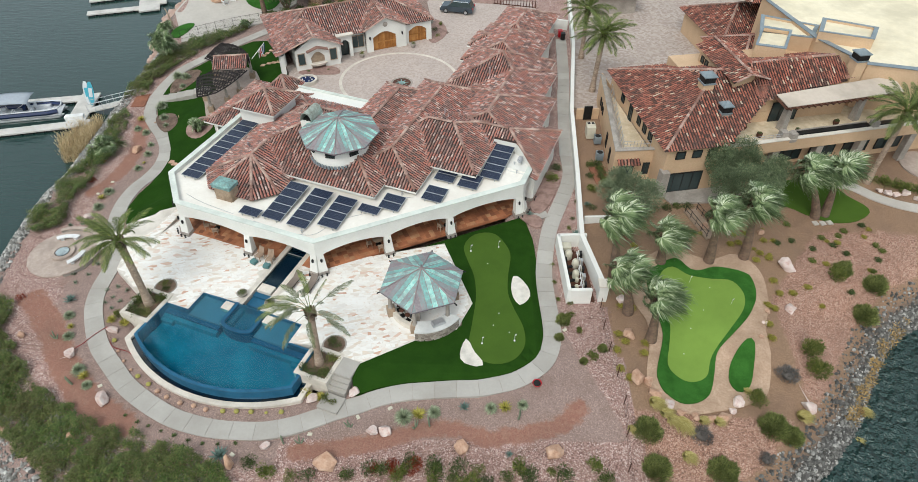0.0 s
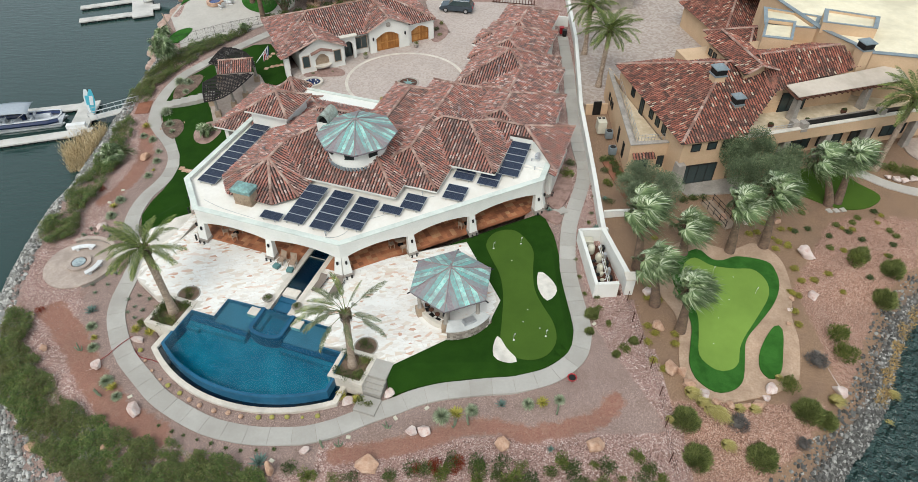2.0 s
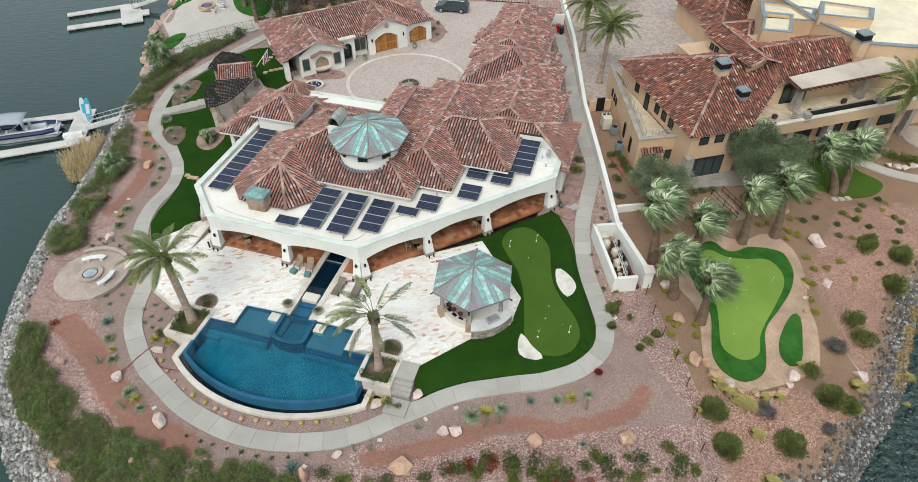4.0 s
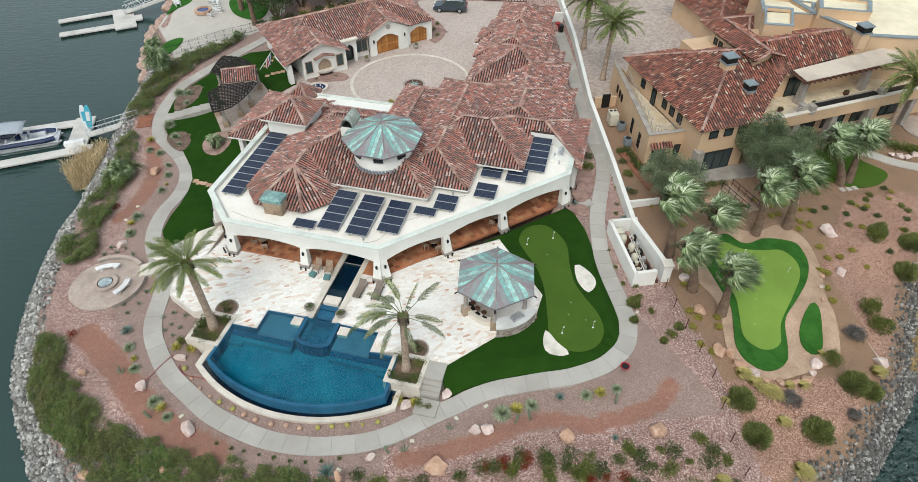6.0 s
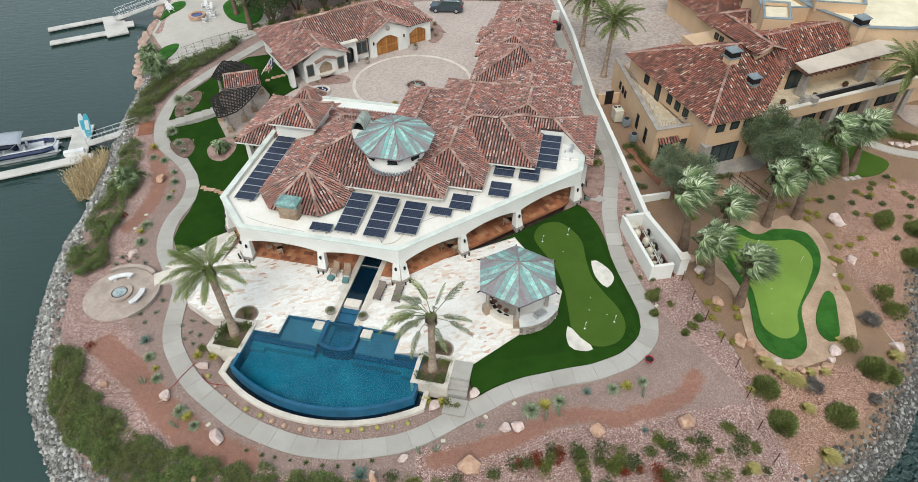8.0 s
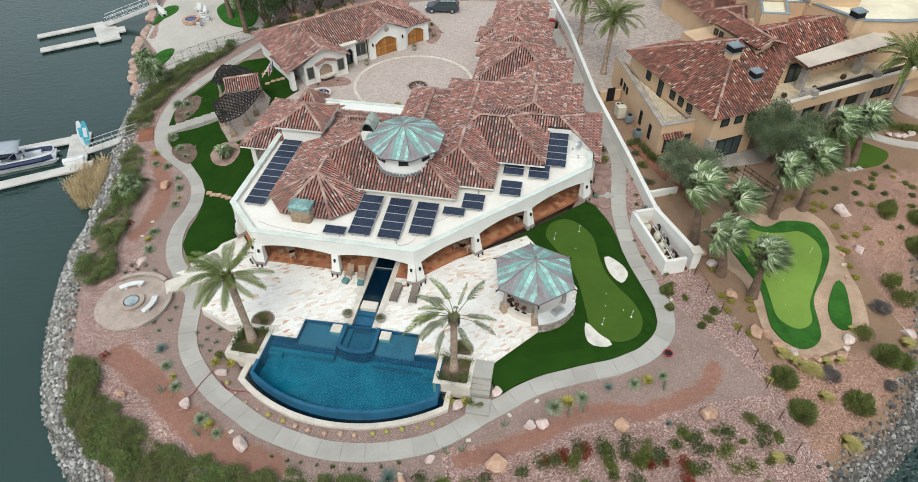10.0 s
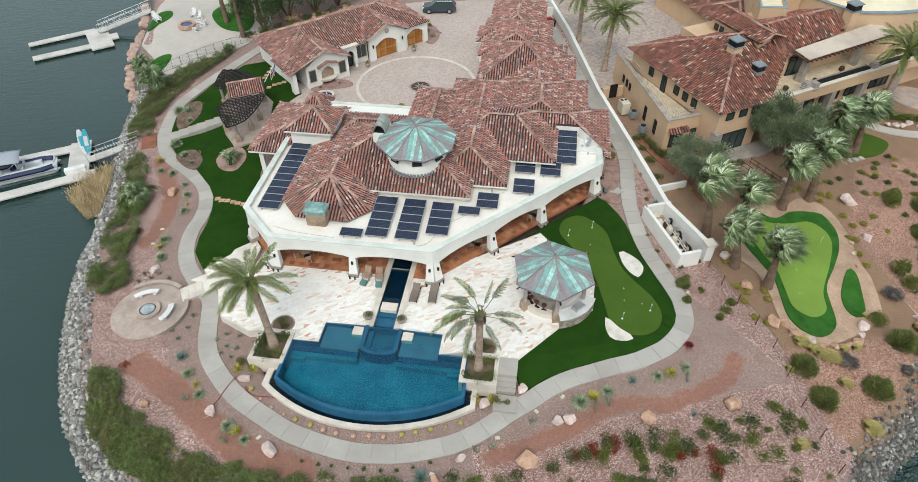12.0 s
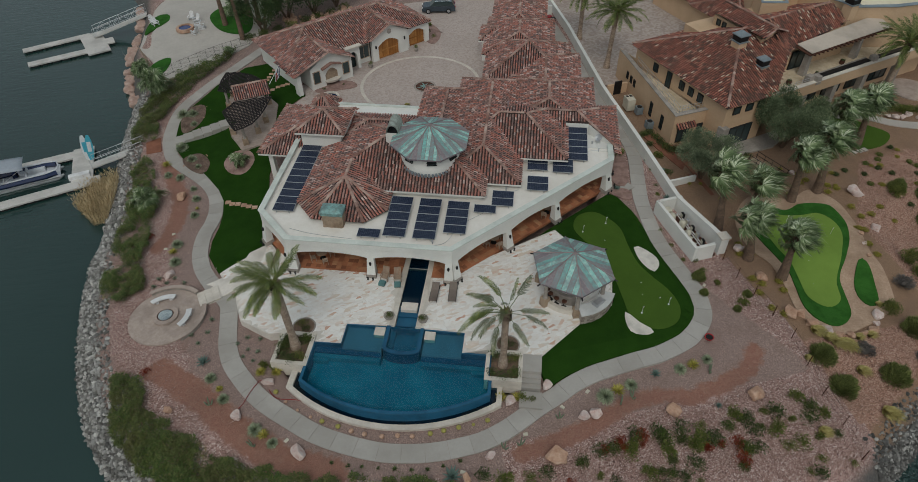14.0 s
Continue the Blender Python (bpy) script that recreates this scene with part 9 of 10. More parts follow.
set_out("straw_grass", STRAWS, [(11.2, 27.3, .85), (11.8, 26.5, .75), (13, 25.9, 1.0), (15.7, 26.2, .65), (13, 23.6, .75), (12.9, 20.2, 1.0), (22, 26.8, .85), (9.3, 25.3, .5), (18.6, 28.9, .5), (6.9, 19.7, .7), (12.4, 26.1, .8), (14.6, 26.2, .6), (27.5, 27.0, .7), (28.8, 29.3, .7)], "tuft of straw-yellow ornamental grass", "grass", "straw grasses")
TUFTS = [(24, 39.7), (24.1, 38.3), (25.3, 38.4), (22.6, 36.8), (23.1, 36.5), (22, 34.7), (21.8, 33.3), (26.8, 39.1), (23.3, 42.2), (23.9, 43.1), (24.5, 42.5), (22.4, 44.5), (23.5, 45.8), (21.6, 44.3), (19.4, 42.8), (11, 37.9), (11.3, 36.5), (10.4, 36.8), (9.7, 33.6), (10.1, 32.8), (11.7, 32.7), (11.4, 31.7), (9.3, 30.1), (9.9, 29.3), (9.3, 31.9)]
TUFTS2 = [(30.6, 45.8), (31.3, 44.8), (32.3, 46.1), (32.1, 43.7), (33.1, 46.8), (35.2, 47.7), (35.6, 44.2), (34.7, 43), (35.3, 44.9), (29.2, 44.2), (28.4, 42.4), (27.6, 45.2), (33.6, 41.6), (31.0, 39.4), (28.0, 47.6), (17.0, 44.6), (18.4, 45.6), (26.0, 44.6), (12.6, 45.6)]
CUSHIONS = [dome_mesh("cushion_plant", CUSHION, 201 + i, 420, 0.08, 0.8, 3.0) for i in range(2)]
set_out("cushion_plant", CUSHIONS, [(*p, 0.42) for p in TUFTS], "small yellow-green cushion plant on bare dirt", "shrub", "cushion plants")
set_out("cushion_plant", [dome_mesh("cushion_plant", BUSHY, 203, 420, 0.08, 0.8, 3.0), dome_mesh("cushion_plant", BUSH, 204, 420, 0.08, 0.8, 3.0)], [(*p, 0.42) for p in TUFTS2], "small olive green cushion plant on bare dirt", "shrub", "olive cushion plants")
set_out("shrub", SHRUBS, [tuple(hm(e, u)[:2]) + (s,) for e, u, s in ((-8.9, -18.8, .5), (-7.5, -18.8, .5), (-8.9, -20.4, .5), (-7.4, -20.5, .5), (-8.2, -20.8, .45), (-9.0, -19.6, .5), (7.6, -18.8, .45), (9.2, -18.9, .5), (7.6, -20.5, .4), (9.2, -20.4, .5), (8.4, -20.7, .4), (-8.2, -17.4, .45), (-7.7, -17.7, .35), (8.3, -17.5, .4), (8.9, -17.7, .4))], "low green planting in the stone planter", "shrub", "planter shrubs")
for ob in [o for o in bpy.data.objects if o.get("group") == "planter shrubs"]:
    ob.location.z = -0.16
    ob.scale = ob.scale * 1.45
set_out("shrub", SHRUBS + SHRUBSY, [(x, y, s) for x, y, s in ((8.3, 51.5, .35), (8.0, 50.0, .3), (7.4, 47.5, .3), (7.1, 44.6, .3), (6.9, 46.2, .3), (8.6, 54.5, .35), (8.7, 57.0, .35), (8.9, 59.5, .35), (8.9, 62, .3), (5.0, 41.6, .28), (5.1, 39.4, .28), (5.2, 37.4, .28), (-23.8, 75.7, .35), (-21.4, 76.2, .3), (-8.2, 88.2, .6), (-7.6, 86.4, .5), (-7.4, 90.2, .45), (9.8, 52.0, .7), (10.0, 54.2, .6), (10.1, 56.2, .7), (9.4, 49.0, .6), (13.6, 47.0, .9), (15.0, 48.6, .8))], "small green shrub in a gravel strip", "shrub", "strip shrubs")


CELLS = {}


def land_cell(i, j):
    """The land's height at a quarter-metre cell, remembered."""
    if (i, j) not in CELLS:
        CELLS[i, j] = land(i * 0.25, j * 0.25)
    return CELLS[i, j]


def cover(name, outline, mat, per_m2, height, label, seed, leaf=0.12, gap=0.27):
    """Dense low planting over an outline: leaves on hummocks, with gaps."""
    rng = random.Random(seed)
    xs, ys = [p[0] for p in outline], [p[1] for p in outline]
    k = Kit()
    for _ in range(int((max(xs) - min(xs)) * (max(ys) - min(ys)) * per_m2)):
        x, y = rng.uniform(min(xs), max(xs)), rng.uniform(min(ys), max(ys))
        q = (x + 0.6 * noise.noise((x * .8, y * .8, 3)), y + 0.6 * noise.noise((x * .8, y * .8, 9)))
        if not inside(q, outline):
            continue
        hum = 0.52 + 0.6 * noise.noise((x * 0.62, y * 0.62, seed)) + 0.45 * noise.noise((x * 1.7, y * 1.7, seed))
        if hum < gap:
            continue
        z = land_cell(round(x * 4), round(y * 4)) + height * hum * rng.uniform(0.45, 1.0)
        a = rng.uniform(0, 6.283)
        t = Vector((math.cos(a), math.sin(a), rng.uniform(-0.2, 1.0))).normalized()
        s = leaf * rng.uniform(0.8, 2.3)
        w = t.cross(Vector((rng.uniform(-.5, .5), rng.uniform(-.5, .5), 1))).normalized() * leaf * rng.uniform(0.13, 0.26)
        p = Vector((x, y, z))
        k.put([p - w * .3, p + t * s * .5 - w, p + t * s, p + t * s * .5 + w], [(0, 1, 2, 3)])
    return k.thing(name, mat, label, "ground cover", kind="stuff")


COVER_A = [(-42.3, 78.2), (-43.6, 74.5), (-43.9, 71.0), (-46.9, 71.1), (-46.9, 74.4), (-46.4, 79.1), (-43.6, 83.0), (-40.9, 86.4), (-34.6, 90.6), (-35.6, 87.9), (-39.6, 82.6)]
COVER_B = [(-46.3, 67.3), (-43.9, 67.1), (-42.6, 60.9), (-42.4, 56.3), (-42.6, 51.5), (-43, 49), (-45.1, 50.5), (-45.8, 52.4), (-45.9, 57.1), (-45.6, 62.3)]
COVER_C = [(-45.9, 49.7), (-43.5, 49.9), (-42.2, 48.1), (-42.3, 45.7), (-44.1, 44.8), (-45.6, 45.7), (-46.1, 47.7)]
COVER_D = [(-43.3, 37), (-41.3, 35.9), (-40.4, 33), (-37.9, 30.4), (-35.2, 28.0), (-31.6, 25.9), (-28.8, 24.5), (-25.4, 23.7), (-20.9, 22.6), (-18, 20.5), (-22, 18.5), (-30, 20), (-34.8, 22.8), (-38.6, 26.7), (-41.7, 29.2), (-43.4, 32.3), (-43.4, 35.5)]
for i, (o, bare) in enumerate(((COVER_A, 0.34), (COVER_B, 0.48), (COVER_C, 0.36), (COVER_D, 0.27))):
    cover("ground_cover", o, COVER, 720, 1.15, "dense dark green ground cover on the lake bank", 31 + i, gap=bare)
    cover("ground_cover", o, BUSHY, 80, 0.95, "yellowish sprigs through the ground cover", 41 + i, gap=bare - 0.06)
    cover("ground_cover", o, BUSHDEAD, 60, 0.8, "dry brown stalks through the ground cover", 51 + i, gap=bare - 0.12)


WEED = leafy("rusty_water_weed", [(0.20, 0.13, 0.05), (0.36, 0.23, 0.085), (0.50, 0.36, 0.16)])
cover("water_weed", [(26.2, 27.6), (29.4, 31.2), (31.5, 34.2), (33.6, 36.6), (35.8, 38.6), (36.6, 38.1), (34.4, 36.0), (32.2, 33.4), (29.9, 30.2), (27.6, 27.6)], WEED, 110, 0.5, "rusty yellow weed between the rocks at the waterline", 58, 0.2)


def reeds():
    rng = random.Random(9)
    k = Kit()
    o = [(-52.2, 63.8), (-51.2, 66.8), (-49.4, 68.2), (-48.0, 67.2), (-47.8, 63.3), (-48.3, 60.3), (-49.6, 59.9)]
    n = 0
    while n < 2600:
        x, y = rng.uniform(-52.5, -47.5), rng.uniform(59.5, 68.5)
        if not inside((x, y), o):
            continue
        n += 1
        h = rng.uniform(0.8, 1.75)
        lean = Vector((rng.uniform(-.35, .45), rng.uniform(-.3, .3), 1)).normalized()
        s = Vector((rng.uniform(-1, 1), rng.uniform(-1, 1), 0)).normalized() * 0.019
        b = Vector((x, y, max(WATER_Z - 0.2, land(x, y))))
        k.put([b - s, b + lean * h * .6 - s, b + lean * h + Vector((.15, 0, -.05)), b + lean * h * .6 + s, b + s], [(0, 1, 2, 3, 4)])
        if rng.random() < 0.5:
            t = b + lean * h
            k.put([t - s * 2.2, t + lean * .3 - s, t + lean * .34, t + lean * .3 + s, t + s * 2.2], [(0, 1, 2, 3, 4)])
    return k.thing("reeds", REED, "dry straw-yellow reeds at the water's edge", "reeds", kind="stuff")


reeds()


def frond_mesh(name, mat, seed, length, droop, leaflets=30, width=0.46, sweep=0.0, start=0.16):
    """A feather palm frond along local x: an arching rib with two rows of narrow leaflets."""
    rng = random.Random(seed)
    k = Kit()

    def rib(t):
        return Vector((length * (t - 0.12 * droop * t ** 3), sweep * t * t * length, length * (0.42 * t - droop * t ** 2.2 * 0.75)))
    k.tube([rib(t) for t in np.linspace(0, 1, 7)], [0.035, 0.03, 0.026, 0.02, 0.015, 0.01, 0.004], 4)
    for i in range(leaflets):
        t = start + (0.99 - start) * i / leaflets
        p = rib(t)
        d = (rib(min(1, t + 0.03)) - rib(t - 0.03)).normalized()
        for sd in (-1, 1):
            side = d.cross(Vector((0, 0, 1))).normalized() * sd
            l = width * (0.5 + 1.1 * math.sin(math.pi * min(1, t * 0.95)) ** 0.8) * rng.uniform(0.85, 1.15) * (0.75 if t > 0.85 else 1)
            tip = p + (side * 0.75 + d * 0.95 + Vector((sweep * .3, 0, -0.15 - 0.35 * rng.random()))).normalized() * l
            mid = p.lerp(tip, 0.5) + Vector((0, 0, 0.05))
            w = d * 0.025
            k.put([p - w * .6, mid - w, tip, mid + w, p + w * .6], [(0, 1, 2, 3, 4)])
    return k.mesh(name, mat)


FRONDS = [frond_mesh("frond", FROND, 300 + i, 3.7, 0.34 + 0.12 * i, 58, 0.40, (-.1, .12, 0, .2, -.15, .05)[i]) for i in range(6)]
FRONDSW = [frond_mesh("frond", FRONDDRY if i % 2 else FROND, 320 + i, 3.7, 0.46 + 0.11 * i, 46, 0.34, (.35, .2, .4, .1)[i], 0.36) for i in range(4)]


def date_palm(x, y, z, h, lean, count, meshes, label, scale=1.0, seed=0, trunk=0.30, blown=0.0):
    rng = random.Random(seed)
    p = empty("date_palm", pose(x, y, z), label, "palm tree", "date palms")
    n = 26
    path = [(lean[0] * (i / n) ** 1.3, lean[1] * (i / n) ** 1.3, h * i / n) for i in range(n + 1)]
    rad = [trunk * (1.35 - 0.5 * min(1, i / 6) + (0.05 if i % 2 else 0.0)) for i in range(n + 1)]
    Kit().tube(path, rad, 12).part("trunk", BARK, p, "ringed brown palm trunk")
    top = Vector(path[-1])
    boots = Kit()
    for i in range(60):
        a, zz = i * 2.4, -0.75 + 0.95 * i / 60
        d = Vector((math.cos(a), math.sin(a), 0))
        c = top + d * trunk * 0.95 + Vector((0, 0, zz))
        s = Vector((-d.y, d.x, 0)) * 0.09
        boots.put([c - s, c + s, c + d * 0.16 + s * .7 + Vector((0, 0, .26)), c + d * 0.16 - s * .7 + Vector((0, 0, .26))], [(0, 1, 2, 3)])
    boots.part("leaf_boot", SKIRT, p, "cut brown leaf bases under the crown", kind="stuff")
    for i in range(count):
        f = (i + 0.5) / count
        el = 72 - 82 * f ** 0.9
        a = i * 137.5 + rng.uniform(-12, 12)
        a += blown * math.sin(radians(a))
        ob = new("frond", meshes[rng.randrange(len(meshes))])
        ob.parent = p
        sc = scale * rng.uniform(0.85, 1.1) * (0.8 + 0.2 * math.sin(math.pi * f))
        ob.matrix_local = Matrix.LocRotScale(top + Vector((0, 0, 0.15)), Euler((rng.uniform(-.3, .3), radians(-el + 20), radians(a)), 'XYZ'), (sc, sc, sc))
    return p


date_palm(-29.3, 35.7, -0.2, 6.9, (-0.25, 0.3), 31, FRONDS, "tall date palm with full green crown in a planter", 0.94, 1, 0.33, 25)
date_palm(-13.85, 30.05, -0.2, 5.7, (0.1, 0.25), 17, FRONDSW, "wind-blown sparse date palm in a stone planter", 1.0, 2, 0.30, 35)
date_palm(12.3, 71.9, 0.0, 7.2, (0.35, 0.1), 44, FRONDS, "date palm beside the neighbouring driveway", 1.12, 3, 0.33)
date_palm(11.9, 80.6, 0.0, 6.4, (0.1, 0.3), 40, FRONDS, "date palm beside the neighbouring driveway", 1.12, 4, 0.33)
date_palm(38.6, 54.5, -0.2, 8.3, (0.2, 0.0), 42, FRONDS, "date palm beside the neighbour's terrace", 1.15, 5, 0.30)


WIND = Vector((0.93, 0.12, -0.1))


def fan_leaf_mesh(d, size, rng, gust):
    """One fan palm leaf from the crown outwards along d: a stalk and narrow segments whose long tips hang and stream downwind."""
    k = Kit()
    hub = d * rng.uniform(0.6, 1.15) * size + Vector((0, 0, -0.10 * size))
    k.tube([(0, 0, 0), tuple(d * 0.45 * size + Vector((0, 0, 0.02))), tuple(hub)], [0.03, 0.024, 0.018], 4)
    f = (d * 0.6 + Vector((0, 0, -0.36)) + WIND * 0.46 * gust).normalized()
    side = f.cross(Vector((0, 0, 1))).normalized()
    up = side.cross(f).normalized()
    roll = rng.uniform(-1.1, 1.1)
    side, up = side * math.cos(roll) + up * math.sin(roll), up * math.cos(roll) - side * math.sin(roll)
    n = 38
    for i in range(n):
        a = radians(-118 + 236 * i / (n - 1))
        g = (f * math.cos(a) + side * math.sin(a) + up * (0.18 - 0.10 * (i % 2))).normalized()
        l = 1.25 * size * rng.uniform(0.82, 1.12) * (1 - 0.22 * abs(a) / 2.06)
        w = (side * math.cos(a) - f * math.sin(a)) * 0.043 * size
        w2 = w * 0.5 + up * 0.012
        m = hub + g * l * 0.42
        e = hub + g * l * 0.68 + WIND * (0.16 * l * gust) + Vector((0, 0, -l * rng.uniform(0.02, 0.22)))
        t = hub + g * l * 0.86 + WIND * (0.48 * l * gust * rng.uniform(0.6, 1.2)) + Vector((0, 0, -l * rng.uniform(0.15, 0.65)))
        k.put([hub, m - w, m + w, e - w2, e + w2, t], [(0, 1, 2), (1, 3, 4, 2), (3, 5, 4)])
    return k.mesh("fan_leaf", FANLEAF)


def fan_palm(x, y, h, lean, count, label, scale=1.0, seed=0, trunk=0.28, z=None, gust=0.15):
    rng = random.Random(500 + seed)
    p = empty("fan_palm", pose(x, y, (land(x, y) if z is None else z) - 0.1), label, "palm tree", "fan palms")
    n = 18
    path = [(lean[0] * (i / n) ** 1.4, lean[1] * (i / n) ** 1.4, h * i / n) for i in range(n + 1)]
    Kit().tube(path, [trunk * (1.75 - 0.9 * min(1, i / 12) + (0.04 if i % 2 else 0)) for i in range(n + 1)], 10).part("trunk", BARKN, p, "rough tapering brown trunk")
    top = Vector(path[-1])
    sk = Kit()
    for i in range(110):
        a, zz = i * 2.4, -1.1 + 1.3 * i / 110
        d = Vector((math.cos(a), math.sin(a), 0))
        c = top + d * trunk * 0.8 + Vector((0, 0, zz))
        s = Vector((-d.y, d.x, 0)) * 0.06
        sk.put([c - s, c + s, c + d * 0.3 + s * .5 + Vector((0, 0, rng.uniform(-.35, .2))), c + d * 0.3 - s * .5 + Vector((0, 0, rng.uniform(-.35, .2)))], [(0, 1, 2, 3)])
    sk.part("dead_skirt", SKIRT, p, "brown skirt of old leaf stalks", kind="stuff")
    for i in range(count):
        f = (i + 0.5) / count
        el = radians(80 - (112 if gust > 1 else 78) * f + rng.uniform(-8, 8))
        a = radians(i * 137.5 + rng.uniform(-15, 15))
        d = (Vector((math.cos(a) * math.cos(el), math.sin(a) * math.cos(el), math.sin(el))) + WIND * 0.22 * gust).normalized()
        ob = new("fan_leaf", fan_leaf_mesh(d, scale * rng.uniform(0.6, 1.15), rng, gust))
        ob.parent = p
        ob.matrix_local = Matrix.Translation(top + Vector((0, 0, 0.1)))
    return p


FANPALMS = [(10.3, 40.4, 6.6, (-0.3, 0.9), 60, 1.12), (14.6, 41.6, 3.9, (-0.2, 0), 50, 1.0), (10.9, 36.1, 5.2, (-0.8, 0.2), 60, 0.95), (12.2, 33.1, 5.4, (-0.2, 0.1), 58, 0.95), (19.0, 42.0, 6.2, (-0.3, 0.2), 60, 1.0), (22.3, 42.6, 7.0, (-0.6, 0.2), 64, 1.05), (31.2, 48.9, 5.6, (-2.0, 0.5), 60, 1.1), (32.2, 49.2, 5.8, (-0.2, 0.4), 62, 1.1)]
for i, (x, y, h, ln, c, s) in enumerate(FANPALMS):
    fan_palm(x, y, h * 0.93, (ln[0] - 0.2, ln[1]), int(c * 1.15), "wind-blown fan palm in the neighbouring garden", s * 1.08, i, gust=1.5)
fan_palm(-44.7, 80.8, 1.9, (0.1, 0.1), 40, "broad fan palm on the lake bank", 1.3, 20, 0.3)
fan_palm(-47.6, 88.6, 1.2, (0.0, 0.0), 26, "small fan palm on the far bank", 0.8, 21, 0.2)
fan_palm(-43.5, 59.0, 0.9, (0, 0), 34, "low green fan palm on the lake bank", 1.05, 22, 0.2)
fan_palm(-34.1, 62.6, 0.9, (0, 0), 22, "small fan palm in a gravel bed", 0.65, 23, 0.14)
fan_palm(-35.9, 89.2, 0.9, (0, 0), 14, "small fan palm by the far fence", 0.55, 24, 0.1)
fan_palm(-35.0, 100.5, 1.0, (0, 0), 30, "small fan palm on the far lawn", 0.9, 25, 0.16)
for i, (x, y, h) in enumerate([(-34.0, 93.4, 8.0), (-36.4, 97.6, 8.0), (-31.5, 97.0, 8.0), (-33.0, 101.0, 8.0)]):
    fan_palm(x, y, h, (-0.3, 0.2), 40, "tall fan palm behind the guest house", 1.0, 30 + i, 0.24)
lp = empty("young_palm", pose(-46.3, 89.2, -0.6), "thin leaning bare palm trunk on the far bank", "palm tree")
Kit().tube([(0, 0, 0), (-0.3, 0.1, 1.2), (-0.7, 0.2, 2.8)], [0.16, 0.12, 0.09], 8).part("trunk", BARK, lp)


def broad_tree(x, y, h, r, mat, count, leaf, label, seed, name="olive_tree", group="garden trees", z=None):
    """A tree: forking limbs that carry clumps of small leaves."""
    rng = random.Random(seed)
    p = empty(name, pose(x, y, (land(x, y) if z is None else z)), label, "tree", group)
    k, ends = Kit(), []
    for i in range(5):
        a = i * 1.26 + rng.uniform(-.3, .3)
        e1 = Vector((math.cos(a) * r * .35, math.sin(a) * r * .35, h * 0.5))
        k.tube([(0.05 * math.cos(a), 0.05 * math.sin(a), 0), tuple(e1 * .5), tuple(e1)], [0.16, 0.11, 0.07], 6)
        for j in range(4):
            b = a + rng.uniform(-.9, .9)
            e2 = e1 + Vector((math.cos(b) * r * rng.uniform(.15, .5), math.sin(b) * r * rng.uniform(.15, .5), h * rng.uniform(.08, .4)))
            k.tube([tuple(e1), tuple(e1.lerp(e2, .5)), tuple(e2)], [0.06, 0.04, 0.015], 5)
            ends.append((e2, r * rng.uniform(.26, .42)))
    k.part("trunk", BARKN, p, "forked grey-brown trunk and limbs")
    c = Kit()
    for i in range(count):
        e, rr = rng.choice(ends)
        d = Vector((rng.gauss(0, 1), rng.gauss(0, 1), rng.gauss(0.2, .9))).normalized()
        q = e + d * rr * rng.uniform(.5, 1.1)
        t = (d + Vector((rng.uniform(-.8, .8), rng.uniform(-.8, .8), rng.uniform(-.5, .6)))).normalized()
        s = leaf * rng.uniform(.6, 1.5)
        w = t.cross(Vector((rng.uniform(-1, 1), rng.uniform(-1, 1), 1))).normalized() * s * .2
        c.put([q - w * .3, q + t * s * .5 - w, q + t * s, q + t * s * .5 + w], [(0, 1, 2, 3)])
    c.part("crown", mat, p, kind="stuff")


broad_tree(23.7, 50.5, 5.4, 3.8, OLIVED, 60000, 0.15, "dense dark olive tree beside the tan house", 61)
broad_tree(12.2, 47.4, 4.4, 2.7, OLIVE, 26000, 0.14, "grey-green olive tree near the boundary wall", 63)
for i, (x, y, h, r) in enumerate([(-31.0, 95, 5, 3.5), (-27.5, 98, 6, 4), (-23.5, 99, 5, 3.5), (-20.0, 101, 5, 3.5), (-29.5, 102, 6, 4)]):
    broad_tree(x, y, h, r, PINE, 7000, 0.26, "dark bushy tree behind the guest house", 70 + i, "tree", "background trees")
scatter_rocks("rock_bank", ROCKT, 160, (-28, -14, 93, 99), lambda x, y: 1.0, (0.6, 1.4), "reddish rock bank behind the guest house", 15)
set_out("shrub", SHRUBS, [(-33.0 + 2.0 * i, 93.0 + 0.9 * i, 1.1) for i in range(8)], "green shrub behind the guest house", "shrub", "back shrubs")


# ---- small things ----
for x, y, z in ((-2.34, 42.8, -0.03), (0.21, 43.41, -0.03), (-1.3, 32.26, -0.03), (1.28, 32.6, -0.03), (16.6, 39.2, None), (19.4, 36.6, None)):
    zz = land(x, y) + 0.17 if z is None else z
    f = empty("golf_flag", pose(x, y, zz, 0, 0, 25), "small white golf flag standing in its cup", "golf flag", "golf flags")
    Kit().lathe([(0.08, -0.02), (0.08, 0.012), (0.02, 0.013)], (0, 0, 0), 12).part("cup", WHITE, f, "white cup rim")
    Kit().tube([(0, 0, 0), (0, 0, 0.76)], 0.011, 6).part("pole", WHITE, f)
    Kit().put([(0, 0, 0.75), (0.16, 0.02, 0.72), (0.16, 0.0, 0.63), (0, 0, 0.61), (0, 0.02, 0.75), (0.16, 0.04, 0.72), (0.16, 0.02, 0.63), (0, 0.02, 0.61)], [(0, 1, 2, 3), (7, 6, 5, 4), (0, 4, 5, 1), (1, 5, 6, 2), (2, 6, 7, 3)]).part("pennant", WHITE, f)
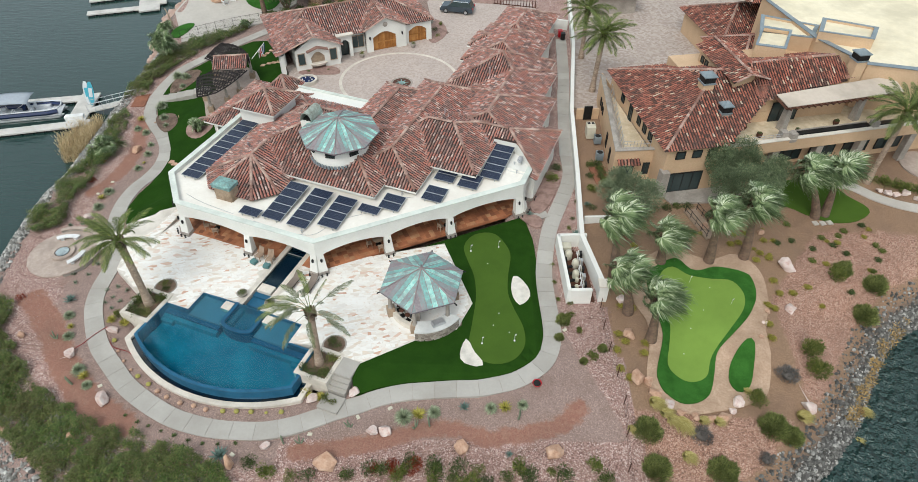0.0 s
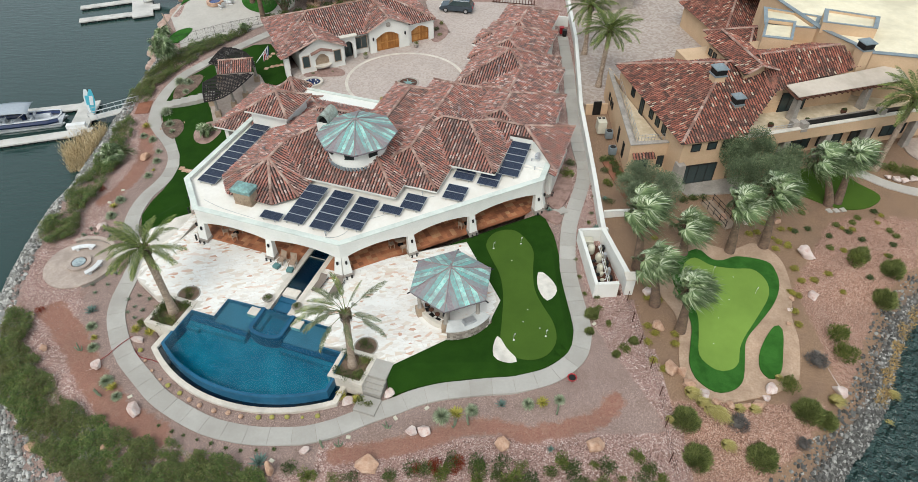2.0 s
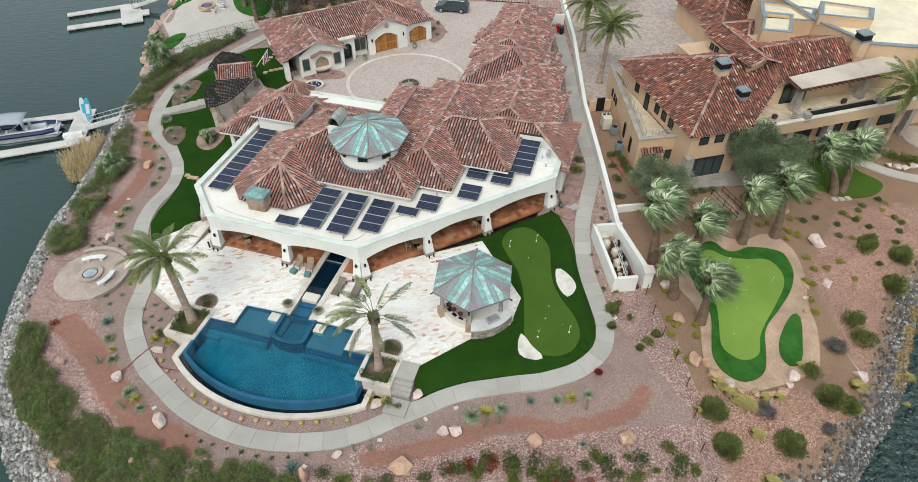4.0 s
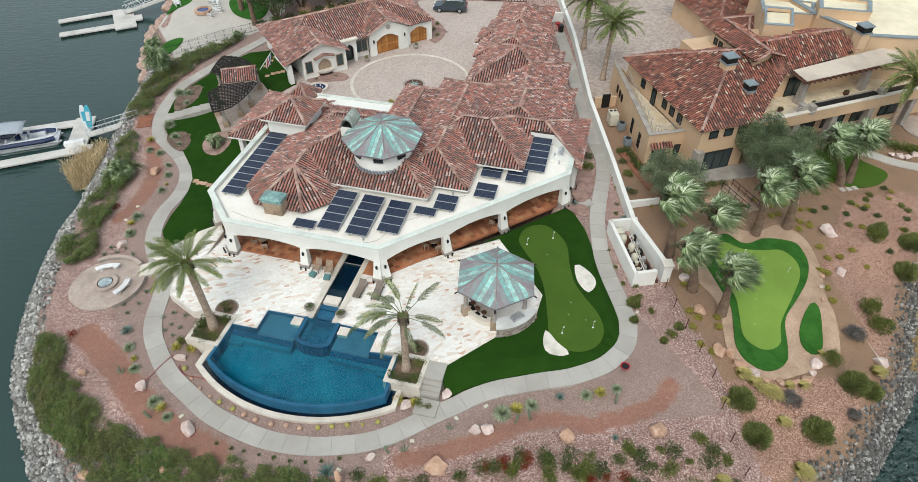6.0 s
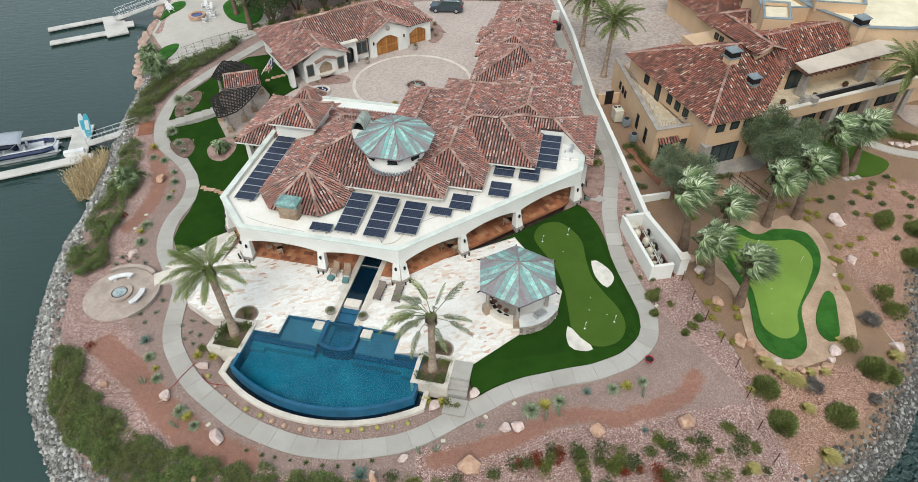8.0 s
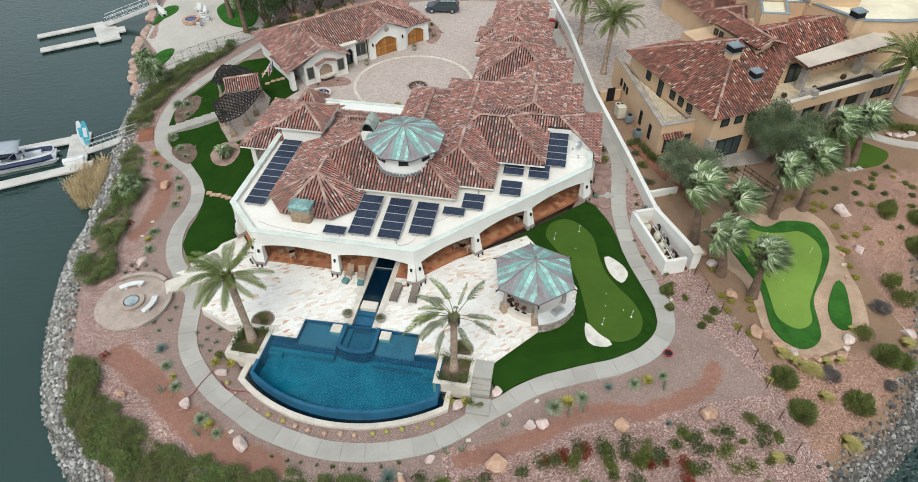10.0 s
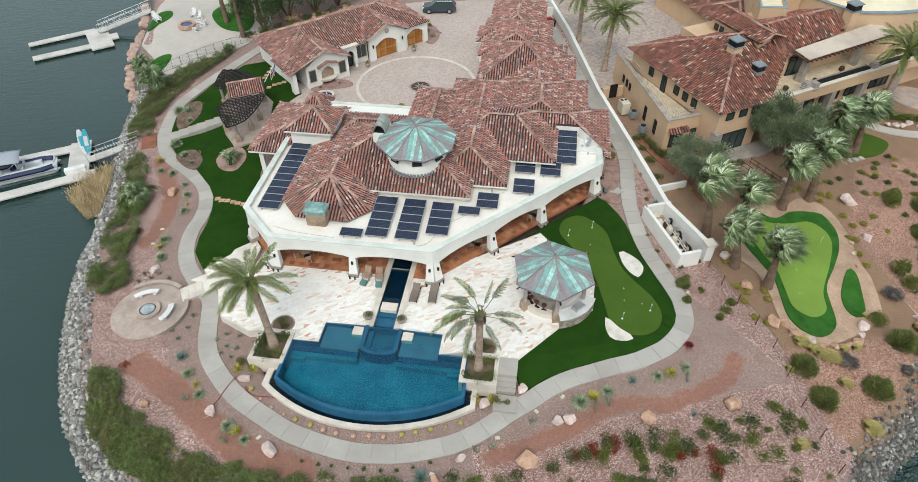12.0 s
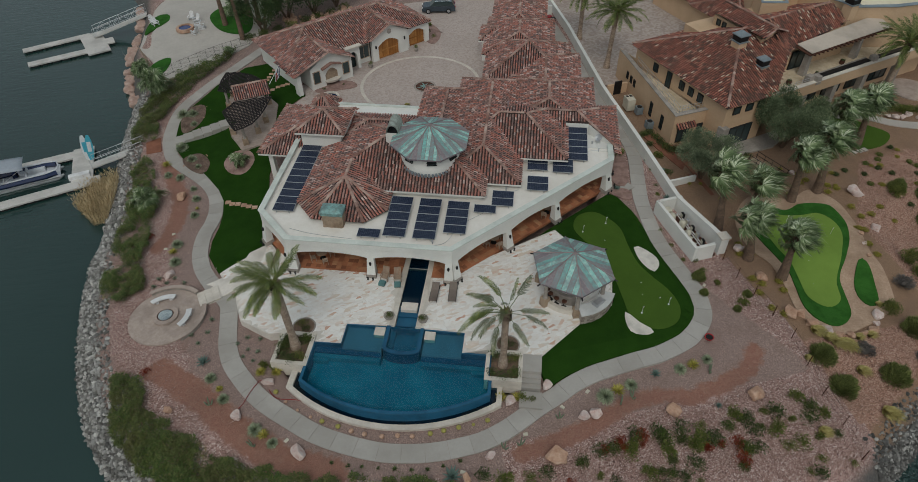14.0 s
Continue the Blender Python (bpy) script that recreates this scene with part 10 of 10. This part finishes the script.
for x, y in ((-0.8, 41.2), (0.1, 35.4), (-0.4, 34.1), (0.9, 33.4), (17.0, 36.0), (15.6, 34.2), (14.6, 31.9), (18.2, 38.6), (15.2, 38.4)):
    zz = (land(x, y) + 0.165) if x > 9 else -0.035
    Kit().lathe([(0.02, 0), (0.036, 0.012), (0.043, 0.04), (0.036, 0.068), (0.01, 0.08)], (0, 0, 0), 8).thing("golf_ball", WHITE, "white golf ball lying on the putting green", "golf ball", "golf balls", at=pose(x, y, zz))


def slatted_chair(x, y, rot):
    c = empty("patio_chair", pose(x, y, 0.02, 0, 0, rot), "brown teak patio chair with teal footrest in the porch", "chair", "teak patio chairs")
    for dx in (-0.3, 0.3):
        for dy in (-0.28, 0.3):
            Kit().box((dx, dy, 0), (0.06, 0.06, 0.42 if dy < 0 else 0.6)).part("leg", WOODGREY, c)
        Kit().box((dx, 0.0, 0.58), (0.08, 0.66, 0.04)).part("armrest", WOODGREY, c)
    for i in range(5):
        Kit().box((0, -0.26 + 0.12 * i, 0.4), (0.62, 0.1, 0.03)).part("seat_slat", WOODGREY, c)
    for i in range(5):
        m = pose(-0.24 + 0.12 * i, 0.3, 0.42, -18, 0, 0)
        Kit().box((0, 0, 0), (0.1, 0.03, 0.72)).part("back_slat", WOODGREY, c, at=m)
    fr = Kit().box((0, -0.72, 0.08), (0.56, 0.5, 0.26), 0, 0.94).part("footrest", TEALCLOTH, c, "padded teal footrest")
    Kit().box((0, -0.72, 0), (0.5, 0.44, 0.08)).part("footrest_base", WOODGREY, fr)


slatted_chair(-21.3, 41.2, -30)
slatted_chair(-20.25, 40.8, -12)


def lounger(x, y, rot):
    l = empty("sun_lounger", pose(x, y, 0.02, 0, 0, rot), "brown sling sun lounger with raised back on the patio", "sun lounger", "patio sun loungers")
    for dx in (-0.32, 0.32):
        Kit().tube([(dx, -0.95, 0.3), (dx, 0.95, 0.3)], 0.028, 6).part("side_rail", STEELDARK, l)
        for dy in (-0.8, 0.75):
            Kit().tube([(dx, dy, 0), (dx, dy, 0.3)], 0.025, 6).part("leg", STEELDARK, l)
    Kit().box((0, -0.32, 0.3), (0.62, 1.28, 0.05)).part("seat_sling", BROWNCLOTH, l)
    Kit().box((0, 0.33, 0), (0.62, 0.68, 0.05)).part("back_sling", BROWNCLOTH, l, at=pose(0, 0.3, 0.3, 32, 0, 0) @ pose(0, 0.02, 0))


lounger(-17.5, 38.3, -22)
lounger(-16.0, 37.9, -18)
for x, y in ((-21.63, 36.71), (-19.01, 35.73)):
    p = empty("plant_pot", pose(x, y, 0.01), "round grey bowl planter with green succulents on the patio", "plant pot", "patio bowl planters")
    Kit().lathe([(0.22, 0.0), (0.36, 0.12), (0.44, 0.32), (0.46, 0.36), (0.40, 0.36), (0.38, 0.28), (0.02, 0.28)], (0, 0, 0), 20).part("bowl", STONE_COL, p)
    ob = new("foliage", SHRUBS[1])
    ob.parent = p
    ob.matrix_local = Matrix.LocRotScale((0, 0, 0.27), Euler((0, 0, x)), (0.42, 0.42, 0.34))


def cafe_set(e, u, n, seed):
    c = hm(e, u)
    t = empty("porch_table", pose(c.x, c.y, 0.03), "round dark porch table under the arcade", "table", "porch tables")
    Kit().lathe([(0.5, 0.70), (0.52, 0.72), (0.52, 0.75), (0.02, 0.75)], (0, 0, 0), 20).part("tabletop", WOODGREY, t)
    Kit().lathe([(0.28, 0.0), (0.28, 0.03), (0.05, 0.06), (0.05, 0.7)], (0, 0, 0), 12).part("pedestal", STEELDARK, t)
    for i in range(n):
        a = seed + i * 2 * math.pi / n
        ch = empty("porch_chair", pose(c.x + 0.85 * math.cos(a), c.y + 0.85 * math.sin(a), 0.03, 0, 0, math.degrees(a) - 90), "light timber porch chair at the round table", "chair", "porch chairs")
        for dx in (-0.2, 0.2):
            for dy in (-0.2, 0.2):
                Kit().box((dx, dy, 0), (0.045, 0.045, 0.44 if dy < 0 else 0.92)).part("leg", WOODGREY, ch)
        Kit().box((0, 0, 0.44), (0.46, 0.46, 0.05)).part("seat", WOODGREY, ch)
        Kit().box((0, 0.2, 0.62), (0.42, 0.035, 0.26)).part("backrest", WOODGREY, ch)


cafe_set(6.6, -6.0, 4, 0.4)
cafe_set(11.4, -1.2, 4, 0.9)
cafe_set(-8.6, -9.6, 4, 0.2)
for x, y in ((-30.5, 28.1), (-13.7, 24.6), (-10.4, 26.0), (-8.1, 26.8), (-18.8, 22.8), (-40.4, 53.4), (-40.9, 51.2), (-23.2, 21.9), (5.5, 35.2), (5.45, 34.1)):
    Kit().box((0, 0, -0.05), (0.34, 0.24, 0.1), 0, 0.94).thing("valve_box", PALEPOLY, "pale plastic irrigation box lid in the gravel", "valve box", "irrigation boxes", at=pose(x, y, land(x, y) + 0.03, 0, 0, x * 40))
bowl = empty("fire_bowl", pose(2.85, 28.7, land(2.85, 28.7) + 0.03), "red glazed bowl with black coals beside the walkway", "fire bowl")
Kit().lathe([(0.18, 0.0), (0.30, 0.14), (0.36, 0.3), (0.33, 0.32), (0.28, 0.26)], (0, 0, 0), 20).part("bowl", RED, bowl)
Kit().lathe([(0.28, 0.2), (0.28, 0.27), (0.02, 0.29)], (0, 0, 0), 16).part("coal_bed", RUBBER, bowl, "black coals")


def garden_hose(name, pts, lift, label):
    line = spline(pts, 0.3)
    Kit().tube([(x + 0.05 * math.sin(i * 0.9), y + 0.05 * math.cos(i * 0.7), land(x, y) + lift) for i, (x, y) in enumerate(line)], 0.028, 6).thing(name, HOSE, label, "hose", smooth=True)


garden_hose("garden_hose", [(-31.6, 32.6), (-31.2, 31.87), (-29.2, 31.0), (-26.63, 29.1), (-24.17, 27.5), (-21.35, 26.75), (-19.15, 26.6), (-16.4, 26.9), (-14.7, 27.5)], 0.09, "long red garden hose lying round the pool basin")
garden_hose("garden_hose", [(-33.9, 31.3), (-33.47, 31.91), (-33.16, 32.42), (-32.26, 33.61), (-31.6, 33.2)], 0.15, "short red hose end across the walkway")

# ---- the next property's patio ----
fr = empty("fire_pit", pose(-42.0, 97.3, land(-42, 97.3) + 0.15), "round stone fire pit with blue glass on the far patio", "fire pit")
Kit().ring([(1.25 * math.cos(t), 1.25 * math.sin(t)) for t in np.linspace(0, 2 * math.pi, 28, False)], [(0.85 * math.cos(t), 0.85 * math.sin(t)) for t in np.linspace(0, 2 * math.pi, 28, False)], 0, 0.42).part("pit_wall", ROCKT, fr, "reddish stone ring")
Kit().lathe([(0.86, 0.1), (0.86, 0.3), (0.02, 0.33)], (0, 0, 0), 24).part("fire_glass", BLUEGLASS, fr, "blue fire glass")


def adirondack(x, y, rot):
    a = empty("adirondack_chair", pose(x, y, land(x, y) + 0.16, 0, 0, rot), "white slatted adirondack chair on the far patio", "chair", "white adirondack chairs")
    for i in range(5):
        Kit().box((-0.24 + 0.12 * i, 0, 0), (0.1, 0.03, 0.95 - 0.05 * abs(i - 2))).part("back_slat", WHITE, a, at=pose(0, 0.28, 0.25, -24, 0, 0))
    for i in range(5):
        Kit().box((0, -0.3 + 0.13 * i, 0.36 - 0.03 * i), (0.6, 0.11, 0.03)).part("seat_slat", WHITE, a)
    for dx in (-0.36, 0.36):
        Kit().box((dx, -0.02, 0.55), (0.15, 0.75, 0.03)).part("armrest", WHITE, a)
        Kit().box((dx, -0.32, 0), (0.05, 0.12, 0.55)).part("front_leg", WHITE, a)
        Kit().box((dx * 0.85, 0.1, 0.0), (0.05, 0.9, 0.16)).part("rear_leg", WHITE, a)


for x, y in ((-41.3, 100.4), (-40.5, 99.3), (-40.3, 97.6), (-39.7, 97.1), (-40.6, 95.9), (-46.9, 101.3), (-46.3, 100.0)):
    adirondack(x, y, math.degrees(math.atan2(97.3 - y, -42.0 - x)) + 90 if x > -45 else 30)
for o in ([(-48.2, 100.5), (-47.0, 102.8), (-44.9, 103.2), (-44.6, 101.0), (-46.2, 98.9), (-47.8, 98.6)], [(-46.6, 88.0), (-45.0, 90.0), (-43.6, 90.2), (-43.8, 87.6), (-44.8, 86.0)], [(-38.6, 101.5), (-36.5, 104), (-33.5, 103), (-32.5, 98), (-33.5, 94.8), (-36.5, 95.6), (-38.2, 98.2)]):
    draped("turf_patch", o, TURF_N, 0.21, "curved turf patch on the far patio", "lawn", cell=0.6)
fn = empty("wire_fence", pose(0, 0, 0), "thin dark wire fence along the far patio", "fence")
FENCE = spline([(-45.2, 85.2), (-43.9, 85.4), (-40.5, 87.8), (-37.2, 89.9), (-33.1, 91.8)], 1.25)
for i, (x, y) in enumerate(FENCE):
    z = land(x, y) + 0.1
    Kit().tube([(x, y, z), (x, y, z + 1.35)], 0.028, 5).part("post", STEELDARK, fn)
    if i:
        x0, y0 = FENCE[i - 1]
        for h in (0.12, 1.3):
            Kit().tube([(x0, y0, land(x0, y0) + 0.1 + h), (x, y, z + h)], 0.016, 4).part("rail", STEELDARK, fn)
        for j in range(1, 9):
            px, py = x0 + (x - x0) * j / 9, y0 + (y - y0) * j / 9
            pz = land(px, py) + 0.1
            Kit().tube([(px, py, pz + 0.12), (px, py, pz + 1.3)], 0.008, 3).part("picket", STEELDARK, fn)
nf = empty("wire_fence", pose(0, 0, 0), "sagging wire fence between the two gardens", "fence")
LINE = spline([(8.7, 36.6), (8.6, 33), (8.93, 29.74), (9.1, 26), (8.8, 23.15), (8.9, 20.2), (9.0, 17.5)], 2.4)
for i, (x, y) in enumerate(LINE):
    z = land(x, y)
    Kit().tube([(x, y, z - 0.1), (x, y, z + 1.25)], 0.035, 6).part("post", IRON, nf)
    if i:
        x0, y0 = LINE[i - 1]
        for h in (0.3, 0.75, 1.2):
            Kit().tube([(x0, y0, land(x0, y0) + h), ((x + x0) / 2, (y + y0) / 2, (land(x0, y0) + z) / 2 + h - 0.04), (x, y, z + h)], 0.008, 3).part("wire", STEELDARK, nf)


def striped_flag(base, top, label):
    """A plain striped flag that hangs limp from a slanting pole."""
    f = empty("flag", Matrix.Translation(base), label, "flag", "flags")
    rise = Vector(top) - Vector(base)
    Kit().tube([(0, 0, 0), tuple(rise)], 0.035, 6).part("pole", WHITE, f)
    for i in range(8):
        v = []
        for s in (0.98 - 0.06 * i, 0.92 - 0.06 * i):
            for k in range(7):
                t = k / 6
                p = rise * (s + 0.10 * t * (0.7 - s)) + Vector((0.05 * math.sin(5 * t + i), 0.06 * math.cos(4 * t + 2 * i), -0.03 - 1.05 * t))
                v += [p, p + Vector((0.012, -0.012, 0))]
        fc = []
        for k in range(6):
            a, b = 2 * k, 14 + 2 * k
            fc += [(a, a + 2, b + 2, b), (a + 1, b + 1, b + 3, a + 3)]
        Kit().put(v, fc).part("stripe", (FLAGBLUE if i < 3 else FLAGRED) if i % 2 == 0 else WHITE, f)


striped_flag((-30.06, 73.5, 2.75), (-28.64, 75.06, 4.2), "red, white and blue striped flag hanging from a slanting pole")

# ---- neighbour's garden: bridge, paths, steppers ----
fb = empty("footbridge", pose(19.55, 47.0, 0.12, 0, 0, 17), "small timber footbridge with dark railings over the dry bed", "bridge")
for i in range(14):
    Kit().box((0, -1.95 + 0.3 * i, 0.1), (1.3, 0.28, 0.06)).part("plank", WOODGREY, fb)
for dx in (-0.62, 0.62):
    Kit().box((dx, 0, -0.1), (0.1, 4.2, 0.2)).part("beam", WOODGREY, fb)
    for h in (0.5, 0.95):
        Kit().tube([(dx, -2.0, h), (dx, 2.0, h)], 0.028, 5).part("rail", STEELDARK, fb)
    for dy in (-1.9, -0.95, 0, 0.95, 1.9):
        Kit().tube([(dx, dy, 0), (dx, dy, 1.0)], 0.03, 5).part("baluster", STEELDARK, fb)
cp_mid = spline([(33.2, 54.6), (36.3, 53.9), (37.3, 53.2), (38.6, 52.0), (40.7, 50.9), (44, 50.0)], 0.5)
draped("garden_path", offset(cp_mid, 0.65) + offset(cp_mid, -0.65)[::-1], PALESLAB, 0.12, "curved pale concrete path in the neighbour's garden", "path", cell=0.6, closed=False)
draped("fire_patio", [(46.2 + 2.6 * math.cos(t), 57.6 + 2.6 * math.sin(t)) for t in np.linspace(0, 2 * math.pi, 24, False)], BUFF, 0.14, "round buff concrete patio in the neighbour's garden", "patio", closed=False)
for x, y in ((30.9, 47.95), (31.6, 47.95), (32.3, 48.05)):
    Kit().box((0, 0, -0.1), (0.5, 0.55, 0.12), 0, 0.96).thing("stepping_pad", PALESLAB, "small white square stepping pad on dirt", "stepping stone", "white stepping pads", at=pose(x, y, land(x, y) + 0.1, 0, 0, 12))
set_out("boulder", [rock_mesh("boulder", ROCKW, 900 + i, 0.7) for i in range(3)], [(40.0, 52.7, .9), (40.7, 52.4, 1.0), (39.2, 53.1, .8), (41.8, 52.8, .9), (42.6, 52.0, .8)], "white rounded boulder edging the shrub bed", "boulder", "bed edge boulders")
set_out("shrub", [clump_mesh("shrub", BUSHY, 910 + i, 700, 0.09, 0.75) for i in range(2)], [(40.3, 54.4, .9), (41.4, 53.9, .8), (42.1, 53.5, .9), (39.0, 54.9, .8), (43.2, 53.2, .8)], "bright green rounded shrub in a kerbed bed", "shrub", "bright shrubs")
set_out("shrub", SHRUBS, [(16.6, 49.2, .7), (17.8, 49.4, .6), (18.8, 49.5, .6), (13.4, 50.6, .6), (12.6, 52.0, .6), (12.9, 54.0, .6), (13.3, 56.0, .5)], "low dark green hedge shrub by the tan wall", "shrub", "house hedge shrubs")
set_out("shrub", SHRUBS[:3], [(10.96, 56.25, .6), (11.0, 55.4, .6), (11.05, 54.6, .65), (11.1, 53.8, .65), (11.25, 53.0, .7), (11.5, 52.3, .7), (12.2, 52.2, .65), (12.9, 52.4, .6), (13.6, 52.5, .6)], "dense clipped hedge shrub along the brick path", "shrub", "house hedge shrubs", tall=1.3)

# ---- roof and facade fittings ----
dish = empty("satellite_dish", HOUSE @ pose(16.3, 6.4, 3.2, 0, 0, -40), "small grey satellite dish on the flat roof", "satellite dish")
Kit().tube([(0, 0, 0), (0, 0, 0.55), (0, -0.12, 0.7)], 0.03, 6).part("mast", ALU, dish)
Kit().lathe([(0.02, 0.0), (0.2, 0.03), (0.36, 0.10), (0.37, 0.11), (0.2, 0.05), (0.02, 0.02)], (0, 0, 0), 18).part("reflector", ALU, dish, at=pose(0, -0.15, 0.75, 55, 0, 0))
Kit().tube([(0, -0.15, 0.6), (0, -0.5, 0.85)], 0.015, 5).part("feed_arm", STEELDARK, dish)
for e, u, z in ((-8.9, -2.4, 4.7), (-5.0, -2.0, 4.6), (3.2, 5.0, 4.9), (6.8, 9.8, 5.2), (12.2, 7.4, 4.4), (12.9, 16.2, 4.5), (8.0, 20.3, 4.9), (9.3, 26.6, 4.2), (5.2, 35.8, 4.2), (-12.0, 8.6, 4.0)):
    Kit().lathe([(0.09, -0.5), (0.09, 0.25), (0.13, 0.27), (0.13, 0.36), (0.02, 0.42)], (0, 0, 0), 8).thing("roof_vent", COPPER_SEAM, "small brown vent pipe through the roof tiles", "roof vent", "roof vents", at=HOUSE @ pose(e, u, z))
for e, u in ((15.6, 6.2), (16.2, 5.0), (7.4, -2.2), (-12.4, 3.4), (1.6, -10.1)):
    Kit().lathe([(0.06, 0), (0.06, 0.3), (0.1, 0.31), (0.1, 0.36), (0.02, 0.38)], (0, 0, 0), 8).thing("vent_pipe", ALU, "short metal vent pipe on the flat roof", "roof vent", "flat roof vents", at=HOUSE @ pose(e, u, 3.2))
cb = Kit()
for pts in ([(14.8, 6.4), (13.6, 5.4), (12.2, 3.4), (10.8, 3.2)], [(8.6, -2.0), (7.2, -3.0), (6.2, -5.0), (3.6, -7.6), (2.2, -10.2), (-3.2, -10.35)], [(-5.4, -10.2), (-9.0, -9.9), (-11.2, -9.4)]):
    cb.tube([(x, y, 3.235) for x, y in spline(pts, 0.4)], 0.02, 5)
cb.thing("roof_conduit", ALU, "thin grey conduit lying along the flat roof", "conduit", at=HOUSE)
for p, q, s in ((9.0, 3.6, .3), (10.6, 4.2, .26), (11.4, 2.6, .3), (15.6, 2.6, .28), (20.4, 3.4, .3), (8.2, 1.9, .3)):
    pt = empty("terrace_pot", NBR @ pose(p, q, 4.31), "dark round plant pot on the upper terrace", "plant pot", "terrace pots")
    Kit().lathe([(s * .7, 0), (s, s * .8), (s * .95, s * 1.5), (s * .8, s * 1.5), (s * .75, s * 1.3), (.02, s * 1.3)], (0, 0, 0), 14).part("pot", IRON, pt)
    ob = new("foliage", SHRUBS[0])
    ob.parent = pt
    ob.matrix_local = Matrix.LocRotScale((0, 0, s * 1.25), Euler((0, 0, p)), (s, s, s))
for v in (9.9, 17.2):
    pot = empty("courtyard_pot", CAS @ pose(v, 26.9, 0), "grey urn with a small shrub by the garage", "plant pot", "courtyard pots")
    Kit().lathe([(0.2, 0), (0.32, 0.25), (0.36, 0.5), (0.3, 0.52), (0.02, 0.5)], (0, 0, 0), 14).part("urn", STONE_COL, pot)
    ob = new("foliage", SHRUBS[3])
    ob.parent = pot
    ob.matrix_local = Matrix.LocRotScale((0, 0, 0.48), Euler((0, 0, v)), (0.4, 0.4, 0.45))

scatter_rocks("bed_stones", ROCKT, 60, (-41.2, -37.4, 62.8, 77.4), lambda x, y: 1.0 if (abs(x + 39.2) < 1.3 and (63.6 < y < 66.8 or 72 < y < 77)) else 0.0, (0.12, 0.3), "small red stones in the mulch beds", 17)
scatter_rocks("pebbles", PINKSTONE, 1500, (-42, 6, 22, 48), lambda x, y: 1.0 if shore_gap(x, y) > 6 and not inside((x, y), LAWN_FRONT) and not inside((x, y), DUG) and not inside((x, y), [(-43.5, 39), (-37, 39), (-37, 45.5), (-43.5, 45.5)]) and not inside((x, y), LAWN_SIDE) and min(abs(math.hypot(p[0] - x, p[1] - y)) for p in PATH_MID2 + PATH_MID3) > 1.6 else 0.0, (0.04, 0.09), "scattered pale pebbles on the mauve gravel", 18)
set_out("straw_grass", STRAWS, [(-14.6, 69.3, .5), (-16.2, 68.7, .35)], "tuft of yellow grass by the guest house", "grass", "courtyard grasses")

rng = random.Random(88)
MIX = SHRUBS + [SHRUBSY[0], SHRUBSR[0]]
for i in range(46):
    x = rng.uniform(-12.5, 8.2)
    y = rng.uniform(17.6, 22.4) if i % 3 else rng.uniform(17.0, 19.5)
    if np.min(np.hypot(WASHES[:, 0] - x, WASHES[:, 1] - y)) > 1.4:
        place("shrub", MIX[(i * 5) % len(MIX)], x, y, rng.uniform(0.35, 0.72), "low mixed shrub among the pink bank gravel", "shrub", "bank shrubs")
rng = random.Random(89)
for i in range(30):
    x, y = rng.uniform(10.5, 36), rng.uniform(37, 48)
    if shore_gap(x, y) > 4.5 and not inside((x, y), NGREEN):
        place("cushion_plant", CUSHIONS[i % 2], x, y, rng.uniform(0.22, 0.4), "small yellow-green cushion plant on bare dirt", "shrub", "cushion plants")
set_out("shrub", SHRUBSY, [(-13.05, 27.35, .55), (-12.45, 27.1, .5), (-31.9, 35.0, .5), (-31.2, 34.6, .5), (6.0, 35.6, .5), (6.6, 34.0, .4), (7.4, 31.2, .6), (6.2, 37.0, .35)], "bright yellow-green shrub beside the planter", "shrub", "yellow shrubs")
set_out("shrub", [clump_mesh("shrub", BUSHY, 930 + i, 1500, 0.07, 0.95, lumps=14) for i in range(2)], [(24.9, 32.5, 1.05), (24.7, 30.6, 1.05), (19.2, 28.0, .8), (29.9, 40.5, .95)], "leafy bright green bush on the red gravel", "shrub", "leafy bushes", tall=1.3)
